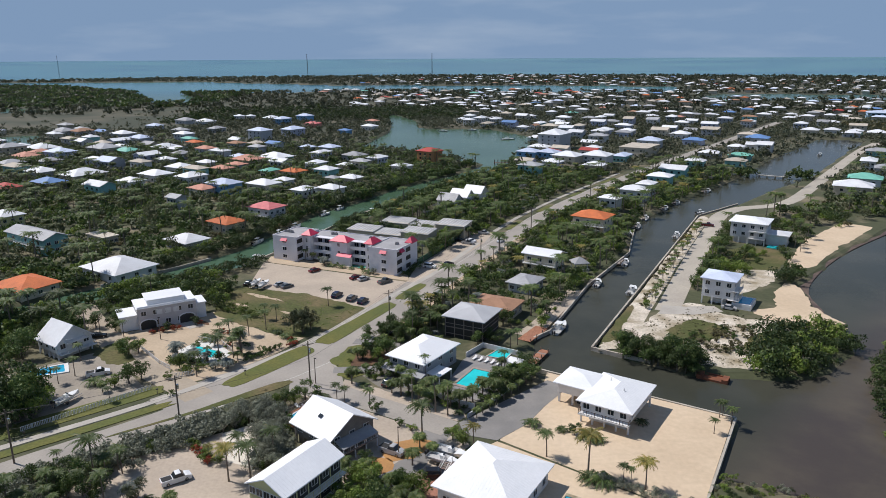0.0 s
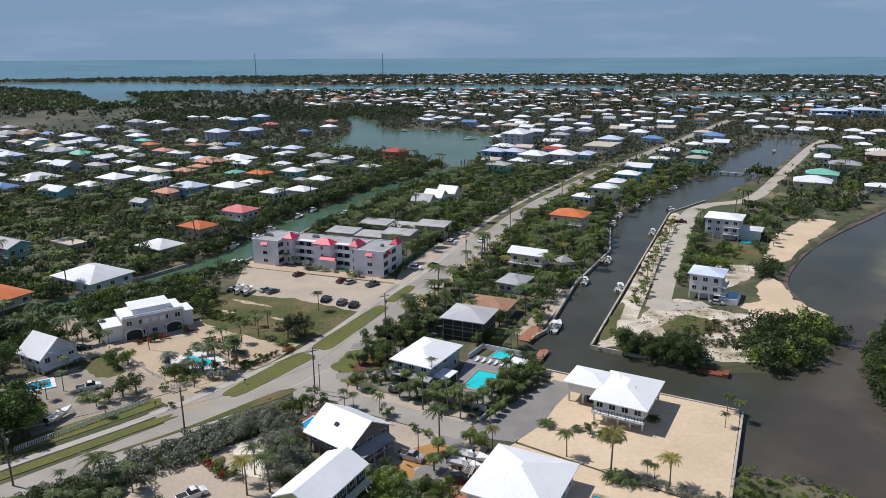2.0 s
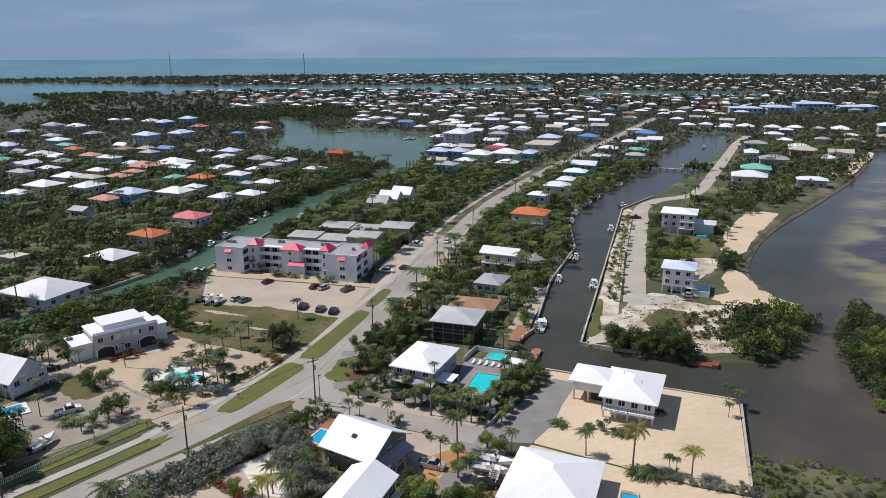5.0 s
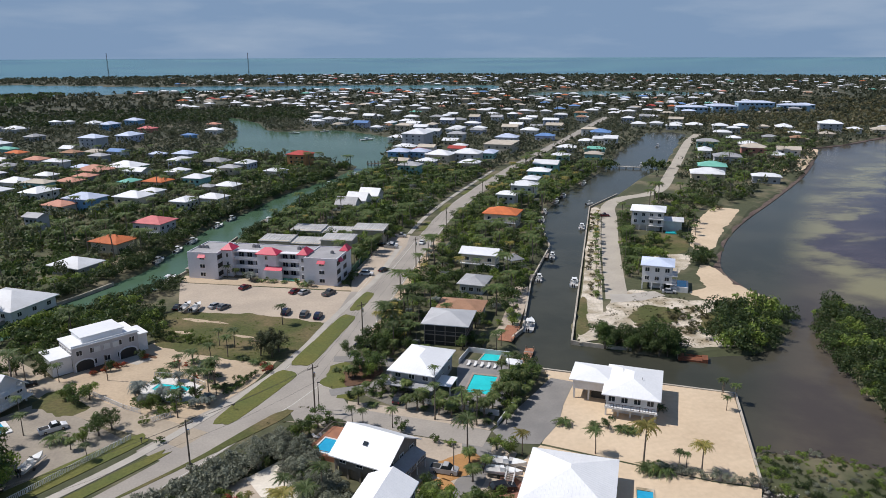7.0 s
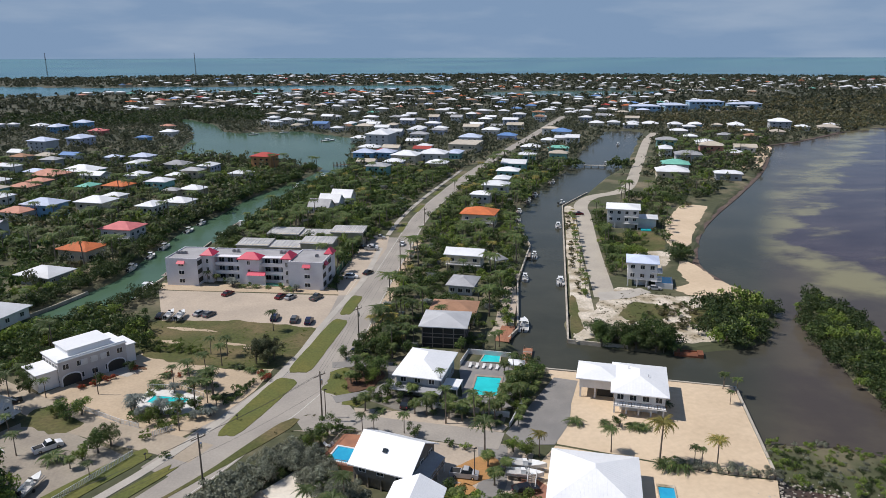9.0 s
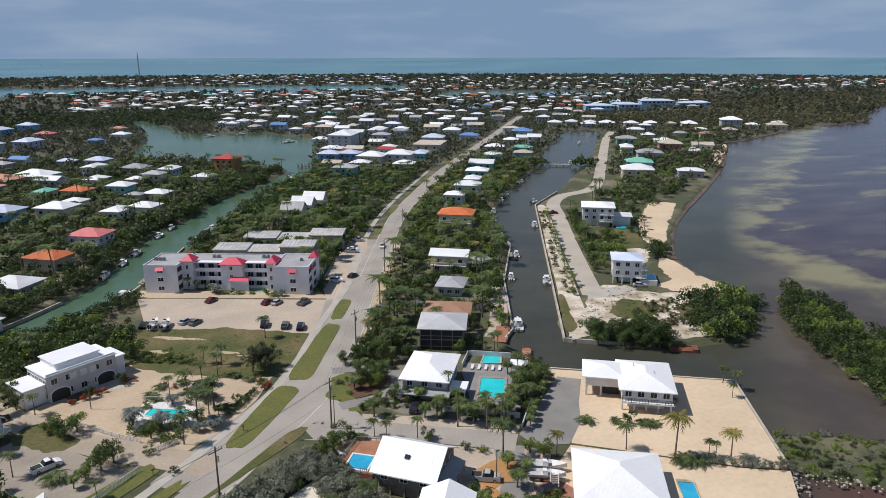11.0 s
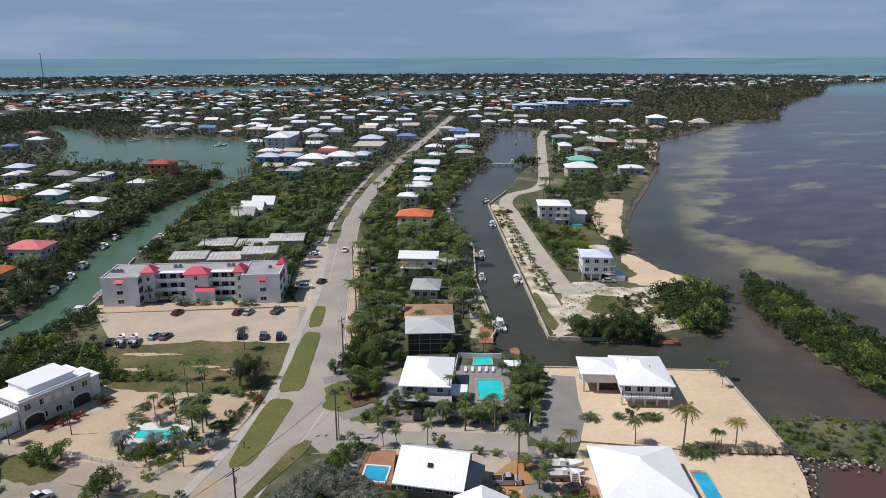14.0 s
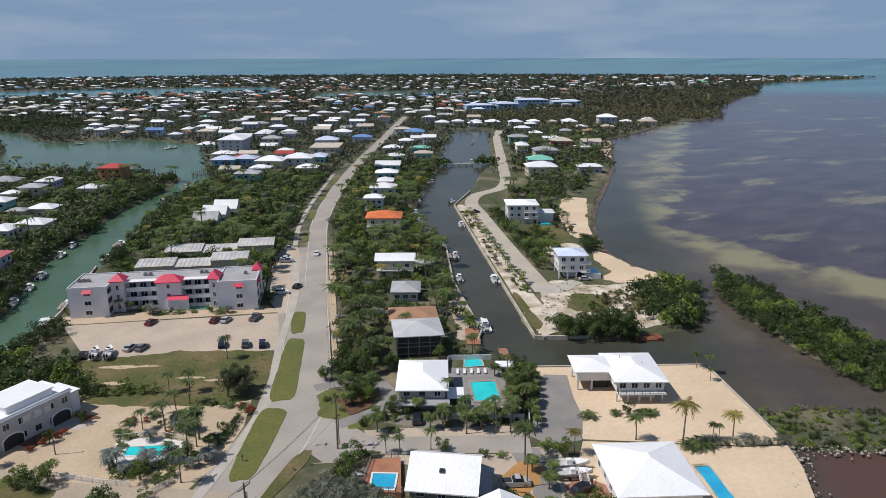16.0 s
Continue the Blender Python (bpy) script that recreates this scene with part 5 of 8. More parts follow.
for x0, x1, y0, y1, z in ((-3.4, 4.4, 1.6, 6.9, TOP - 0.2), (-16.4, -12.1, 2.1, 7.4, TOP + 0.6), (12.2, 15.9, 0.6, 6.9, TOP + 0.6), (24.6, 27.5, 9, 13.5, TOP + 0.4)):
    part("tower_roof", hip_roof(Shape(), x1 - x0, y1 - y0, 0, 1.9, 0.1), RED_ROOF, block, "crimson hip roof", pose((x0 + x1) / 2, (y0 + y1) / 2, z))
for x0, x1, z in ((-22.8, -20.3, TOP - 1.4), (20.4, 22.9, TOP - 1.4), (0.2, 6.2, 3.6)):
    part("awning", Shape().add([(x0, -1.45 if z > 5 else 2.0, z + 1.0), (x1, -1.45 if z > 5 else 2.0, z + 1.0), (x1 + 0.2, -2.5 if z > 5 else 0.4, z), (x0 - 0.2, -2.5 if z > 5 else 0.4, z), (x0, -1.45 if z > 5 else 2.0, z), (x1, -1.45 if z > 5 else 2.0, z)], [(0, 3, 2, 1), (0, 4, 3), (1, 2, 5), (3, 4, 5, 2)]), RED_ROOF, block, "crimson metal awning")
part("lobby", Shape().box(0.3, 6.1, 0.6, 2.0, -0.2, 3.6), STUCCO, block)
part("awning", Shape().add([(26.98, 0.5, TOP), (28.0, 0.3, TOP - 1.1), (28.0, 3.2, TOP - 1.1), (26.98, 3.0, TOP), (26.98, 0.5, TOP - 1.1), (26.98, 3.0, TOP - 1.1)], [(0, 1, 2, 3), (0, 4, 1), (3, 2, 5), (1, 4, 5, 2)]), RED_ROOF, block, "crimson metal awning")
for k in range(3):
    z = FH * k + 0.25
    # open galleries: slabs, parapets and dark doors behind
    for x0, x1 in ((-12.4, -3.05), (4.05, 12.55)):
        part("gallery_slab", Shape().box(x0, x1, 4.2, 6.6, z + FH - 0.5, z + FH - 0.3), STUCCO, block)
        part("gallery_parapet", Shape().box(x0, x1, 4.2, 4.35, z - 0.3, z + 0.75), STUCCO, block)
        for i in range(3):
            u = x0 + (x1 - x0) * (i + 0.5) / 3
            window(block, u, 6.48, z + 0.2, 1.8, 1.5, 0)
    for u in (-21.6, 21.7):
        window(block, u, -1.52, z + 0.75, 1.8, 1.2, 0)
    window(block, 0.5, 1.98, z + 0.8, 0.9, 1.2, 0)
    for u in (-14.2, 14.0):
        window(block, u, 2.48 if u < 0 else 0.98, z + 0.8, 0.7, 1.4, 0)
    # dark panels standing for the shade in recessed balconies at the wing corners
    for x0, x1, y0, y1 in ((-18.2, -15.9, -1.45, 2.0), (15.4, 17.6, -1.45, 1.0), (24.4, 27.08, -1.58, 2.0), (26.0, 27.08, 5.0, 8.5), (-27.08, -26.0, 1.0, 4.5), (-27.08, -26.0, 7.5, 11.0)):
        part("balcony_recess", Shape().box(x0, x1, y0 + 0.3, y1, z + 0.75, z + 2.3), SCREEN_AND_SHADE, block, "dark panel for the shade in a recessed balcony")
for i in range(8):
    u = (-25.5, -24.2, -22.9, -8, -6.5, 9, 10.4, 23)[i]
    v = (5, 5, 5, 11, 11, 11, 11, 6)[i]
    zz = TOP - 0.55 if abs(u) < 15 else TOP + 0.05
    c = thing("rooftop_condenser", block.matrix_basis @ pose(u, v, zz), "grey rooftop air-conditioning unit", "air conditioner", "rooftop units")
    part("casing", Shape().box(-0.5, 0.5, -0.5, 0.5, 0, 0.9), plain("grey_metal", (0.25, 0.25, 0.26), 0.5) if i == 0 else bpy.data.materials["grey_metal"], c)
    part("fan_guard", Shape().tube([(0, 0, 0.9), (0, 0, 0.98)], [0.4, 0.38], 10), SCREEN_AND_SHADE, c)
BLOCKS.append((-37.5, 258.5, -25.5, 28, 9))
MOTEL_ROOF = surface("pale_ribbed_roof", (0.50, 0.485, 0.47), (0.34, 0.33, 0.325), 0.25, 0.75, bump=0.1, speckle=0.2)
for cx, cy, w, l in ((-8, 302, 40, 9), (-22, 288, 38, 8)):
    lowb = thing("motel_building", pose(cx, cy, 0, 0, 0, -24), "long low cream building with grey ribbed roof sections", "building")
    for i in range(3):
        u = -w / 2 + w * (i + 0.5) / 3
        hh = (4.2, 3.6, 5.4)[i]
        part("wall", Shape().box(u - w / 6 + 0.02, u + w / 6 - 0.02, -l / 2, l / 2, -0.2, hh), WALL_TONES["cream"], lowb)
        part("roof", Shape().add([(u - w / 6 - 0.2, -l / 2 - 0.7, hh - 0.1), (u + w / 6 + 0.15, -l / 2 - 0.7, hh - 0.1), (u + w / 6 + 0.15, l / 2 + 0.5, hh + 0.5), (u - w / 6 - 0.2, l / 2 + 0.5, hh + 0.5)] + [(u - w / 6 - 0.2, -l / 2 - 0.7, hh - 0.3), (u + w / 6 + 0.15, -l / 2 - 0.7, hh - 0.3), (u + w / 6 + 0.15, l / 2 + 0.5, hh + 0.3), (u - w / 6 - 0.2, l / 2 + 0.5, hh + 0.3)], [(0, 1, 2, 3), (4, 7, 6, 5), (0, 4, 5, 1), (1, 5, 6, 2), (2, 6, 7, 3), (3, 7, 4, 0)]), MOTEL_ROOF, lowb)
        ribs = Shape()
        for q in np.arange(u - w / 6 + 0.4, u + w / 6, 1.5):
            ribs.add([(q - 0.12, -l / 2 - 0.7, hh - 0.1), (q + 0.12, -l / 2 - 0.7, hh - 0.1), (q + 0.12, l / 2 + 0.5, hh + 0.5), (q - 0.12, l / 2 + 0.5, hh + 0.5), (q, -l / 2 - 0.7, hh + 0.05), (q, l / 2 + 0.5, hh + 0.65)], [(0, 4, 5, 3), (1, 2, 5, 4), (0, 1, 4), (2, 3, 5)])
        part("seams", ribs, WHITE_TRIM, lowb)
        for q in (-w / 9, 0, w / 9):
            window(lowb, u + q, -l / 2 - 0.01, 1.1, 1.4, 1.2, 0)
    BLOCKS.append((cx, cy, -24, w / 2, l / 2 + 1))
for i, (cx, cy) in enumerate(((3, 358), (9.5, 366), (17, 373))):
    house(cx, cy, -33, 10.5, 7.5, "white cottage with steep white metal gable roof", "gable", ROOF_TONES["white"] if i else ROOF_TONES["grey"], WALL_TONES["white"], 0, 1, 3.4 + 0.6 * i, 3.2, 0.5, True, "sewn", 3, group="row of gabled cottages")

# the two tall houses on the point
tall = house(86.6, 210.3, -33.0, 9.4, 9.4, "tall white stilt house with pale blue hip roof near the beach", "hip", ROOF_TONES["lilac"], WALL_TONES["white"], 2.4, 2, 2.9, 1.5, 0.7, True, "sewn", 3, 0.5, 3)
part("pool_deck", Shape().box(4.7, 10.0, -5.0, 3.0, -0.2, 1.8), WALL_TONES["white"], tall)
part("pool_water", Shape().box(5.3, 9.4, -4.2, 2.3, 1.7, 1.83), POOL_BLUE, tall, "dark blue raised pool")
for k in (0, 1):
    part("balcony", Shape().box(3.0, 6.4, -5.2, 1.0, 2.3 + 2.9 * k, 2.42 + 2.9 * k), WHITE_TRIM, tall)
    rail(tall, [(4.8, -5.1), (6.3, -5.1), (6.3, 0.9)], 2.42 + 2.9 * k)
grand = house(127.0, 284.8, -33.0, 13.5, 12.5, "large white three-storey house with hipped white roofs and galleries", "hip", ROOF_TONES["white"], WALL_TONES["white"], 2.6, 2, 3.0, 1.5, 0.8, True, "sewn", 4, 0.8, 4)
part("wing", Shape().box(6.7, 14.5, -3.5, 4.5, -0.2, 4.4), WALL_TONES["white"], grand)
part("wing_roof", hip_roof(Shape(), 8.4, 8.4, 0, 1.0, 0.5), ROOF_TONES["white"], grand, "", pose(10.6, 0.5, 4.5))
part("pool_water", Shape().box(8.0, 12.5, -8.8, -5.0, -0.2, 0.35), POOL, grand, "turquoise pool")
for k in (0, 1):
    part("balcony", Shape().box(0.5, 6.8, -8.0, -6.2, 2.5 + 3.0 * k, 2.62 + 3.0 * k), WHITE_TRIM, grand)
    rail(grand, [(0.6, -7.9), (6.7, -7.9)], 2.62 + 3.0 * k)
    for u in (0.7, 3.7, 6.6):
        part("post", Shape().box(u - 0.12, u + 0.12, -7.95, -7.7, -0.2, 8.4), WHITE_TRIM, grand)

bridge = thing("footbridge", pose(207, 443.5, -0.9, 0, 0, -33), "low white concrete footbridge between mangroves across the canal", "bridge")
part("deck", Shape().box(-8, 8, -1.3, 1.3, 1.0, 1.3), WALK, bridge)
for u in (-7, -2.4, 2.4, 7):
    part("pier", Shape().box(u - 0.35, u + 0.35, -1.1, 1.1, -2.0, 1.0), CONCRETE, bridge)
rail(bridge, [(-8, -1.2), (8, -1.2)], 1.3, 0.9)

# gazebo of the canal strip
gz = thing("gazebo", pose(49, 246, 0, 0, 0, 10), "small gazebo with pointed pale grey roof", "gazebo")
part("roof", hip_roof(Shape(), 5, 5, 2.6, 1.9, 0.5), ROOF_TONES["grey"], gz)
for u in (-2.2, 2.2):
    for v in (-2.2, 2.2):
        part("post", Shape().box(u - 0.1, u + 0.1, v - 0.1, v + 0.1, -0.1, 2.6), WHITE_TRIM, gz)
BLOCKS.append((49, 246, 10, 3, 3))
# the school
SCHOOL_BLUE = surface("pale_blue_wall", (0.36, 0.52, 0.66), (0.31, 0.46, 0.6), 0.2, 0.8, bump=0.1, speckle=0.1)
for cx, cy, w, l, hh in ((516, 838, 38, 24, 8), (556, 826, 30, 20, 9), (575, 862, 34, 20, 7), (622, 850, 46, 24, 11), (664, 826, 36, 22, 8), (694, 842, 26, 18, 7)):
    sc = thing("school_building", pose(cx, cy, 0, 0, 0, -25), "large pale blue school building with flat and low pitched roofs", "school", "school")
    part("wall", Shape().box(-w / 2, w / 2, -l / 2, l / 2, -0.3, hh), SCHOOL_BLUE, sc)
    part("roof", hip_roof(Shape(), w, l, hh, 2.2, 1.0), ROOF_TONES["lilac"], sc)
    d = Shape()
    for u in np.arange(-w / 2 + 4, w / 2 - 2, 6):
        d.box(u, u + 3, -l / 2 - 0.1, -l / 2 + 0.1, hh - 3.4, hh - 1.4)
    tagged(part("glazing", d, GLASS, sc), kind="stuff")
    BLOCKS.append((cx, cy, -25, w / 2, l / 2))
# lattice masts by the sea
for cx, cy in ((-1560, 2960), (-500, 2690), (-40, 2620)):
    mast = thing("radio_mast", pose(cx, cy, -1), "slender dark lattice radio mast", "radio mast", "masts")
    s = Shape()
    for u, v in ((-1.6, -1), (1.6, -1), (0, 1.8)):
        s.tube([(u, v, 0), (u * 0.5, v * 0.5, 82)], [0.4, 0.28], 4)
    part("leg", s, WIRE, mast)
    s = Shape()
    for k in range(20):
        s.tube([(-1.4, -0.8, 4 * k), (1.4, -0.8, 4 * k + 4)], [0.15, 0.15], 3)
    part("bracing", s, WIRE, mast)

# ---- the neighbourhood's houses ----
mid_house(-138, 222, -33, 17.0, 13.6, 1, 'hip', 'orange', 'cream')
mid_house(-116, 242, -33, 20.7, 16.6, 1, 'hip', 'white', 'white')
mid_house(-143, 287, -33, 14.0, 7.0, 1, 'flat', 'tan', 'cream')
mid_house(-165, 278, -33, 29.2, 10.2, 2, 'gable', 'grey', 'teal')
mid_house(-199, 314, -33, 13.6, 10.9, 2, 'hip', 'white', 'yellow')
mid_house(-105, 280, -33, 14.5, 11.6, 1, 'hip', 'white', 'grey')
mid_house(-97, 308, -33, 14.0, 11.2, 1, 'hip', 'orange', 'cream')
mid_house(-84, 329, -33, 14.2, 11.4, 2, 'hip', 'pink', 'white')
mid_house(-136, 354, -33, 8.6, 6.9, 2, 'gable', 'grey', 'grey')
mid_house(-75, 374, -33, 11.5, 9.2, 2, 'hip', 'white', 'white')
mid_house(-63, 390, -33, 13.2, 10.5, 1, 'hip', 'white', 'white')
mid_house(-135, 391, -33, 13.3, 10.6, 1, 'hip', 'coral', 'white')
mid_house(-193, 392, -33, 16.8, 10.1, 2, 'gable', 'white', 'teal')
mid_house(-234, 415, -33, 16.7, 13.4, 1, 'hip', 'blue', 'cream')
mid_house(-249, 398, -33, 15.0, 12.0, 1, 'hip', 'red', 'cream')
mid_house(-186, 417, -33, 13.4, 10.8, 1, 'hip', 'white', 'white')
mid_house(-151, 420, -33, 15.1, 12.1, 2, 'hip', 'white', 'white')
mid_house(-181, 442, -33, 17.6, 14.1, 1, 'hip', 'white', 'white')
mid_house(-228, 444, -33, 22.8, 18.2, 1, 'hip', 'white', 'cream')
mid_house(-261, 456, -33, 17.4, 13.9, 1, 'hip', 'white', 'grey')
mid_house(-176, 471, -33, 16.0, 12.8, 1, 'hip', 'white', 'white')
mid_house(-230, 487, -33, 16.1, 12.9, 2, 'gable', 'lilac', 'grey')
mid_house(-165, 491, -33, 11.6, 9.3, 1, 'hip', 'white', 'white')
mid_house(-290, 536, -33, 19.4, 15.5, 2, 'hip', 'lilac', 'lilac')
mid_house(-327, 579, -33, 23.2, 18.6, 1, 'hip', 'white', 'grey')
mid_house(-313, 530, -33, 17.6, 14.1, 1, 'hip', 'coral', 'cream')
mid_house(-303, 494, -33, 14.8, 11.8, 1, 'hip', 'grey', 'cream')
mid_house(-268, 560, -33, 21.7, 17.3, 2, 'hip', 'grey', 'cream')
mid_house(-249, 558, -33, 17.5, 14.0, 1, 'hip', 'green', 'cream')
mid_house(-228, 581, -33, 17.9, 14.3, 1, 'hip', 'white', 'grey')
mid_house(-101, 393, -33, 15.6, 12.5, 2, 'hip', 'white', 'cream')
mid_house(-95, 417, -33, 10.2, 8.1, 1, 'hip', 'white', 'white')
mid_house(-96, 450, -33, 13.8, 11.1, 1, 'hip', 'orange', 'cream')
mid_house(-74, 443, -33, 12.9, 10.4, 2, 'hip', 'white', 'teal')
mid_house(-66, 475, -33, 10.2, 8.1, 1, 'hip', 'white', 'cream')
mid_house(-88, 486, -33, 12.7, 10.1, 1, 'hip', 'white', 'white')
mid_house(-140, 506, -33, 20.0, 16.0, 1, 'hip', 'coral', 'cream')
mid_house(-123, 517, -33, 21.9, 17.6, 1, 'hip', 'white', 'teal')
mid_house(-89, 555, -33, 14.3, 11.5, 2, 'hip', 'lilac', 'grey')
mid_house(-66, 524, -33, 15.8, 12.7, 1, 'hip', 'grey', 'grey')
mid_house(-10, 506, -33, 15.2, 12.1, 3, 'hip', 'red', 'orange')
mid_house(-28, 470, -33, 12.1, 9.6, 1, 'hip', 'white', 'white')
mid_house(-56, 424, -33, 12.4, 9.9, 1, 'hip', 'white', 'cream')
mid_house(-169, 657, -33, 18.1, 14.5, 3, 'hip', 'lilac', 'grey')
mid_house(-308, 686, -33, 19.1, 15.3, 1, 'hip', 'white', 'grey')
mid_house(-240, 659, -33, 15.6, 12.5, 2, 'hip', 'white', 'grey')
mid_house(92, 590, -33, 19.6, 23.5, 4, 'hip', 'white', 'grey')
mid_house(63, 523, -33, 15.4, 12.3, 2, 'hip', 'lilac', 'blue')
mid_house(77, 519, -33, 14.7, 11.7, 2, 'hip', 'lilac', 'blue')
mid_house(88, 501, -33, 18.7, 15.0, 2, 'hip', 'white', 'cream')
mid_house(109, 502, -33, 19.4, 15.5, 2, 'hip', 'white', 'white')
mid_house(152, 550, -33, 22.7, 31.8, 2, 'flat', 'tan', 'cream')
mid_house(83, 346, -33, 9.7, 7.8, 2, 'hip', 'white', 'white')
mid_house(101, 369, -33, 13.6, 10.9, 2, 'hip', 'white', 'white')
mid_house(112, 386, -33, 10.7, 8.6, 2, 'hip', 'white', 'white')
mid_house(127, 411, -33, 13.1, 10.5, 2, 'hip', 'white', 'teal')
mid_house(168, 471, -33, 12.2, 9.8, 2, 'hip', 'white', 'teal')
mid_house(36, 245, -33, 13.2, 7.9, 2, 'gable', 'white', 'cream')
mid_house(27, 223, -33, 10.6, 8.5, 1, 'hip', 'grey', 'grey')
mid_house(66, 306, -33, 15.1, 12.1, 2, 'hip', 'orange', 'cream')
mid_house(266, 603, -33, 18.1, 14.5, 2, 'hip', 'blue', 'white')
mid_house(232, 562, -33, 12.1, 9.7, 1, 'hip', 'white', 'white')
mid_house(219, 658, -33, 16.7, 13.4, 1, 'hip', 'white', 'white')
mid_house(171, 589, -33, 18.4, 14.7, 2, 'hip', 'lilac', 'white')
mid_house(241, 401, -33, 17.0, 13.6, 2, 'hip', 'green', 'white')
mid_house(221, 377, -33, 19.0, 15.2, 2, 'hip', 'white', 'cream')
mid_house(277, 435, -33, 17.9, 14.3, 2, 'hip', 'grey', 'grey')
mid_house(327, 472, -33, 18.1, 14.5, 2, 'hip', 'tan', 'pink')
mid_house(349, 507, -33, 14.5, 11.6, 1, 'hip', 'white', 'white')
mid_house(352, 685, -33, 14.8, 11.8, 1, 'hip', 'white', 'cream')
mid_house(373, 685, -33, 13.2, 10.6, 1, 'hip', 'white', 'white')
mid_house(389, 673, -33, 12.0, 9.6, 1, 'hip', 'white', 'teal')
mid_house(401, 659, -33, 16.1, 12.9, 1, 'hip', 'white', 'cream')
mid_house(421, 644, -33, 15.0, 12.0, 1, 'hip', 'white', 'white')
mid_house(441, 637, -33, 13.9, 11.1, 1, 'hip', 'white', 'blue')
mid_house(457, 624, -33, 10.3, 8.2, 1, 'hip', 'tan', 'white')
mid_house(475, 616, -33, 19.5, 15.6, 1, 'hip', 'white', 'white')
mid_house(504, 588, -33, 20.7, 16.6, 3, 'hip', 'white', 'grey')
mid_house(524, 578, -33, 12.4, 9.9, 1, 'hip', 'white', 'white')
mid_house(545, 566, -33, 18.7, 14.9, 1, 'hip', 'tan', 'cream')
mid_house(-347, 568, -33, 19.5, 14.8, 2, 'hip', 'grey', 'cream')
mid_house(-281, 503, -33, 14.0, 11.0, 1, 'hip', 'grey', 'grey')
mid_house(-199, 507, -33, 12.5, 9.5, 1, 'hip', 'white', 'grey')
mid_house(-276, 648, -33, 18.4, 14.0, 1, 'hip', 'lilac', 'grey')
mid_house(-308, 764, -33, 16.1, 12.3, 1, 'hip', 'lilac', 'grey')
mid_house(-185, 551, -33, 13.7, 10.4, 2, 'hip', 'coral', 'grey')
mid_house(-170, 583, -33, 12.7, 9.7, 2, 'hip', 'brown', 'grey')
mid_house(-150, 520, -33, 12.4, 9.4, 1, 'hip', 'lilac', 'grey')
mid_house(-147, 559, -33, 12.1, 9.2, 2, 'hip', 'grey', 'grey')
mid_house(-112, 453, -33, 10.7, 8.2, 1, 'hip', 'green', 'cream')
mid_house(-56, 477, -33, 12.0, 9.1, 2, 'hip', 'grey', 'cream')
mid_house(-110, 574, -33, 11.5, 8.7, 1, 'hip', 'lilac', 'grey')
mid_house(-183, 815, -33, 17.4, 13.2, 2, 'hip', 'lilac', 'blue')
mid_house(-165, 856, -33, 17.1, 13.0, 2, 'hip', 'lilac', 'blue')
mid_house(-147, 698, -33, 19.5, 14.8, 2, 'hip', 'lilac', 'lilac')
mid_house(-244, 858, -33, 10.5, 8.0, 2, 'hip', 'white', 'white')
mid_house(-230, 857, -33, 9.3, 7.1, 2, 'hip', 'white', 'white')
mid_house(-206, 858, -33, 16.1, 12.3, 1, 'hip', 'white', 'grey')
mid_house(-142, 779, -33, 15.5, 11.8, 1, 'hip', 'pink', 'pink')
mid_house(-270, 813, -33, 19.5, 14.9, 1, 'hip', 'white', 'grey')
mid_house(-298, 829, -33, 20.7, 15.7, 1, 'hip', 'grey', 'grey')
mid_house(-97, 703, -33, 11.6, 8.8, 1, 'hip', 'blue', 'blue')
mid_house(-77, 746, -33, 14.7, 11.2, 1, 'hip', 'white', 'white')
mid_house(-80, 807, -33, 12.7, 9.7, 1, 'hip', 'coral', 'cream')
mid_house(-380, 714, -33, 22, 16.7, 1, 'hip', 'grey', 'grey')
mid_house(-360, 712, -33, 18.7, 14.2, 1, 'hip', 'brown', 'grey')
mid_house(-124, 395, -33, 16.8, 12.8, 2, 'hip', 'lilac', 'blue')
mid_house(-146, 464, -33, 12.8, 9.7, 1, 'hip', 'coral', 'cream')
mid_house(-141, 480, -33, 11.8, 9.0, 1, 'hip', 'coral', 'grey')
mid_house(-67, 423, -33, 8.5, 6.4, 1, 'hip', 'grey', 'cream')
mid_house(-264, 717, -33, 15.0, 11.4, 1, 'hip', 'grey', 'grey')
mid_house(-232, 731, -33, 15.0, 11.4, 1, 'hip', 'grey', 'grey')

# ---- far houses and woods ----
frng = np.random.RandomState(8)


def in_sight(x, y):
    """The sector of land that lies before the flight."""
    a = np.degrees(np.arctan2(x + 40, y))
    return (a > -40) & (a < 72)


tones = ["white"] * 22 + ["grey"] * 5 + ["tan"] * 5 + ["orange", "coral", "red", "green", "blue", "lilac", "lilac", "brown"]
u_, v_ = np.array((math.cos(radians(-33)), math.sin(radians(-33)))), np.array((math.sin(radians(33)), math.cos(radians(33))))
singles = []
for i in range(-40, 70):
    for j in range(-10, 75):
        p = u_ * (26 * i + (6 if j % 3 else 0)) + v_ * (20 * j + 12 * (j // 2)) + np.array((0, 470)) + frng.uniform(-4.5, 4.5, 2)
        x, y = p
        r = math.hypot(x + 40, y)
        if not in_sight(x, y) or r < 430 or r > 2700 or frng.rand() < 0.46 + 0.14 * (r > 1100) + 0.2 * (r > 1600):
            continue
        if (x < -150 and 760 < y < 1500) or (x < 20 and 640 < y < 1050 and x > -330) or (x > 430 and 600 < y < 790) or (x > 720 and y < 1150):
            continue
        if x < -250 and 1100 < y < 2000:
            continue
        singles.append((x, y, r))
pts = np.array(singles)
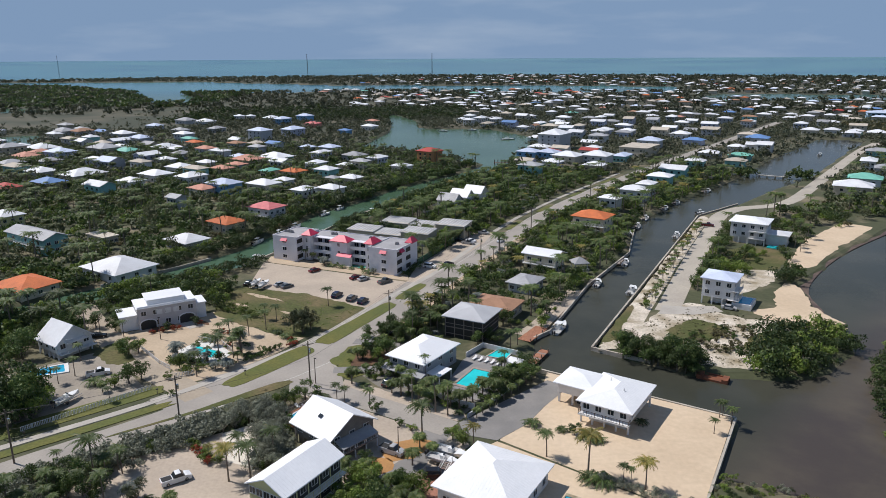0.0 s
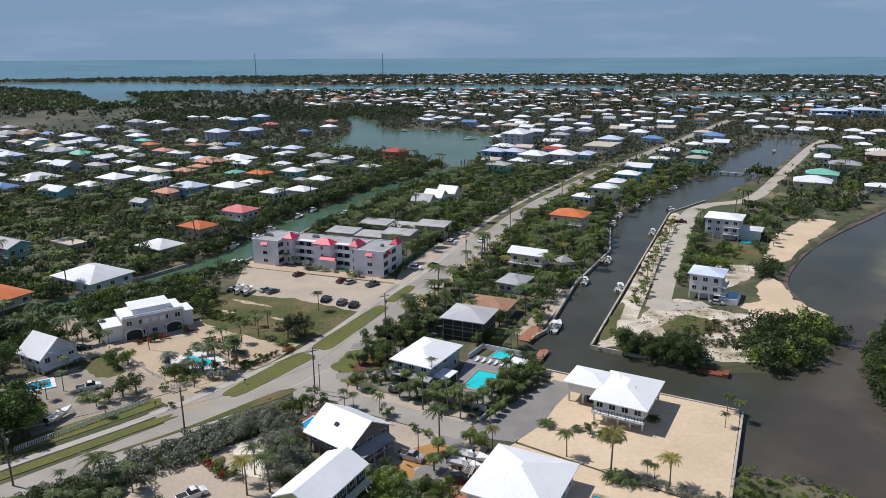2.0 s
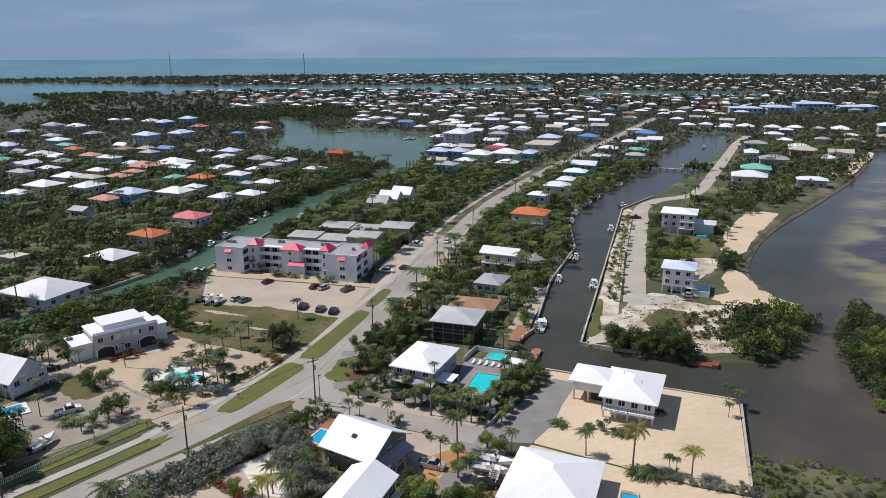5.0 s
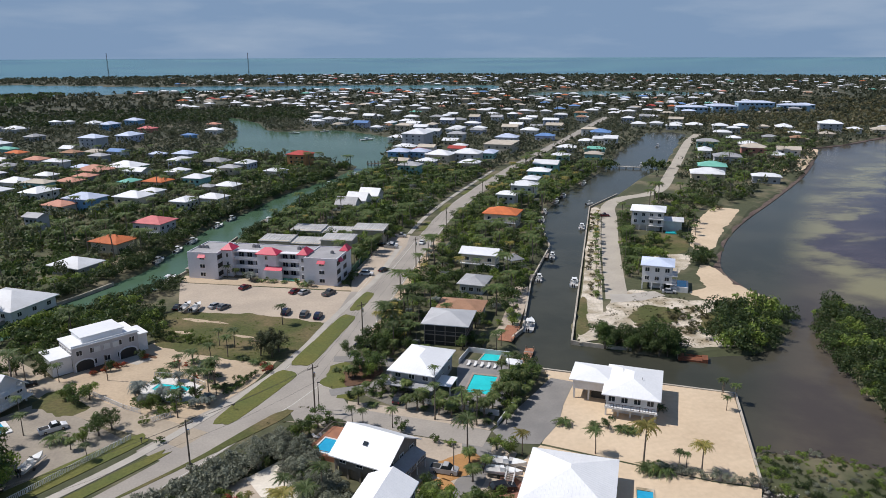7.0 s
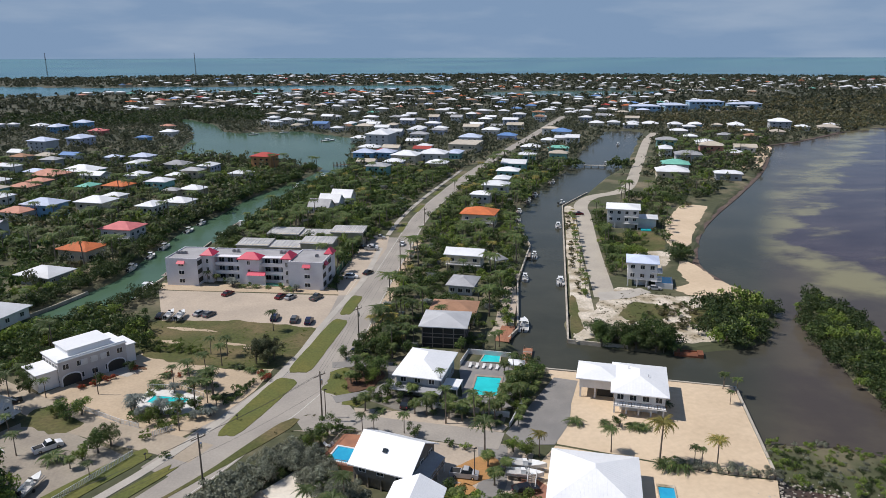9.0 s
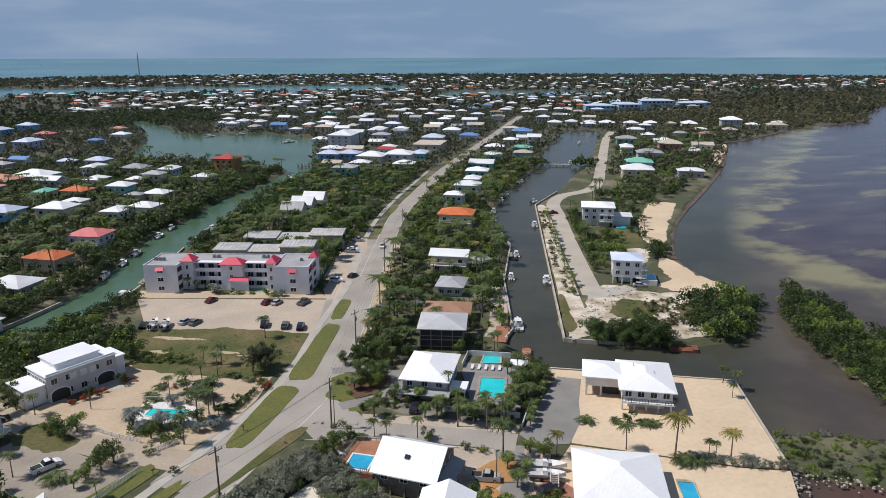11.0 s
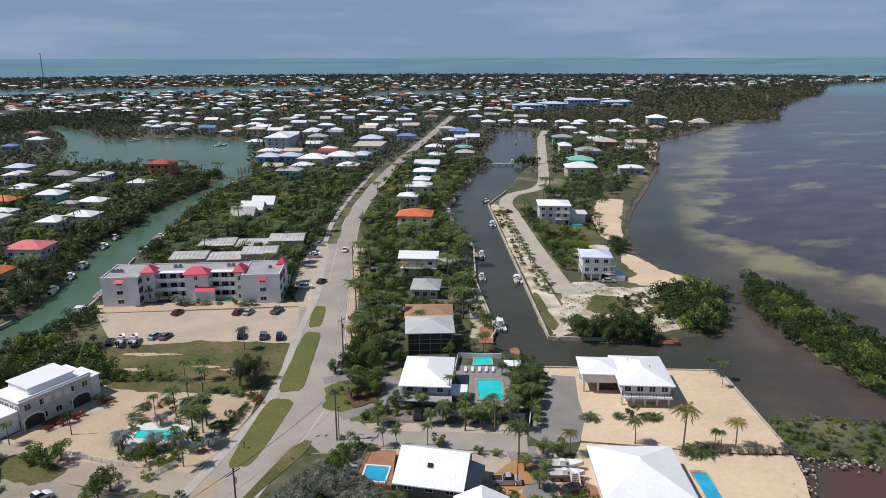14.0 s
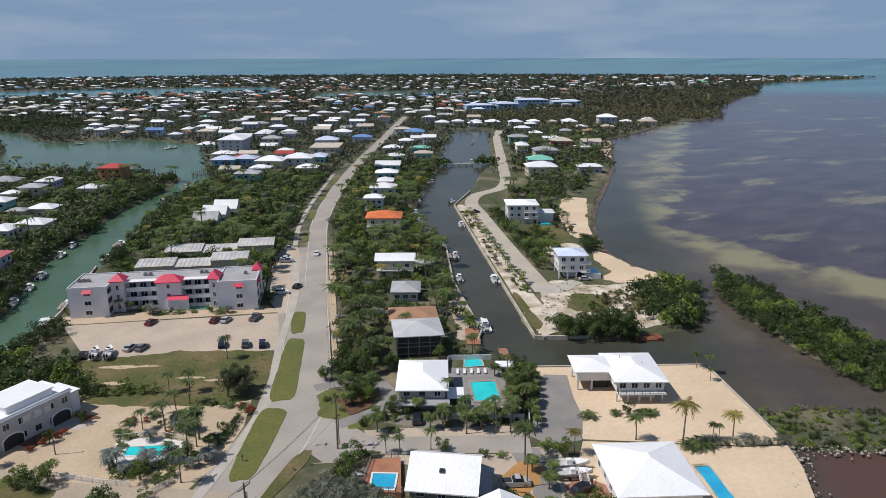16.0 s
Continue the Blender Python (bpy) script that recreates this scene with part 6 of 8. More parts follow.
ok = (land_height(pts[:, 0], pts[:, 1]) > -0.2) & (land_height(pts[:, 0] + 12, pts[:, 1]) > -0.2) & (land_height(pts[:, 0], pts[:, 1] - 12) > -0.2) & (near_line(pts[:, 0], pts[:, 1], ROAD) > 13) & (near_line(pts[:, 0], pts[:, 1], POINT_ROAD) > 14)
count = 0
far_shapes = {}
pts = pts[ok]
pts = pts[~blocked(pts, 10)]
for x, y, r in pts:
    tone, wall = tones[frng.randint(len(tones))], ("white", "cream", "grey", "cream", "lilac", "teal", "white")[frng.randint(7)]
    w, l = frng.uniform(11, 17), frng.uniform(8.5, 11.5)
    st = 1 if frng.rand() < 0.6 else 2
    if r < 900 and count < 150:
        count += 1
        mid_house(x, y, -33, w, l, st, "hip" if frng.rand() < 0.7 else "gable", tone, wall)
        continue
    BLOCKS.append((x, y, -33, w / 2, l / 2))
    c, s = math.cos(radians(-33)), math.sin(radians(-33))
    q = Shape()
    hip_roof(q, w, l, 3.0 * st + 0.2, 1.7, 0.5)
    far_shapes.setdefault(tone, Shape()).add([(x + c * a - s * b, y + s * a + c * b, z) for a, b, z in q.v], q.f)
    q = Shape().box(-w / 2 + 0.4, w / 2 - 0.4, -l / 2 + 0.4, l / 2 - 0.4, -0.3, 3.0 * st + 0.2)
    far_shapes.setdefault("wall", Shape()).add([(x + c * a - s * b, y + s * a + c * b, z) for a, b, z in q.v], q.f)
for tone, q in far_shapes.items():
    me = q.mesh("distant_houses", WALL_TONES["cream"] if tone == "wall" else ROOF_TONES[tone])
    tagged(new("distant_houses", me), "distant low houses of the town", "houses", "", "stuff")

# woods by distance
c = frng.uniform((-1500, 380), (2600, 2750), (190000, 2))
r = np.hypot(c[:, 0] + 40, c[:, 1])
ok = in_sight(c[:, 0], c[:, 1]) & (r < 2750) & ((c[:, 1] < 1000) | (np.arange(len(c)) % 5 < 3)) & (land_height(c[:, 0], c[:, 1]) > -0.3)
for line, w in LINES:
    ok &= near_line(c[:, 0], c[:, 1], line) > w + 2
openland = (c[:, 0] < -280) & (c[:, 1] > 760) & (c[:, 1] < 960)
ok &= ~(openland & (frng.rand(len(c)) < 0.93))
c, r = c[ok], r[ok]
mid = c[(r > 470) & (r < 1000)]
mid = mid[~blocked(mid, 1.8)]
far = c[r >= 1000]
far = far[~blocked(far, 0.5)]
clumps("mid_woods", mid[:12500], FAR_LEAF, 3, 3.9, 4.8, 20, 1.2, "scattered green trees between the houses")
clumps("far_woods", far[:10500], FAR_LEAF, 9, 7.0, 6.0, 15, 2.9, "distant low woods of the town and shore")
c = frng.uniform((-330, 620), (30, 1100), (9000, 2))
c = c[(land_height(c[:, 0], c[:, 1]) > -0.3) & in_sight(c[:, 0], c[:, 1]) & (c[:, 1] > 880 + 0.15 * c[:, 0]) & (c[:, 1] < 1060)]
dark = c[~blocked(c, 2)]
clumps("mangrove_woods", dark[:2200], MANGROVE_LEAF, 4, 4.8, 4.5, 24, 1.35, "dense dark mangrove wood by the lagoon")
c = frng.uniform((420, 560), (1300, 1000), (14000, 2))
c = c[(land_height(c[:, 0], c[:, 1]) > -0.3) & ((c[:, 0] > 700) | (c[:, 1] < 770))]
dark = c[~blocked(c, 3)]
clumps("mangrove_woods", dark[:3200], SCRUB_LEAF, 5, 4.8, 4.0, 22, 1.4, "dense grey-green mangrove wood along the bay")
c = frng.uniform((-1300, 1080), (-380, 1950), (9000, 2))
dark = c[(land_height(c[:, 0], c[:, 1]) > -0.3) & in_sight(c[:, 0], c[:, 1])]
clumps("mangrove_woods", dark[:2400], MANGROVE_LEAF, 6, 7.8, 4.5, 18, 3.0, "dark mangrove island in the harbour")

# ---- plants of the near plots ----
MIXED = ["broad"] * 7 + ["light"] * 6 + ["mangrove"] * 4 + ["shrub", "lime"] * 2 + ["coco"] * 4 + ["sabal"] * 3 + ["silver", "silver", "gold"]
right_edge = offset(ROAD, -6.0)
strip = [tuple(p) for p in right_edge if 185 < p[1] < 470] + [(200, 455), (169, 418), (127, 370), (97, 333), (82, 304), (70, 267), (46, 228), (27, 187)]
grove(strip, MIXED, 760, 1, 0.88, 1.8, 2.15, "canal strip trees")
grove([(36, 336), (62, 384), (112, 458), (46, 482), (14, 440), (-22, 368), (-36, 335), (10, 300)], MIXED + ["mangrove", "broad"] * 3, 760, 2, 0.88, 1.3, 2.2, "lagoon side trees")
west_bank = [np.array(p, float) for p in GREEN_WEST_BANK[16:]]
bank = spline(west_bank, 3.4)
for d in (-3.0, -6.5):
    for p in offset(bank, d):
        if land_height(p[0:1], p[1:2])[0] > -0.4 and not taken(p[0], p[1], 0.5) and frng.rand() < 0.85:
            plant("mangrove", float(p[0]), float(p[1]), 0.95, 0.0, "canal mangroves")
bank = spline([np.array(p, float) for p in GREEN_EAST_BANK[1:14]], 3.4)
for d in (-2.5, -6.0):
    for p in offset(bank, d):
        if land_height(p[0:1], p[1:2])[0] > -0.4 and not taken(p[0], p[1], 1.0) and not (-68 < p[0] < -46 and 250 < p[1] < 320) and frng.rand() < 0.85:
            plant("mangrove", float(p[0]), float(p[1]), 0.95, 0.0, "canal mangroves")
grove([(-92, 238), (-70, 228), (-68, 205), (-76, 203), (-98, 218)], ["mangrove", "broad", "light"], 40, 4, 1.0, 0.5, 2.2, "plot trees")
grove([(-150, 190), (-128, 195), (-96, 230), (-76, 225), (-92, 200), (-118, 205), (-118, 180), (-150, 160)], ["broad", "mangrove", "light", "coco"], 60, 5, 1.0, 0.5, 2.4, "plot trees")
grove([(-140, 130), (-104, 128), (-96, 138), (-110, 150), (-112, 165), (-140, 190)], ["broad", "broad", "light", "mangrove"], 45, 6, 1.1, 0.5, 2.4, "plot trees")
left_town = [(-330, 240), (-210, 165), (-138, 208), (-98, 253), (-76, 300), (-45, 372), (5, 460), (25, 492), (-40, 566), (-90, 600), (-330, 600)]
grove(left_town, ["broad", "broad", "mangrove", "light", "coco", "sabal", "pine", "scrub", "mangrove", "broad", "pine"], 3700, 7, 0.98, 0.8, 2.2, "town trees")
# the point: mangroves, scrub, palms along the road
grove([(45, 168), (57, 157), (62, 157.5), (65, 163), (57, 170), (47, 174)], ["mangrove", "mangrove", "broad"], 40, 8, 1.05, 0, 1.8, "point mangroves", -1.2)
grove([(72, 161), (80, 152.5), (88, 156), (97, 164), (106, 178), (108, 187), (101, 188), (92, 184), (83, 172)], ["mangrove", "mangrove", "broad", "light"], 54, 9, 1.1, 0, 1.8, "point mangroves", -1.2)
grove([(60, 178), (84, 192), (90, 172), (76, 166)], ["scrub", "scrub", "shrub"], 60, 10, 0.8, 0, 1.3, "scrub of the bare land")
grove([(96, 236), (110, 262), (122, 268), (124, 262), (106, 236), (100, 226)], ["broad", "mangrove", "light"], 22, 11, 0.85, 0.3, 2.0, "point trees")
grove([(128, 254), (134, 258), (150, 284), (186, 322), (196, 336), (176, 346), (140, 306), (134, 280)], ["mangrove", "scrub", "broad", "scrub", "coco"], 60, 61, 0.75, 0.5, 2.2, "beach scrub")
grove([(112, 226), (118, 236), (126, 242), (124, 230)], ["mangrove", "broad"], 9, 12, 1.0, 0.3, 2.0, "point trees")
grove([(136, 290), (152, 330), (190, 350), (235, 420), (300, 500), (350, 560), (440, 520), (380, 480), (300, 400), (220, 335), (170, 300)], ["mangrove", "broad", "scrub", "pine", "light", "coco"], 420, 13, 1.0, 0.6, 2.6, "point trees")
near_road = spline([(67, 201), (70.5, 208), (83.5, 235), (97.7, 263.7), (111.5, 290.6), (121.5, 310)], 2.6)
for p in offset(near_road, 5.6):
    plant(("coco", "gold", "sabal", "light", "coco")[frng.randint(5)], float(p[0] + frng.uniform(-1, 0.8)), float(p[1]), frng.uniform(0.42, 0.62), 0.0, "palms along the point road")
for p in offset(near_road, 8.0):
    if frng.rand() < 0.5:
        plant("scrub", float(p[0] + frng.uniform(-0.8, 0.8)), float(p[1]), 0.6, 0.0, "scrub along the sea wall")
for d in (-6.0, -8.6):
    for p in offset(near_road, d)[6:]:
        if not taken(p[0], p[1], 1.0) and frng.rand() < 0.75:
            plant(("broad", "mangrove", "light", "broad", "coco")[frng.randint(5)], float(p[0] + frng.uniform(-1, 1)), float(p[1] + frng.uniform(-1, 1)), frng.uniform(0.6, 0.95), 0.0, "trees along the point road")
grove([(132, 183), (127, 162), (120, 142), (112, 122), (105, 111), (98, 97), (82, 98), (84.5, 112), (89.5, 127), (99.5, 149), (112.5, 168.5)], ["mangrove", "mangrove", "mangrove", "broad", "light"], 230, 14, 0.8, 0, 1.4, "islet mangroves", -2.4)
grove(POINT, ["mangrove", "light", "scrub", "grey", "mangrove", "scrub", "light"], 330, 15, 0.3, 0, 0.8, "shore bushes", -1.3)
for x, y in ((101, 172), (104, 173.5), (106.5, 171), (108.5, 174)):
    plant("mangrove", x, y, 0.95, -0.6, "point mangroves")
for x, y in ((196, 448), (193, 451), (198, 452), (191, 447), (217, 437), (220, 436), (223, 440), (225, 434), (222, 430), (227, 438)):
    plant("mangrove", x, y, 1.4, -0.6, "canal mangroves")
grove([(-100, 129), (-89, 134), (-86, 141), (-95, 150), (-107, 146), (-112, 130)], ["broad", "broad", "mangrove", "light"], 32, 41, 1.45, 0, 2.2, "plot trees")
grove([(-112, 196), (-98, 201), (-93, 190), (-89, 181), (-96, 177), (-108, 190)], ["broad", "coco", "light", "coco", "broad"], 24, 42, 0.85, 0.3, 2.2, "plot trees")
grove([(-45, 300), (-32, 320), (10, 330), (30, 318), (18, 306), (6, 282), (-8, 256), (-14, 262), (0, 283), (-40, 296), (-54, 276), (-60, 282)], ["broad", "coco", "light", "sabal"], 150, 43, 0.9, 0.4, 2.2, "garden trees")
grove([(-92, 88), (-66, 104), (-62, 112), (-76, 106), (-98, 94)], ["coco", "bush", "shrub", "grey"], 34, 44, 0.8, 0, 1.6, "road side palms")
grove([(-138, 160), (-112, 158), (-108, 166), (-106, 182), (-114, 204), (-140, 204)], ["broad", "mangrove", "light", "broad", "coco"], 60, 45, 1.0, 0.3, 2.2, "plot trees")
# tall grey-green hedge along the road shoulder
hedge = spline([(-96, 96), (-80, 110.5), (-64, 123.5), (-50, 133.5), (-40, 140.6), (-36, 138), (-34.4, 131), (-32, 124), (-31.4, 118)], 1.6)
for d in (-4.2, -2.5, -0.8, 0.8):
    for p in offset(hedge, d):
        plant("grey" if frng.rand() < 0.85 else "shrub", float(p[0] + frng.uniform(-0.5, 0.5)), float(p[1] + frng.uniform(-0.5, 0.5)), 1.05, 0.0, "hedge shrubs")
for p in spline([(27.5, 112.8), (33, 109.6), (39, 106), (43, 103.5)], 1.5):
    plant("grey", float(p[0]), float(p[1]), 0.6, 0.0, "sand yard hedge")

c = frng.uniform((40, 155), (112, 232), (1500, 2))
c = c[inside(c[:, 0], c[:, 1], [(42, 174), (75, 210), (85, 200), (104, 188), (96, 168), (80, 160), (62, 165)]) & (near_line(c[:, 0], c[:, 1], POINT_ROAD) > 4.5)]
clumps("dry_tufts", c[:420], SCRUB_LEAF, 12, 0.55, 0.45, 14, 0.2, "dry grass tufts strewn over bare limestone")
c = frng.uniform((-72, 182), (-24, 226), (2600, 2))
c = c[inside(c[:, 0], c[:, 1], [(-66, 224), (-26, 205), (-37, 185), (-50, 188), (-69, 204)])]
clumps("weed_tufts", c[:420], LIGHT_LEAF, 13, 0.55, 0.3, 14, 0.16, "weeds and grass tufts on the empty plot")
c = np.concatenate([np.array(offset(ROAD, d)) + frng.uniform(-1.2, 1.2, (len(ROAD), 2)) for d in (-5.6, -6.2, -7)])
clumps("road_weeds", c[c[:, 1] < 330], SCRUB_LEAF, 14, 0.6, 0.4, 14, 0.2, "dry weeds along the road shoulder")

# flowering hedge of the sand yard
for p in spline([(-50, 126), (-47.5, 122.5), (-44.5, 119)], 1.1):
    plant("lime" if frng.rand() < 0.6 else "flower", float(p[0] + frng.uniform(-0.6, 0.6)), float(p[1] + frng.uniform(-0.5, 0.5)), 1.15, 0.0, "yellow hedge")
stair = thing("outside_stair", pose(0.6, 117.2, 0, 0, 0, -31), "pale timber outside stair at the side of a white house", "stair")
for i in range(10):
    part("step", Shape().box(-0.7, 0.7, -3.2 + 0.34 * i, -2.84 + 0.34 * i, 0.18 * i, 0.18 * i + 0.08), DECK_WOOD, stair)
for u in (-0.75, 0.75):
    part("stringer", Shape().add([(u - 0.05, -3.3, -0.1), (u + 0.05, -3.3, -0.1), (u + 0.05, 0.4, 1.75), (u - 0.05, 0.4, 1.75), (u - 0.05, -3.3, 0.2), (u + 0.05, -3.3, 0.2), (u + 0.05, 0.4, 2.05), (u - 0.05, 0.4, 2.05)], [(0, 3, 2, 1), (4, 5, 6, 7), (0, 1, 5, 4), (1, 2, 6, 5), (2, 3, 7, 6), (3, 0, 4, 7)]), WHITE_TRIM, stair)
    part("handrail", Shape().tube([(u, -3.2, 1.0), (u, 0.3, 2.85)], [0.05, 0.05], 5), WHITE_TRIM, stair)
    for v in (-3.1, -1.4, 0.2):
        part("baluster", Shape().box(u - 0.04, u + 0.04, v - 0.04, v + 0.04, 0.1 + (v + 3.2) * 0.5, 1.05 + (v + 3.2) * 0.53), WHITE_TRIM, stair)

grove([(-84, 104), (-70, 114), (-60, 121), (-58, 116), (-66, 106), (-78, 98)], ["coco", "shrub", "grey", "broad", "sabal", "grey"], 46, 71, 0.85, 0.3, 1.7, "road side palms")
for x, y, k, size in ((-35.7, 114.1, "coco", 1.05), (-39.6, 113.6, "gold", 0.95), (-62, 108, "broad", 0.9), (-59, 106.5, "coco", 0.9), (-53.5, 106.5, "pine", 0.75), (-50.5, 105.6, "bush", 1.1), (-47.5, 106, "sabal", 0.8)):
    plant(k, x, y, size, 0.0, "sand yard palms")

# ---- the pool plot ----
def pool(name, pts, z, material, label, rim=0.5, rim_material=None):
    """A pool: a raised coping ring and the water a little below it. Outline of four corners."""
    p = [np.array(q, float) for q in pts]
    c = sum(p) / len(p)
    out = [q + (q - c) / np.linalg.norm(q - c) * rim * 1.4 for q in p]
    ob = thing(name, Matrix.Identity(4), label, "pool")
    s = Shape()
    n = len(p)
    s.add([(*q, z) for q in p] + [(*q, z) for q in out] + [(*q, -0.2) for q in out] + [(*q, z - 0.3) for q in p],
          [f for i in range(n) for f in ((i, (i + 1) % n, n + (i + 1) % n, n + i)[::-1], (n + i, n + (i + 1) % n, 2 * n + (i + 1) % n, 2 * n + i)[::-1], (i, 3 * n + i, 3 * n + (i + 1) % n, (i + 1) % n)[::-1])])
    part("coping", s, rim_material or CONCRETE, ob)
    part("pool_water", Shape().slab([tuple(q) for q in p], -0.2, z - 0.12), material, ob)
    return ob


patch_of("pool_deck", [(0.5, 153), (-1.5, 149.5), (8.5, 143.6), (18.2, 158), (16, 165), (7.5, 170.5), (4.5, 166)], 0.16, GREY_DECK, "grey painted pool deck", "pool deck")
pool("swimming_pool", [(7.2, 160.8), (12.2, 158.0), (7.4, 149.6), (2.6, 152.6)], 0.32, POOL, "turquoise rectangular swimming pool with raised tan rim", 0.75, surface("tan_coping", (0.33, 0.27, 0.23), (0.27, 0.22, 0.19), 0.6, 0.8, bump=0.1, speckle=0.15))
pool("plunge_pool", [(11.0, 168.5), (13.8, 172.2), (17.2, 170.0), (15.4, 166.6)], 0.25, POOL, "small turquoise pool behind a white wall", 0.3)
pav = thing("pool_pavilion", pose(17.3, 160.6, 0.1, 0, 0, -33), "small pavilion with white metal roof by the pool", "pavilion")
part("roof", hip_roof(Shape(), 3.4, 2.6, 2.4, 0.6, 0.4), WHITE_METAL, pav)
for u in (-1.6, 1.6):
    for v in (-1.2, 1.2):
        part("post", Shape().box(u - 0.08, u + 0.08, v - 0.08, v + 0.08, 0, 2.4), WHITE_TRIM, pav)


def lounger(x, y, yaw):
    ob = thing("sun_lounger", pose(x, y, 0.16, 0, 0, yaw), "white sun lounger on the pool deck", "sun lounger", "loungers")
    part("bed", Shape().box(-0.33, 0.33, -0.9, 0.45, 0.28, 0.38), WHITE_TRIM, ob)
    part("backrest", Shape().add([(-0.33, 0.45, 0.28), (0.33, 0.45, 0.28), (0.33, 1.0, 0.75), (-0.33, 1.0, 0.75), (-0.33, 0.45, 0.38), (0.33, 0.45, 0.38), (0.33, 0.95, 0.82), (-0.33, 0.95, 0.82)], [(0, 3, 2, 1), (4, 5, 6, 7), (0, 1, 5, 4), (1, 2, 6, 5), (2, 3, 7, 6), (3, 0, 4, 7)]), WHITE_TRIM, ob)
    for u in (-0.28, 0.28):
        for v in (-0.8, 0.4):
            part("leg", Shape().box(u - 0.04, u + 0.04, v - 0.04, v + 0.04, 0, 0.28), WHITE_TRIM, ob)


for i in range(5):
    lounger(7.6 + 1.45 * i, 166.6 - 0.85 * i, -33)
for x, y in ((-32.3, 141.2), (-30.8, 140.9), (-29.4, 140.3)):
    lounger(x, y, 50)

# garden, drive and street wall of the pool plot
patch_of("lawn", [(-29, 166), (-24.5, 176), (-21, 175), (-22.5, 164), (-26.5, 162.5)], 0.09, GRASS, "dry lawn corner at the junction", "lawn")
patch_of("lawn", [(-26.5, 159), (-22.5, 160.5), (-20, 158), (-23.5, 155.5)], 0.09, GRASS, "small lawn by the street", "lawn")
patch_of("garden_bed", [(-23.3, 163.2), (-22.3, 171.5), (-17.3, 173.6), (-13.5, 171.5), (-14.6, 167.5), (-18.5, 163.6)], 0.14, MULCH, "brown mulch planting bed edged in stone", "garden bed")
DRIVE = spline([(-24.5, 179), (-18, 177.6), (-11.2, 174.5), (-11.5, 167), (-17, 161.6), (-27.5, 160.6)], 2.0)
ribbon("driveway", DRIVE, 3.4, -0.2, 0.1, DARK_ASPHALT, "dark asphalt horseshoe drive", "driveway")
# grey gravel whose colour is darkened for the shade under the palms
patch_of("garden_ground", [(-20, 157.5), (-13.5, 163), (0, 152.5), (7.6, 143.4), (4.5, 138.6), (-14, 149.5)], 0.055, surface("grey_yard_palm_shade", (0.22, 0.2, 0.17), (0.15, 0.135, 0.11), 0.3, 0.95, bump=0.3, speckle=0.3), "grey gravel yard with the shade of palms in its colour", "yard")
street_wall = ribbon("garden_wall", [np.array(p, float) for p in ((-10.5, 152), (-3, 146.8), (4.5, 141.6), (6.5, 140.4))], 0.25, -0.2, 1.3, WALL_TONES["white"], "low white garden wall along the yard", "wall")
ribbon("garden_wall", [np.array(p, float) for p in ((4.8, 136.6), (12, 145.5), (21, 158.2))], 0.22, -0.2, 0.9, WALL_TONES["grey"], "low grey boundary wall beside the lane end", "wall")
ribbon("garden_wall", [np.array(p, float) for p in ((5.5, 168), (10.2, 174.5), (19.5, 168.6))], 0.2, -0.2, 1.4, WALL_TONES["white"], "white wall behind the pool deck", "wall")
BLOCKS.append((7, 156, -33, 9, 9))
BLOCKS.append((-62.8, 171.6, -33, 4.5, 4.0))
for x, y, k in ((-22, 153.3, "sabal"), (-19, 151.6, "bush"), (-12.2, 148.4, "sabal"), (-10, 147.0, "sabal"), (-8.3, 148.5, "sabal"), (-5.9, 144.2, "sabal"), (-4.3, 147.5, "sabal"), (-2.2, 145.2, "sabal"), (-3.6, 142.3, "sabal"), (-0.4, 143.5, "sabal"), (1.3, 141.7, "sabal"), (0.2, 145.6, "sabal"), (3.2, 140.6, "sabal"), (4.8, 142.3, "sabal"), (6.2, 143.9, "sabal"), (8.6, 146.7, "sabal"), (11.6, 151.5, "sabal"), (12.6, 153.4, "sabal"), (3.0, 138.2, "bush"), (-7.2, 142.4, "tall"), (-2.0, 139.2, "tall"), (0.6, 137.8, "tall"), (14.4, 155.6, "tall"), (-4.6, 153.4, "tall"), (-10.7, 155.5, "sabal"), (14.0, 160.2, "sabal")):
    plant(k, x, y, 1.0 if k != "bush" else 0.9, 0.0, "pool plot palms")
for x, y, k, s in ((-21, 167, "broad", 0.8), (-18.4, 169.8, "broad", 0.95), (-16, 171.4, "sabal", 1.0), (-20.2, 171.2, "coco", 0.8), (-17, 166.5, "light", 0.75), (-14.8, 169, "broad", 0.85), (-24.6, 172, "bush", 0.8), (-13, 178.6, "broad", 0.9), (-9.2, 178.2, "sabal", 1.0), (-16.6, 181.8, "broad", 0.9), (-5, 176.6, "broad", 0.8), (-1.5, 174.2, "sabal", 1.0), (-12.5, 182, "light", 0.9), (-20.5, 181.4, "broad", 0.8), (-9.6, 184.6, "broad", 0.95), (-5.6, 180.9, "coco", 0.8), (-15.6, 158.6, "broad", 0.7), (-17.8, 157.6, "shrub", 1.0), (-14, 160.5, "light", 0.6), (-21.4, 159.2, "bush", 0.9), (-19.4, 158.8, "sabal", 0.7), (-13.2, 156.6, "broad", 0.55), (-23.2, 157, "shrub", 0.9), (9.4, 149.4, "light", 0.7), (11, 147.4, "broad", 0.8), (13.4, 150.4, "mangrove", 0.8), (15.4, 153, "broad", 0.8), (17, 155.6, "light", 0.8), (8.4, 142.6, "light", 0.7), (18.6, 163.6, "mangrove", 0.7), (17.4, 157.8, "broad", 0.7), (20.4, 160, "mangrove", 0.8)):
    plant(k, x, y, s, 0.0, "pool plot garden")
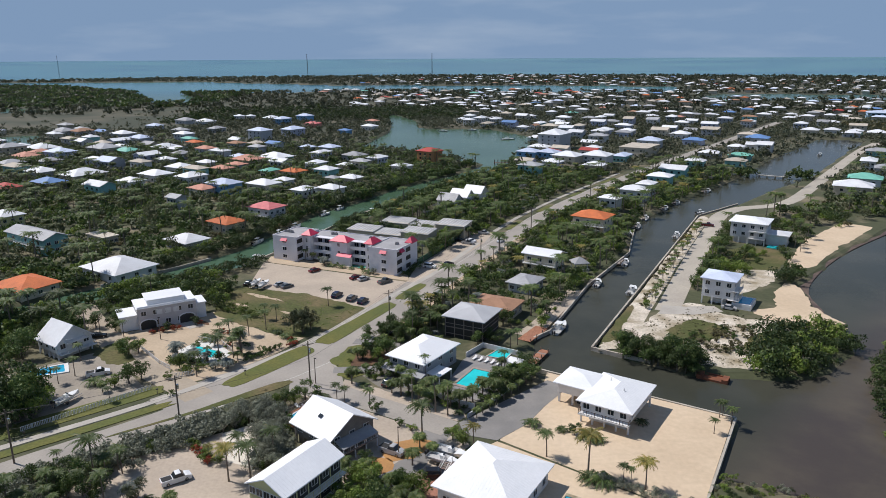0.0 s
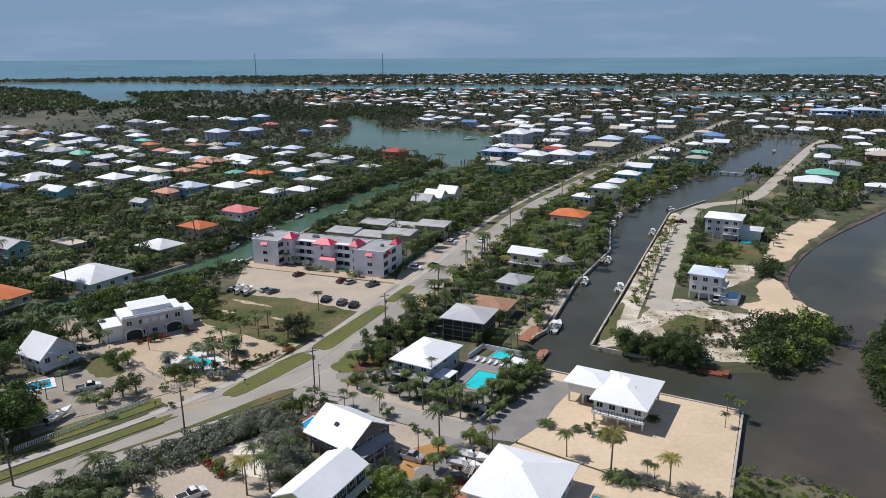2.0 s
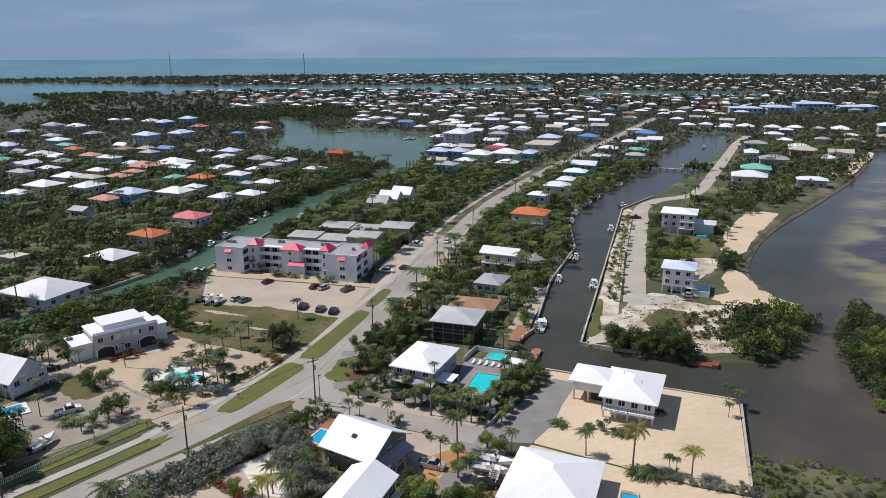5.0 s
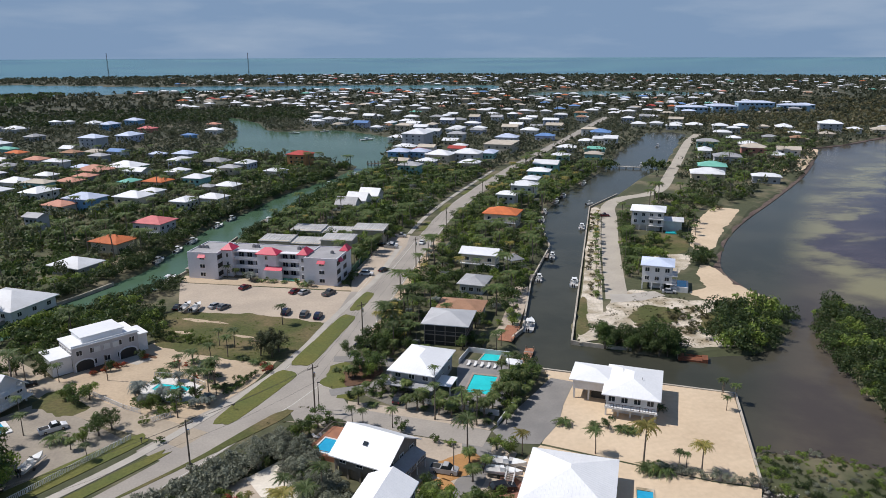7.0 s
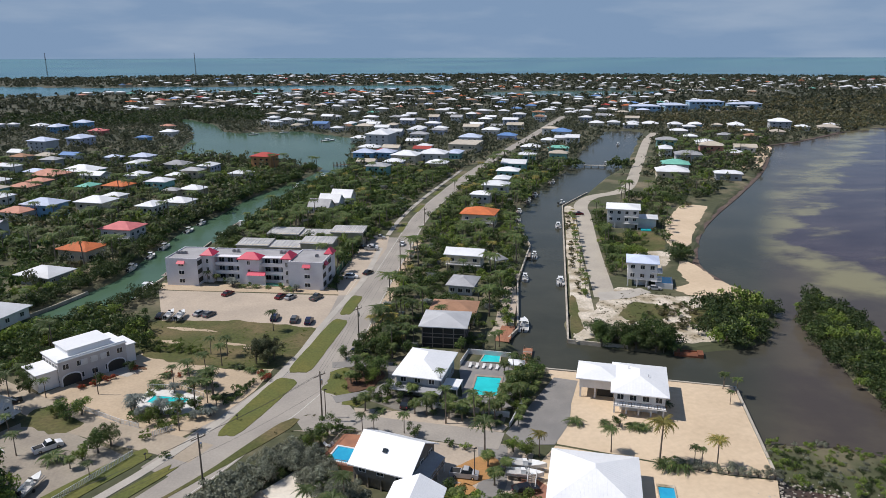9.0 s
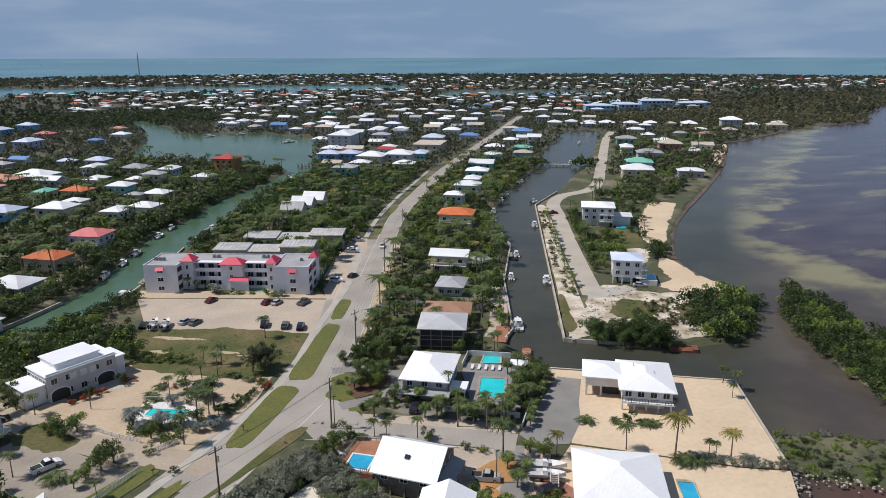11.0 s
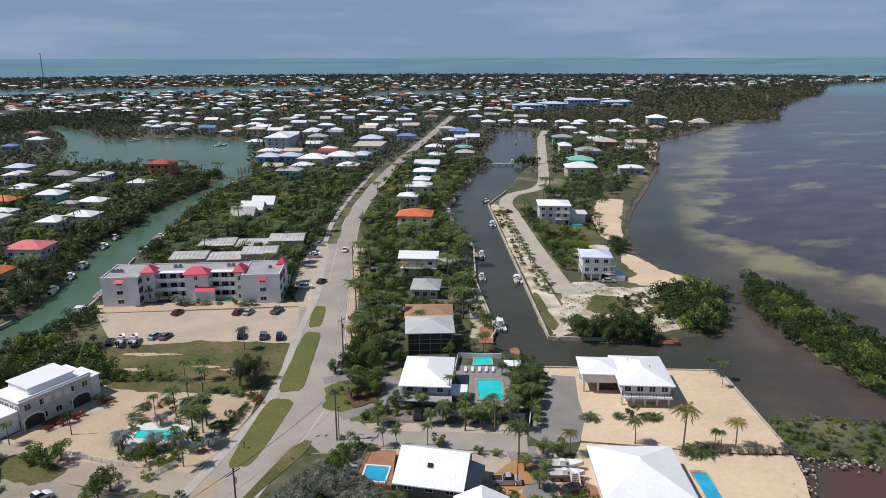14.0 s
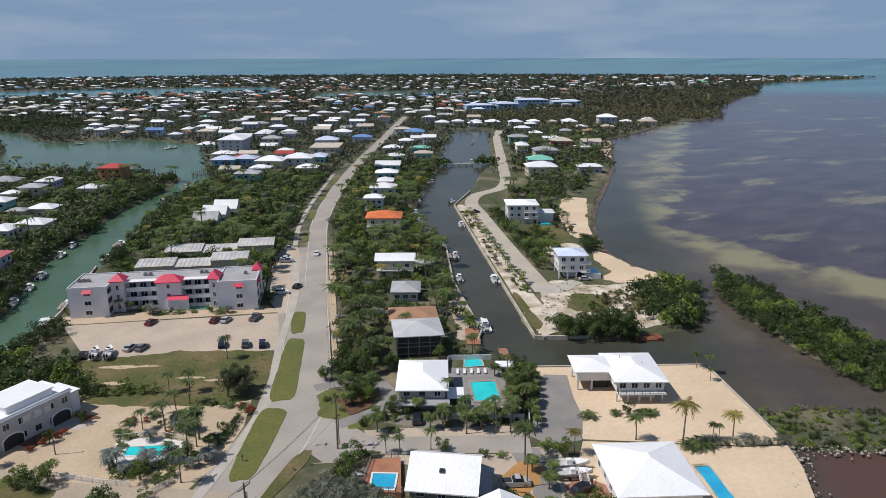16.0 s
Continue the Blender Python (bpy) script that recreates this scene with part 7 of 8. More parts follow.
for p in spline([(6.5, 136.6), (13.5, 144.8), (22.4, 157)], 2.6):
    plant("sabal", float(p[0] + frng.uniform(-0.4, 0.4)), float(p[1]), 0.72, 0.0, "palms beside the lane end")
for x, y in ((14.5, 176.5), (17.5, 174), (19.5, 176), (12, 178.6), (9, 176.4)):
    plant("coco" if x > 15 else "broad", x, y, 0.7, 0.0, "canal side palms")
grove([(-19, 186), (-6, 178), (0, 176), (-2, 190), (4, 200), (0, 212), (-8, 206)], ["broad", "coco", "gold", "sabal", "light", "silver"], 32, 31, 0.82, 0.2, 2.0, "canal strip trees")
dock = thing("dock", pose(24, 168.5, 0, 0, 0, 60), "weathered timber dock beside the canal", "dock")
for i in range(14):
    part("plank", Shape().box(-5 + 0.72 * i, -4.32 + 0.72 * i, -1.2, 1.2, -0.12, 0.0), RED_DECK if i % 5 else DECK_WOOD, dock, "", pose(0, 0, -0.1))
for u in (-4.5, 0, 4.5):
    for v in (-1, 1):
        part("pile", Shape().tube([(u, v, -2.5), (u, v, 0.7)], [0.14, 0.13], 6), POLE_WOOD, dock)
dock = thing("dock", pose(26, 183, 0, 0, 0, 57), "red-brown timber deck on the canal bank", "dock")
for i in range(16):
    part("plank", Shape().box(-6 + 0.72 * i, -5.32 + 0.72 * i, -0.5, 3.4, -0.12, 0.0), RED_DECK, dock, "", pose(0, 0, 0.18))
for u in (-5.5, -1.8, 1.8, 5):
    part("pile", Shape().tube([(u, -0.4, -2.5), (u, -0.4, 0.9)], [0.14, 0.13], 6), POLE_WOOD, dock)

for x, y, yaw, n in ((50.4, 231, 64, 9), (66, 255, 64, 9), (78, 295, 66, 10), (86, 311, 64, 9), (94, 327, 62, 10), (110, 350, 52, 9), (120.6, 363.6, 50, 9), (148, 396.6, 50, 9), (-45.6, 326.6, 64, 9), (-38, 346.6, 62, 9), (-66, 276, 70, 9)):
    ob = thing("dock", pose(x, y, -0.1, 0, 0, yaw), "narrow weathered timber dock along the canal bank", "dock", "canal docks")
    me = Shape().box(0, 0.68, -0.8, 0.8, -0.12, 0.0).mesh("plank", DECK_WOOD)
    for i in range(n):
        part("plank", me, None, ob, "", pose(0.72 * (i - n / 2), 0, 0))
    for u in (-0.34 * n, 0.34 * n):
        part("pile", Shape().tube([(u, -0.8, -2.5), (u, -0.8, 0.9)], [0.13, 0.12], 6), POLE_WOOD, ob)

pier = thing("dock", pose(44, 506, -0.2, 0, 0, 0), "old timber dock on many piles at the lagoon mouth", "dock", "canal docks")
me = Shape().box(0, 0.9, -1.5, 1.5, -0.14, 0.0).mesh("plank", DARK_WOOD)
for i in range(16):
    part("plank", me, None, pier, "", pose(i - 8, 0, 0.6))
me = Shape().tube([(0, 0, -3.0), (0, 0, 2.6)], [0.2, 0.18], 6).mesh("pile", DARK_WOOD)
for i in range(7):
    for v in (-1.6, 1.6):
        part("pile", me, None, pier, "", pose(2.5 * i - 7.6, v, 0))

# ---- other pools ----
patch_of("pool_deck", [(-35.2, 135.4), (-28.6, 143.6), (-23.6, 141.2), (-29.4, 131.2)], 1.0, RED_DECK, "red-brown raised timber pool deck", "pool deck")
pool("swimming_pool", [(-30.6, 139.2), (-27.2, 136.6), (-30.0, 132.8), (-33.3, 135.3)], 1.16, POOL_BLUE, "blue swimming pool in a raised deck", 0.35, WHITE_TRIM)
fence = thing("deck_fence", Matrix.Identity(4), "pale wooden rail round the raised pool deck", "fence")
rail(fence, [(-29.2, 131.2), (-35.2, 135.4), (-28.6, 143.6), (-24, 141.4)], 1.0, 1.0, DECK_WOOD, 1.2)
BLOCKS.append((-29.5, 137.5, 50, 6, 5))
pool("swimming_pool", [(21.2, 108.4), (23.6, 107), (18.6, 98.2), (16.2, 99.6)], 0.25, POOL_BLUE, "long blue swimming pool beside a white house", 0.6, PALE)
patch_of("pool_deck", [(-70.5, 172.5), (-67, 179.6), (-60, 176.6), (-55.6, 171), (-57.6, 164.2), (-63, 165.5)], 0.2, plain("white_pool_deck", (0.66, 0.64, 0.6), 0.7), "white pool deck among palms", "pool deck")
pool("swimming_pool", [(-67.3, 172.8), (-65.8, 175.6), (-58.3, 171.4), (-60.2, 168)], 0.34, POOL, "free-form turquoise pool in a white deck", 0.3, WHITE_TRIM)
fence = thing("pool_fence", Matrix.Identity(4), "white rail fence behind the pool", "fence")
rail(fence, [(-67.4, 180.2), (-60, 177.2), (-55.2, 171.2)], 0.05, 1.2, WHITE_TRIM, 1.2)
pool("swimming_pool", [(-103, 160.6), (-96, 164.4), (-93.6, 160.2), (-100, 157.6)], 0.3, POOL_BLUE, "blue pool beside a white gabled house", 0.8, WHITE_TRIM)
gp = [block.matrix_basis @ Vector((u, v, 0)) for u, v in ((5.2, 0.4), (12.0, 0.4), (12.0, 3.4), (5.2, 3.4))]
pool("swimming_pool", [(q.x, q.y) for q in gp], 0.3, surface("green_pool_water", (0.03, 0.2, 0.13), (0.04, 0.24, 0.16), 0.3, 0.1, bump=0.03, speckle=0.08), "green pool in front of the apartment block", 0.6, PALE)
for u, v, k, s in ((-13.6, 0.4, "coco", 0.7), (-11, 1.6, "sabal", 0.9), (-8, 2.4, "broad", 0.6), (-5, 0.2, "silver", 1.2), (-3.6, -1.6, "silver", 1.0), (-1, -1.6, "bush", 1.0), (1.6, -1.8, "shrub", 1.0), (4, -1.6, "bush", 0.9), (8, -1.4, "bush", 0.7), (12.4, -1.6, "lime", 1.3), (16, -3, "bush", 1.2), (18.4, -3.2, "silver", 0.8), (29, 1, "shrub", 1.3), (29.6, 5, "shrub", 1.5), (29.4, 9, "broad", 0.6), (-28.6, 3, "shrub", 1)):
    q = block.matrix_basis @ Vector((u, v, 0))
    plant(k, q.x, q.y, s, 0, "apartment planting")

# ---- planting of the sandy yards ----
for x, y, k, s in ((-69.5, 170, "silver", 1.25), (-64, 166.6, "silver", 1.15), (-60.4, 166, "silver", 1.1), (-55.4, 177.6, "silver", 1.25), (-57, 165.2, "broad", 0.6), (-54.4, 168.4, "coco", 0.75), (-53.2, 171, "coco", 0.8), (-52.6, 166.2, "sabal", 0.8), (-58, 178.4, "coco", 0.85), (-61.8, 181.6, "coco", 0.7), (-66, 182, "bush", 1.1), (-63.6, 185.6, "bush", 1.1), (-58.6, 186, "bush", 1.0), (-54.4, 183.6, "coco", 0.7), (-50.6, 187.6, "coco", 0.85), (-46.6, 184.6, "bush", 1.0), (-44, 181.6, "bush", 0.95), (-41.2, 178.6, "bush", 1.0), (-69, 166.4, "shrub", 1.2), (-66.2, 162.6, "light", 0.7), (-63.4, 159.6, "lime", 1.4), (-61.6, 160.6, "lime", 1.3), (-60.2, 157.6, "coco", 0.75), (-58, 162.4, "shrub", 1.1), (-55.6, 163.6, "shrub", 1.2), (-53.8, 164.6, "shrub", 1.0), (-66, 167.6, "shrub", 1.1), (-62, 164.6, "shrub", 1.1), (-50.8, 169.6, "bush", 0.9), (-48, 173, "shrub", 1.0), (-82.4, 170.6, "broad", 0.95), (-84.8, 173, "light", 0.9), (-80.2, 171.6, "light", 0.75), (-89, 183, "coco", 0.7), (-93, 187, "broad", 0.8), (-78.4, 186.8, "broad", 0.5), (-72, 191.6, "broad", 0.55), (-97, 186, "coco", 0.8), (-100, 190, "broad", 0.9), (-75.4, 144.6, "coco", 0.55), (-75, 153.8, "broad", 0.95), (-73, 156.2, "broad", 0.8), (-77.6, 152, "light", 0.8), (-79.4, 149.6, "sabal", 0.7), (-83, 153.4, "bush", 1.4), (-90, 158, "coco", 0.65), (-92, 154, "coco", 0.6), (-93, 167, "coco", 0.6), (-66.4, 156.4, "lime", 1.2), (-62.5, 147.5, "shrub", 0.9)):
    plant(k, x, y, s, 0.0, "yard planting")
for x, y in ((-41.2, 175.6), (-42, 179.4), (-40.4, 177.2), (-57.6, 176), (-79.6, 186.6), (-77, 187.8), (-75.5, 188.8), (-71.2, 192.2), (-63, 186.9), (-60.8, 184.4), (-82, 185.2)):
    plant("flower", x, y, 1.1, 0.0, "red flower beds")
hedge = spline([(-50.6, 166.4), (-47.2, 170.4), (-44, 174.6)], 1.2)
for p in hedge:
    plant("shrub", float(p[0]), float(p[1]), 0.8, 0.0, "sidewalk hedge")
for x, y, k in ((-39.6, 184.6, 0.95), (-42.4, 186.2, 0.9), (-37.8, 187.2, 0.9), (-40.2, 189, 0.85), (-40.4, 186.6, 1.0)):
    plant("pine", x, y, k, 0, "plot trees")
for x, y in ((-36, 207), (-53, 196), (-49, 193.6)):
    plant("coco", x, y, 0.8, 0, "plot palms")
for x, y in ((-66, 203), (-63.6, 201.6), (-61, 200.4), (-58.4, 199), (-55.8, 197.8), (-65.6, 205.4), (-60.8, 203)):
    plant("lime", x, y, 1.25, 0, "plot shrubs")
# green clump at the junction, by the raised deck
for x, y, k, s in ((-33.5, 143.4, "light", 0.75), (-31.6, 145.4, "broad", 0.7), (-35.4, 141.6, "broad", 0.7), (-36.6, 139, "light", 0.7), (-29.6, 146.6, "shrub", 1.3), (-27.6, 145.4, "bush", 1.1), (-37.2, 143, "bush", 0.9), (-24.4, 145.4, "coco", 0.6), (-22.4, 143.6, "coco", 0.55), (-16.6, 141.4, "coco", 0.6), (-15, 139.6, "broad", 0.5), (-21, 134.6, "shrub", 0.8), (-9.5, 133.4, "shrub", 0.8), (-7, 131.4, "lime", 1.0)):
    plant(k, x, y, s, 0, "junction planting")
for x, y, k, s in ((-4.6, 127.2, "coco", 1.0), (-5.0, 124.6, "sabal", 1.0), (-2.6, 121.8, "sabal", 0.95), (-6.2, 118.6, "sabal", 0.95), (3.6, 125.8, "light", 0.8), (5.6, 124.4, "gold", 0.7), (1.6, 127.6, "light", 0.7), (-14.6, 117.2, "broad", 0.8), (-15.6, 113.8, "light", 0.75), (-13, 111, "sabal", 0.9), (-9.6, 109.6, "sabal", 0.9), (-7.4, 106, "sabal", 0.9), (-5, 103.6, "sabal", 0.9), (-11, 105, "broad", 0.7), (-17, 107, "broad", 0.7), (-9, 100, "broad", 0.7), (-3, 101.4, "bush", 1.0), (-39.4, 120, "coco", 0.7), (-41, 117.4, "gold", 0.6), (-43, 119.4, "light", 0.5), (-45.4, 121, "gold", 0.45), (-46.6, 123.4, "light", 0.45), (-55, 108, "silver", 1.2), (-52, 106, "bush", 1.2), (-49, 104, "bush", 1.2), (-47, 101.6, "sabal", 0.7), (-62, 101, "bush", 1.3), (-66, 104, "coco", 0.6), (-70, 108, "coco", 0.6), (-75, 112, "bush", 1.2), (-73, 118, "coco", 0.55), (-33, 121, "coco", 0.9)):
    plant(k, x, y, s, 0, "lane planting")
for x, y, k, s in ((19.6, 121.3, "coco", 0.72), (26.4, 115.2, "gold", 1.2), (35.7, 110.4, "gold", 1.05), (60, 133.4, "coco", 0.55), (58.6, 136.2, "coco", 0.55), (59.6, 137.0, "coco", 0.45), (55, 129.6, "coco", 0.5), (32.3, 112.6, "coco", 0.5), (33.5, 112, "coco", 0.5), (24, 130.9, "bush", 1.0), (18.4, 133.2, "bush", 1.1), (26.4, 129.2, "broad", 0.45), (28.8, 127.6, "bush", 1.1), (30.6, 126.6, "bush", 1.0), (41.2, 133.8, "bush", 0.9), (26.4, 113.4, "bush", 1.6), (28.4, 112.4, "bush", 1.5)):
    plant(k, x, y, s, 0, "sand yard palms")
grove([(-20, 157), (-14, 161), (-1, 151.5), (7, 143.6), (4.4, 139.4), (-14, 150)], ["shrub", "bush", "shrub", "lime"], 20, 51, 0.75, 0.2, 1.8, "pool plot garden")
grove([(-27, 162), (-25, 176), (-12, 184), (-3, 178), (-12, 172), (-14, 166)], ["shrub", "bush", "sabal", "lime"], 18, 52, 0.65, 0.3, 1.9, "pool plot garden")
grove([(9, 146), (18.5, 158.5), (20.5, 157), (11, 144.5)], ["broad", "sabal", "shrub", "sabal"], 16, 53, 0.7, -6, 1.5, "pool plot garden")
grove([(-71, 173), (-66, 183), (-56, 181), (-50, 172), (-53, 162), (-64, 161), (-70, 166)], ["shrub", "bush", "silver", "shrub", "coco", "lime"], 30, 54, 0.75, 0, 1.6, "yard planting")
grove([(-20, 116), (-12, 118), (-5, 108), (-10, 98), (-18, 104)], ["broad", "sabal", "light", "shrub"], 24, 55, 0.8, 0.3, 1.8, "lane planting")
join_plants()


# ---- fences ----
def fence_line(pts, label):
    ob = thing("fence", Matrix.Identity(4), label, "fence")
    rail(ob, pts, 0.0, 1.1, WHITE_TRIM, 2.0)
    for (ax, ay), (bx, by) in zip(pts, pts[1:]):
        n = int(math.hypot(bx - ax, by - ay) / 0.32)
        me = Shape().box(-0.065, 0.065, -0.02, 0.02, 0.05, 1.12).mesh("picket", WHITE_TRIM)
        for i in range(n):
            part("picket", me, None, ob, "", pose(ax + (bx - ax) * i / n, ay + (by - ay) * i / n, 0, 0, 0, math.degrees(math.atan2(by - ay, bx - ax))))


fence_line([(-88, 131.6), (-68.6, 150.8)], "white picket fence along the lawn strip")
fence_line([(-81.3, 175.1), (-72, 164.8), (-68.2, 161.6)], "white picket fence along the sandy street")
fence_line([(-65.3, 157.2), (-61.4, 158.6)], "short white picket fence at the corner")
gf = thing("green_screen_fence", Matrix.Identity(4), "green screened fence beside the parking strip", "fence")
part("screen", Shape().slab([(-9.8, 251), (11.6, 302.6), (11.4, 302.7), (-10.0, 251.1)], 0, 2.2), plain("green_screen", (0.03, 0.1, 0.05), 0.8), gf)
for i in range(12):
    t = i / 11
    part("post", Shape().box(-0.06, 0.06, -0.06, 0.06, 0, 2.4), CHROME, gf, "", pose(-9.7 + 21.4 * t, 251 + 51.6 * t, 0))


# ---- vehicles ----
PAINTS = {}


def car(x, y, yaw, colour, label, kind="car", z=0.06):
    """A parked vehicle: lower body, glazed cabin, roof, wheels, lamps."""
    L, Wd, H = {"car": (4.5, 1.8, 1.45), "suv": (4.8, 1.9, 1.75), "truck": (5.4, 1.95, 1.85), "van": (5.2, 1.95, 1.9)}[kind]
    ob = thing("parked_car" if kind != "truck" else "pickup_truck", pose(x, y, z, 0, 0, yaw), label, "car" if kind != "truck" else "truck", "parked vehicles")
    if colour not in PAINTS:
        PAINTS[colour] = plain("car_paint", colour, 0.25)
    paint = PAINTS[colour]
    b = 0.62 * H if kind != "van" else 0.6 * H

    def loft(outline, half, taper):
        n = len(outline)
        s = Shape()
        zt = max(q[1] for q in outline)
        zb = min(q[1] for q in outline)
        k = [half - taper * (q[1] - zb) / (zt - zb) for q in outline]
        s.add([(px, -w, pz) for (px, pz), w in zip(outline, k)] + [(px, w, pz) for (px, pz), w in zip(outline, k)],
              [tuple(range(n)), tuple(range(2 * n - 1, n - 1, -1))] + [(i, i + n, (i + 1) % n + n, (i + 1) % n) for i in range(n)])
        return s
    part("body", loft([(-L / 2, 0.35), (-L / 2 + 0.1, 0.22), (L / 2 - 0.1, 0.22), (L / 2, 0.4), (L / 2 - 0.05, b * 0.8), (L / 2 - 0.9, b), (-L / 2 + 0.25, b), (-L / 2, b * 0.9)], Wd / 2, 0.06), paint, ob)
    back, front = {"car": (-1.6, 1.15), "suv": (-2.2, 1.2), "truck": (-0.6, 1.5), "van": (-2.4, 1.7)}[kind]
    part("cabin_glass", loft([(back, b), (front, b), (front - 0.65, H - 0.06), (back + 0.45, H - 0.06)], Wd / 2 - 0.07, 0.14), GLASS, ob)
    part("car_roof", loft([(back + 0.45, H - 0.06), (front - 0.65, H - 0.06), (front - 0.75, H), (back + 0.55, H)], Wd / 2 - 0.2, 0.04), paint, ob)
    if kind == "truck":
        part("cargo_bed", Shape().box(-L / 2 + 0.15, back - 0.15, -Wd / 2 + 0.2, Wd / 2 - 0.2, b - 0.02, b + 0.02), RUBBER, ob, "dark open cargo bed")
    for u in (-L * 0.3, L * 0.31):
        for v in (-1, 1):
            w = part("wheel", Shape().tube([(u, v * (Wd / 2 - 0.2), 0.33), (u, v * (Wd / 2 + 0.02), 0.33)], [0.33, 0.33], 10), RUBBER, ob)
            part("rim", Shape().tube([(u, v * (Wd / 2), 0.33), (u, v * (Wd / 2 + 0.035), 0.33)], [0.2, 0.18], 8), CHROME, w)
    for v in (-1, 1):
        part("headlight", Shape().box(L / 2 - 0.12, L / 2 - 0.005, v * 0.62 - 0.18, v * 0.62 + 0.18, b * 0.62, b * 0.75), CHROME, ob)
        part("taillight", Shape().box(-L / 2 - 0.01, -L / 2 + 0.1, v * 0.68 - 0.12, v * 0.68 + 0.12, b * 0.62, b * 0.82), RED_ROOF, ob)


BLACK, WHITE_C, GREY_C, BLUE_C, RED_C, SILVER_C = (0.012, 0.012, 0.014), (0.75, 0.75, 0.76), (0.12, 0.125, 0.13), (0.015, 0.02, 0.06), (0.12, 0.01, 0.015), (0.4, 0.4, 0.41)
for x, y, yaw, c, label, kind in (
    (-46.6, 243.6, 46, RED_C, "dark red sedan on a gravel lot", "car"), (-30.8, 234.8, 46, RED_C, "dark red sedan on a gravel lot", "car"), (-28.0, 233.3, 46, SILVER_C, "silver sedan on a gravel lot", "car"),
    (-20.3, 230.2, 46, GREY_C, "dark grey pickup truck on a gravel lot", "truck"), (-55.4, 227.4, 46, SILVER_C, "silver car beside the grass plot", "car"), (-52.8, 225.6, 46, GREY_C, "dark grey car beside the grass plot", "car"),
    (-34.6, 216, 70, BLUE_C, "dark blue sports utility car on gravel", "suv"), (-29.4, 212.6, 70, GREY_C, "dark grey sports utility car on gravel", "suv"), (-25.6, 210, 70, BLUE_C, "dark blue sports utility car on gravel", "suv"),
    (-66.4, 229, 70, BLACK, "black car at the edge of the lot", "car"), (-5.2, 247.8, -25, WHITE_C, "white sports utility car in the parking strip", "suv"), (11.2, 284.6, -25, WHITE_C, "white car in the parking strip", "car"),
    (9.9, 281.2, -25, SILVER_C, "silver pickup truck in the parking strip", "truck"), (17, 297.4, -25, SILVER_C, "silver pickup truck in the parking strip", "truck"), (6.6, 285.2, -25, BLACK, "black car in the parking strip", "car"),
    (1.4, 250.8, 40, BLACK, "black car near the parking strip", "car"), (-16.4, 184.4, -30, BLACK, "black car in a drive", "car"), (-12.8, 152.6, 57, BLACK, "black sports utility car under palms", "suv"),
    (-49.2, 113.6, 35, WHITE_C, "white pickup truck on a sand yard", "truck"), (-84.6, 158.6, 25, WHITE_C, "white pickup truck on a gravel yard", "truck"), (-95.8, 182.4, 20, BLACK, "black car behind the gabled house", "car"),
    (-10.4, 122.9, -30, SILVER_C, "silver pickup truck beside the drive", "truck"), (-1.8, 114.6, 0, BLACK, "black sports utility car beside a white house", "suv"), (86.5, 202.5, -30, SILVER_C, "silver car below the stilt house", "car"),
    (118.6, 310, -20, RED_C, "red pickup truck beside the point road", "truck"), (23.4, 284.2, -117, WHITE_C, "white car on the road", "car")):
    car(x, y, yaw, c, label, kind)


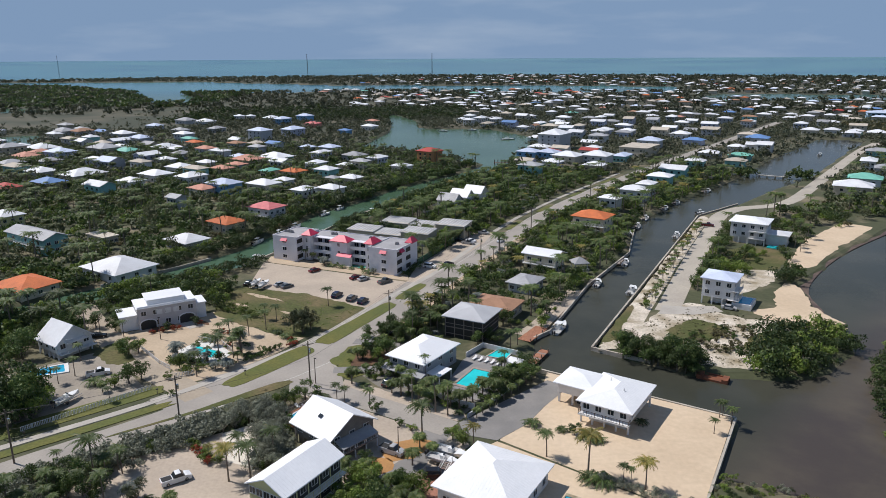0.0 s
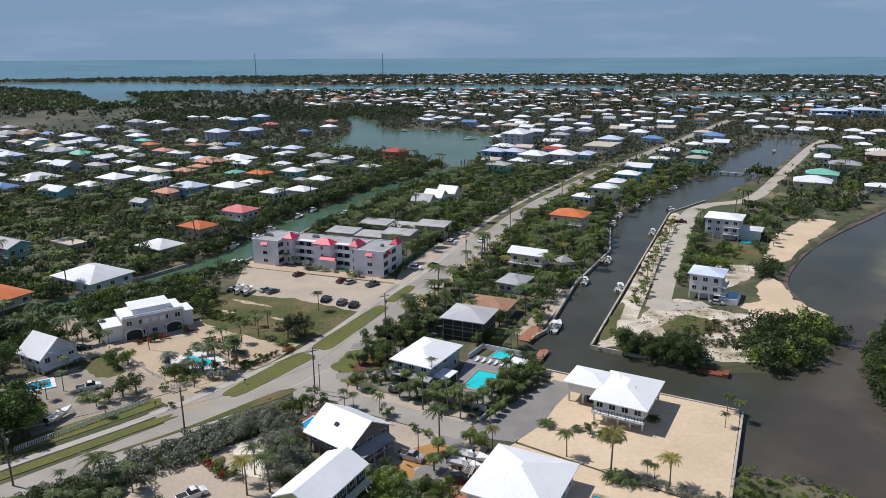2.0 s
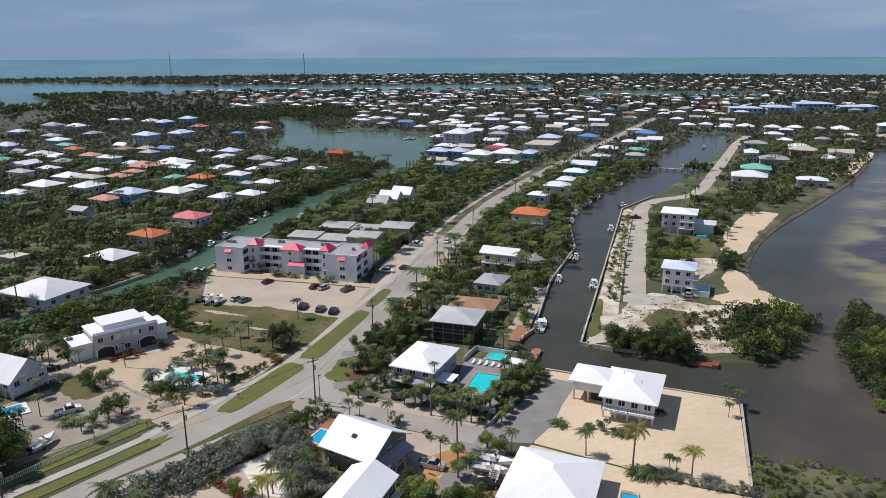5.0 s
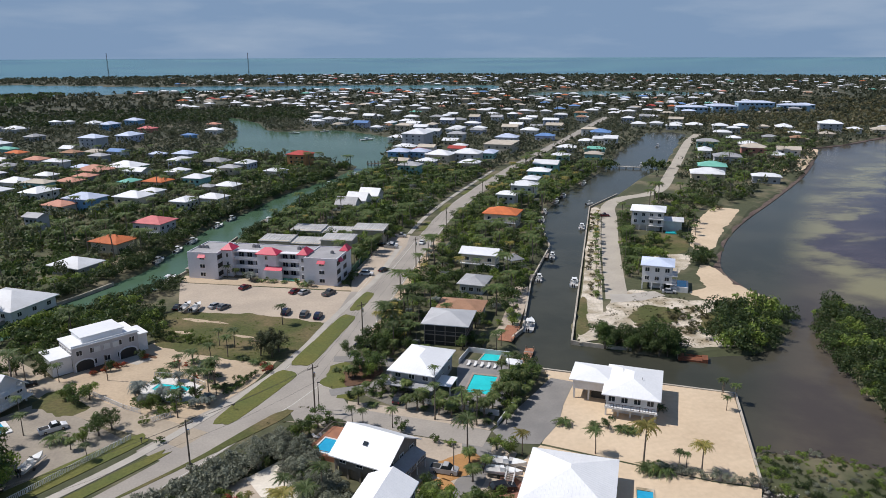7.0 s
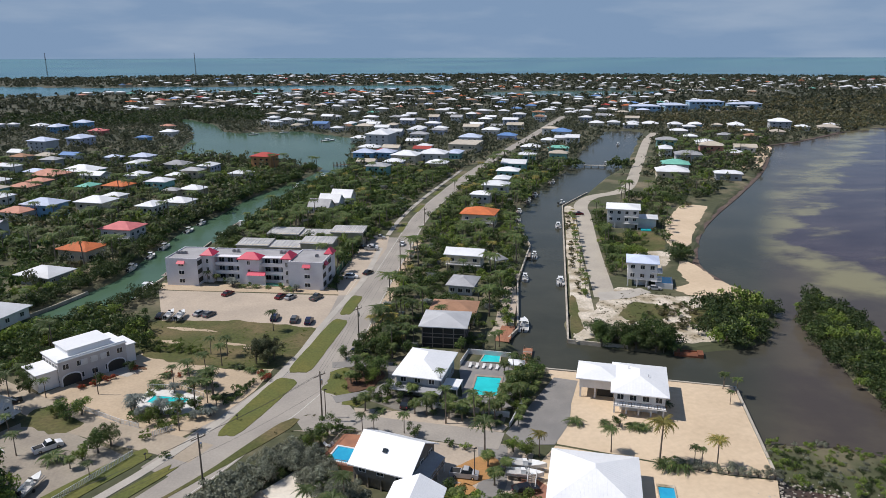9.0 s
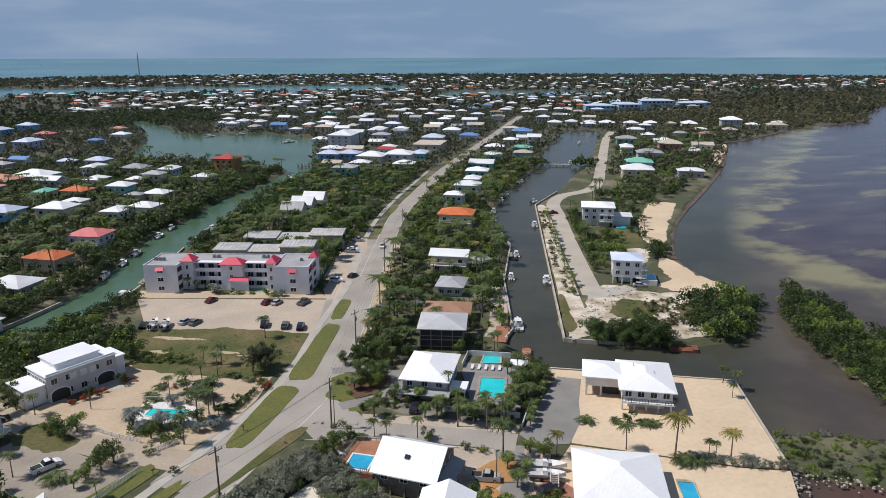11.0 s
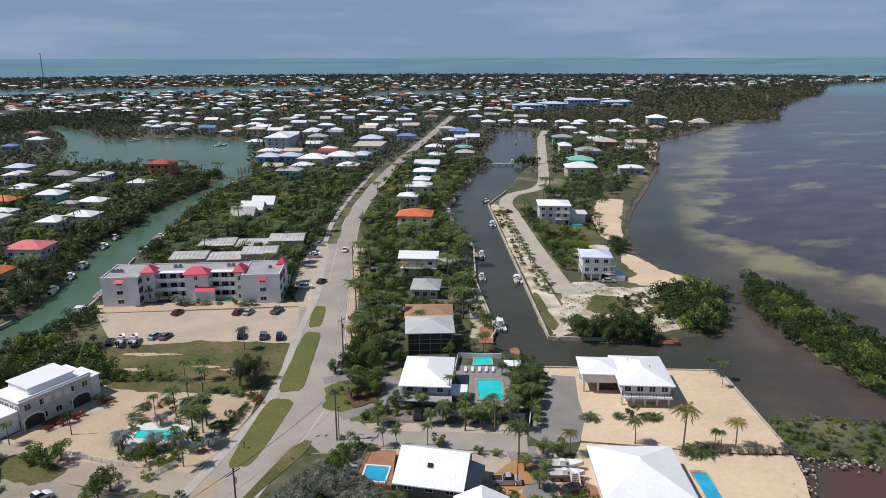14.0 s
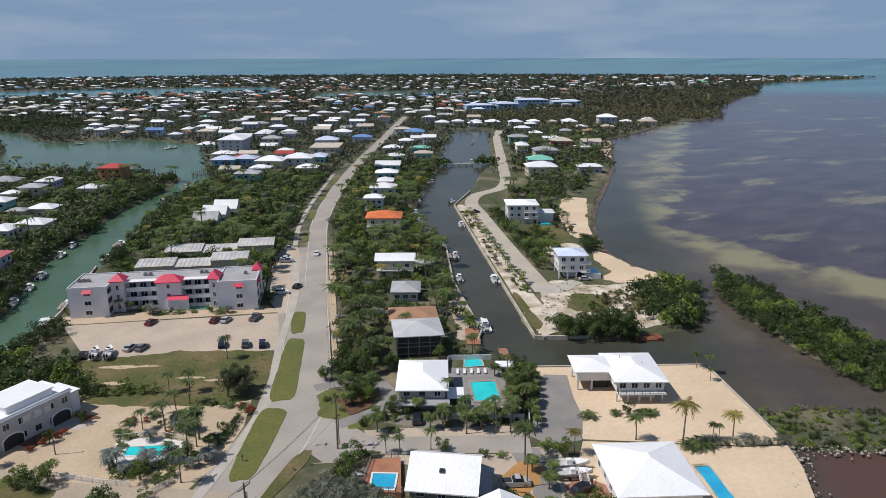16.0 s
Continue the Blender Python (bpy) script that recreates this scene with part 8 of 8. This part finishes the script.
def boat(x, y, yaw, L, label, z=-0.9, top=True, trailer=False):
    """A motor boat: hull, deck well, console, windscreen, hard top, outboard engines."""
    ob = thing("motor_boat", pose(x, y, z + (0.75 if trailer else 0.0), 0, 0, yaw), label, "boat", "boats")
    s = Shape()
    W2 = L * 0.16
    n = 8
    rows = []
    for i in range(n + 1):
        t = i / n
        w = W2 * (1 - max(0, (t - 0.45) / 0.55) ** 2.2)
        h = 0.75 + 0.35 * t * t
        rows.append([(-L / 2 + L * t, -w, h), (-L / 2 + L * t - 0.02 * L * t, -w * 0.72, 0.05 + 0.25 * t ** 3), (-L / 2 + L * t, 0, -0.25 + 0.4 * t ** 3), (-L / 2 + L * t, w * 0.72, 0.05 + 0.25 * t ** 3), (-L / 2 + L * t, w, h)])
    v = [p for r in rows for p in r]
    f = [(5 * i + j, 5 * i + j + 1, 5 * i + j + 6, 5 * i + j + 5) for i in range(n) for j in range(4)] + [(0, 1, 2, 3, 4)[::-1]]
    f += [(5 * i, 5 * i + 5, 5 * i + 9, 5 * i + 4) for i in range(5, n)]
    s.add(v, f)
    part("hull", s, WHITE_C_MAT, ob)
    k = 0.8
    part("deck", Shape().slab([(-L / 2 + 0.05, -W2 * 0.9), (L * 0.12, -W2 * 0.9), (L * 0.14, 0), (L * 0.12, W2 * 0.9), (-L / 2 + 0.05, W2 * 0.9)], 0.3, 0.45), DECK_GREY, ob)
    part("console", Shape().box(-0.1 * L, 0.04 * L, -W2 * 0.4, W2 * 0.4, 0.45, 1.35), WHITE_C_MAT, ob)
    part("windscreen", Shape().add([(0.04 * L, -W2 * 0.4, 1.3), (0.04 * L, W2 * 0.4, 1.3), (0.0, W2 * 0.36, 1.8), (0.0, -W2 * 0.36, 1.8), (0.03 * L, 0, 1.3)], [(0, 1, 2, 3), (0, 3, 4), (1, 4, 2)]), GLASS, ob)
    if top:
        part("hard_top", Shape().box(-0.2 * L, 0.06 * L, -W2 * 0.6, W2 * 0.6, 2.2, 2.28), WHITE_C_MAT, ob)
        for u in (-0.17 * L, 0.02 * L):
            for q in (-W2 * 0.5, W2 * 0.5):
                part("top_leg", Shape().tube([(u, q, 0.6), (u, q * 0.95, 2.2)], [0.04, 0.04], 5), CHROME, ob)
    for q in (-0.3, 0.3):
        part("outboard_engine", Shape().box(-L / 2 - 0.55, -L / 2 - 0.05, q - 0.18, q + 0.18, 0.55, 1.25).box(-L / 2 - 0.4, -L / 2 - 0.2, q - 0.07, q + 0.07, -0.4, 0.55), RUBBER, ob)
    if trailer:
        t = part("trailer", Shape().box(-L * 0.4, L * 0.6, -0.06, 0.06, -0.45, -0.33).box(-L * 0.3, L * 0.2, -0.9, -0.8, -0.45, -0.3).box(-L * 0.3, L * 0.2, 0.8, 0.9, -0.45, -0.3), CHROME, ob)
        for q in (-1, 1):
            part("wheel", Shape().tube([(-0.12 * L, q * 0.85, -0.42), (-0.12 * L, q * 1.05, -0.42)], [0.32, 0.32], 10), RUBBER, t)


WHITE_C_MAT = plain("white_gelcoat", (0.78, 0.78, 0.77), 0.25)
DECK_GREY = plain("grey_boat_deck", (0.45, 0.44, 0.43), 0.7)
for x, y, yaw, L, label in ((33.0, 189.5, 62, 10.0, "white cabin motor boat moored in the canal"), (62.2, 222, 62, 8.8, "white motor boat moored by the sea wall"), (52.4, 229.4, 64, 7.0, "white motor boat at a dock"), (100, 295, 62, 8.6, "white motor boat by the sea wall"), (-72, 262, 70, 9.5, "white motor yacht in the green canal"), (-73.8, 252, 60, 6.0, "small white boat in the green canal"), (-78.2, 288, 70, 8.0, "white motor boat by the mangroves"), (-72.5, 302, 70, 7.0, "white motor boat by the mangroves"), (-67.8, 315, 66, 8.0, "white motor boat by the mangroves"), (-58.6, 341, 62, 7.5, "white motor boat by the mangroves"), (-53, 354, 62, 7.0, "white motor boat by the mangroves"), (126, 340, 20, 5.0, "small dark skiff by the sea wall"), (80, 297, 65, 7.5, "white motor boat at a dock"), (88, 312, 65, 7.0, "white motor boat at a dock"), (96, 328, 60, 7.5, "white motor boat at a dock"), (112, 350, 55, 6.5, "white motor boat at a dock"), (122, 363, 52, 7.0, "white motor boat at a dock"), (150, 396, 50, 7.0, "white motor boat at a dock"), (68, 254, 65, 7.0, "white motor boat at a dock"), (-44, 326, 65, 8.0, "white motor boat at a dock"), (-36, 346, 62, 8.0, "white motor boat at a dock"), (22, 466, 55, 8.0, "white motor boat under mangroves"), (2, 436, 55, 7.5, "white motor boat under mangroves"), (-64, 276, 70, 8, "white motor boat at a dock"), (221, 452, 52, 9, "white motor boat moored in the canal"), (290, 545, 52, 9, "white motor boat moored in the canal"), (60, 660, 20, 14, "white sailing yacht hull in the lagoon"), (0, 735, 10, 10, "white motor boat on the lagoon"), (30, 742, 15, 10, "white motor boat on the lagoon")):
    boat(x, y, yaw, L, label)
for x, y, yaw, L, label in ((-63.8, 227.6, 70, 6.5, "white boat on a trailer in the lot"), (-60.8, 226, 70, 6.8, "white boat on a trailer in the lot"), (-84.9, 144.4, 68, 6.5, "open white boat on a trailer"), (1.4, 121.2, -30, 7.5, "white boat on a trailer beside the house"), (-0.2, 118.6, -30, 7.0, "white boat on a trailer beside the house")):
    boat(x, y, yaw, L, label, 0.05, False, True)
barge = thing("rusty_barge", pose(64.8, 156.6, -0.9, 0, 0, -33), "rusty red steel barge at the shore", "barge")
part("hull", Shape().box(-3.6, 3.6, -1.5, 1.5, -0.4, 0.5), surface("rust", (0.24, 0.08, 0.035), (0.15, 0.055, 0.03), 0.8, 0.9, bump=0.4, speckle=0.3), barge)
part("coaming", Shape().box(-3.6, -2.2, -1.5, 1.5, 0.5, 1.0).box(2.2, 3.6, -1.5, 1.5, 0.5, 1.0).box(-2.2, 2.2, 1.3, 1.5, 0.5, 0.8), barge.children[0].data.materials[0], barge)

# ---- utility poles and wires ----
POLES = [(-100, 95), (-82.5, 119.8), (-55.8, 134), (-31.6, 152), (-15.6, 188.5), (13.6, 252), (38, 300)]
for x, y in POLES:
    ob = thing("utility_pole", pose(x, y, 0, 0, 0, 30), "weathered timber utility pole with crossarm", "utility pole", "utility poles")
    part("shaft", Shape().tube([(0, 0, -0.3), (0, 0, 11.5)], [0.19, 0.13], 8), POLE_WOOD, ob)
    part("crossarm", Shape().box(-1.4, 1.4, -0.07, 0.07, 10.5, 10.65), POLE_WOOD, ob)
    for u in (-1.25, 0.0, 1.25):
        part("insulator", Shape().tube([(u, 0, 10.65), (u, 0, 10.95)], [0.07, 0.05], 6), CHROME, ob)
    part("transformer", Shape().tube([(0.35, 0.1, 8.4), (0.35, 0.1, 9.4)], [0.26, 0.26], 8), CHROME, ob, "grey transformer can")
for k, (u, h) in enumerate(((-1.2, 10.95), (0.0, 10.95), (1.2, 10.95), (0.2, 7.2))):
    s = Shape()
    for (ax, ay), (bx, by) in zip(POLES, POLES[1:]):
        d = Vector((bx - ax, by - ay)).normalized()
        ox, oy = u * math.cos(radians(30)), u * math.sin(radians(30))
        pts = [(ax + ox + (bx - ax) * t, ay + oy + (by - ay) * t, h - 4 * 0.55 * t * (1 - t)) for t in np.linspace(0, 1, 9)]
        s.tube(pts, [0.022] * 9, 3)
    tagged(part("power_line", s, WIRE), "thin black overhead wire between poles", "power line")
for x, y in ((-9.0, 121.4), (-30.6, 153.4), (-78, 181)):
    ob = thing("street_lamp", pose(x, y, 0), "plain dark lamp pole", "street lamp")
    part("shaft", Shape().tube([(0, 0, -0.2), (0, 0, 6.5)], [0.12, 0.08], 7), POLE_WOOD, ob)
    part("lamp_head", Shape().box(-0.15, 0.45, -0.12, 0.12, 6.4, 6.55), SCREEN_AND_SHADE, ob)
# mail boxes along the sidewalk
for x, y in ((-48.6, 158.2), (-66.2, 148.4), (-86, 129.4)):
    ob = thing("mailbox", pose(x, y, 0.1, 0, 0, -40), "grey mailbox on a post by the sidewalk", "mailbox")
    part("post", Shape().box(-0.05, 0.05, -0.05, 0.05, 0, 1.0), POLE_WOOD, ob)
    part("box", Shape().box(-0.12, 0.12, -0.25, 0.25, 1.0, 1.25), SCREEN_AND_SHADE, ob)

# ---- rock revetment ----
def boulder(seed):
    rng = random.Random(seed)
    bm = bmesh.new()
    bmesh.ops.create_icosphere(bm, subdivisions=1, radius=0.55)
    for v in bm.verts:
        v.co *= rng.uniform(0.72, 1.15)
        v.co.z *= 0.7
    me = bpy.data.meshes.new("rock")
    bm.to_mesh(me)
    bm.free()
    me.materials.append(ROCK)
    return me


ROCKS = [boulder(i) for i in range(6)]
revet = tagged(new("rock_revetment"), "rough grey limestone boulders along the shore", "rocks", "", "structure")
rng = random.Random(4)
for line, n, spread in (([(44, 103), (39, 98), (31, 91.5), (24, 80)], 230, 1.3), ([(45, 101), (50, 96.5), (58, 91.5), (74, 86)], 150, 1.2), ([(131, 180), (125.5, 160), (117, 138), (104, 112), (97, 98)], 50, 0.8)):
    q = spline(line, 1.0)
    for i in range(n):
        p = q[rng.randrange(len(q))]
        k = rng.uniform(0.22, 0.62)
        part("rock", rng.choice(ROCKS), None, revet, "", Matrix.LocRotScale((p[0] + rng.gauss(0, spread), p[1] + rng.gauss(0, spread), -0.35 + rng.uniform(0, 0.3)), Euler((0, 0, rng.uniform(0, 6))), (k, k, k)))
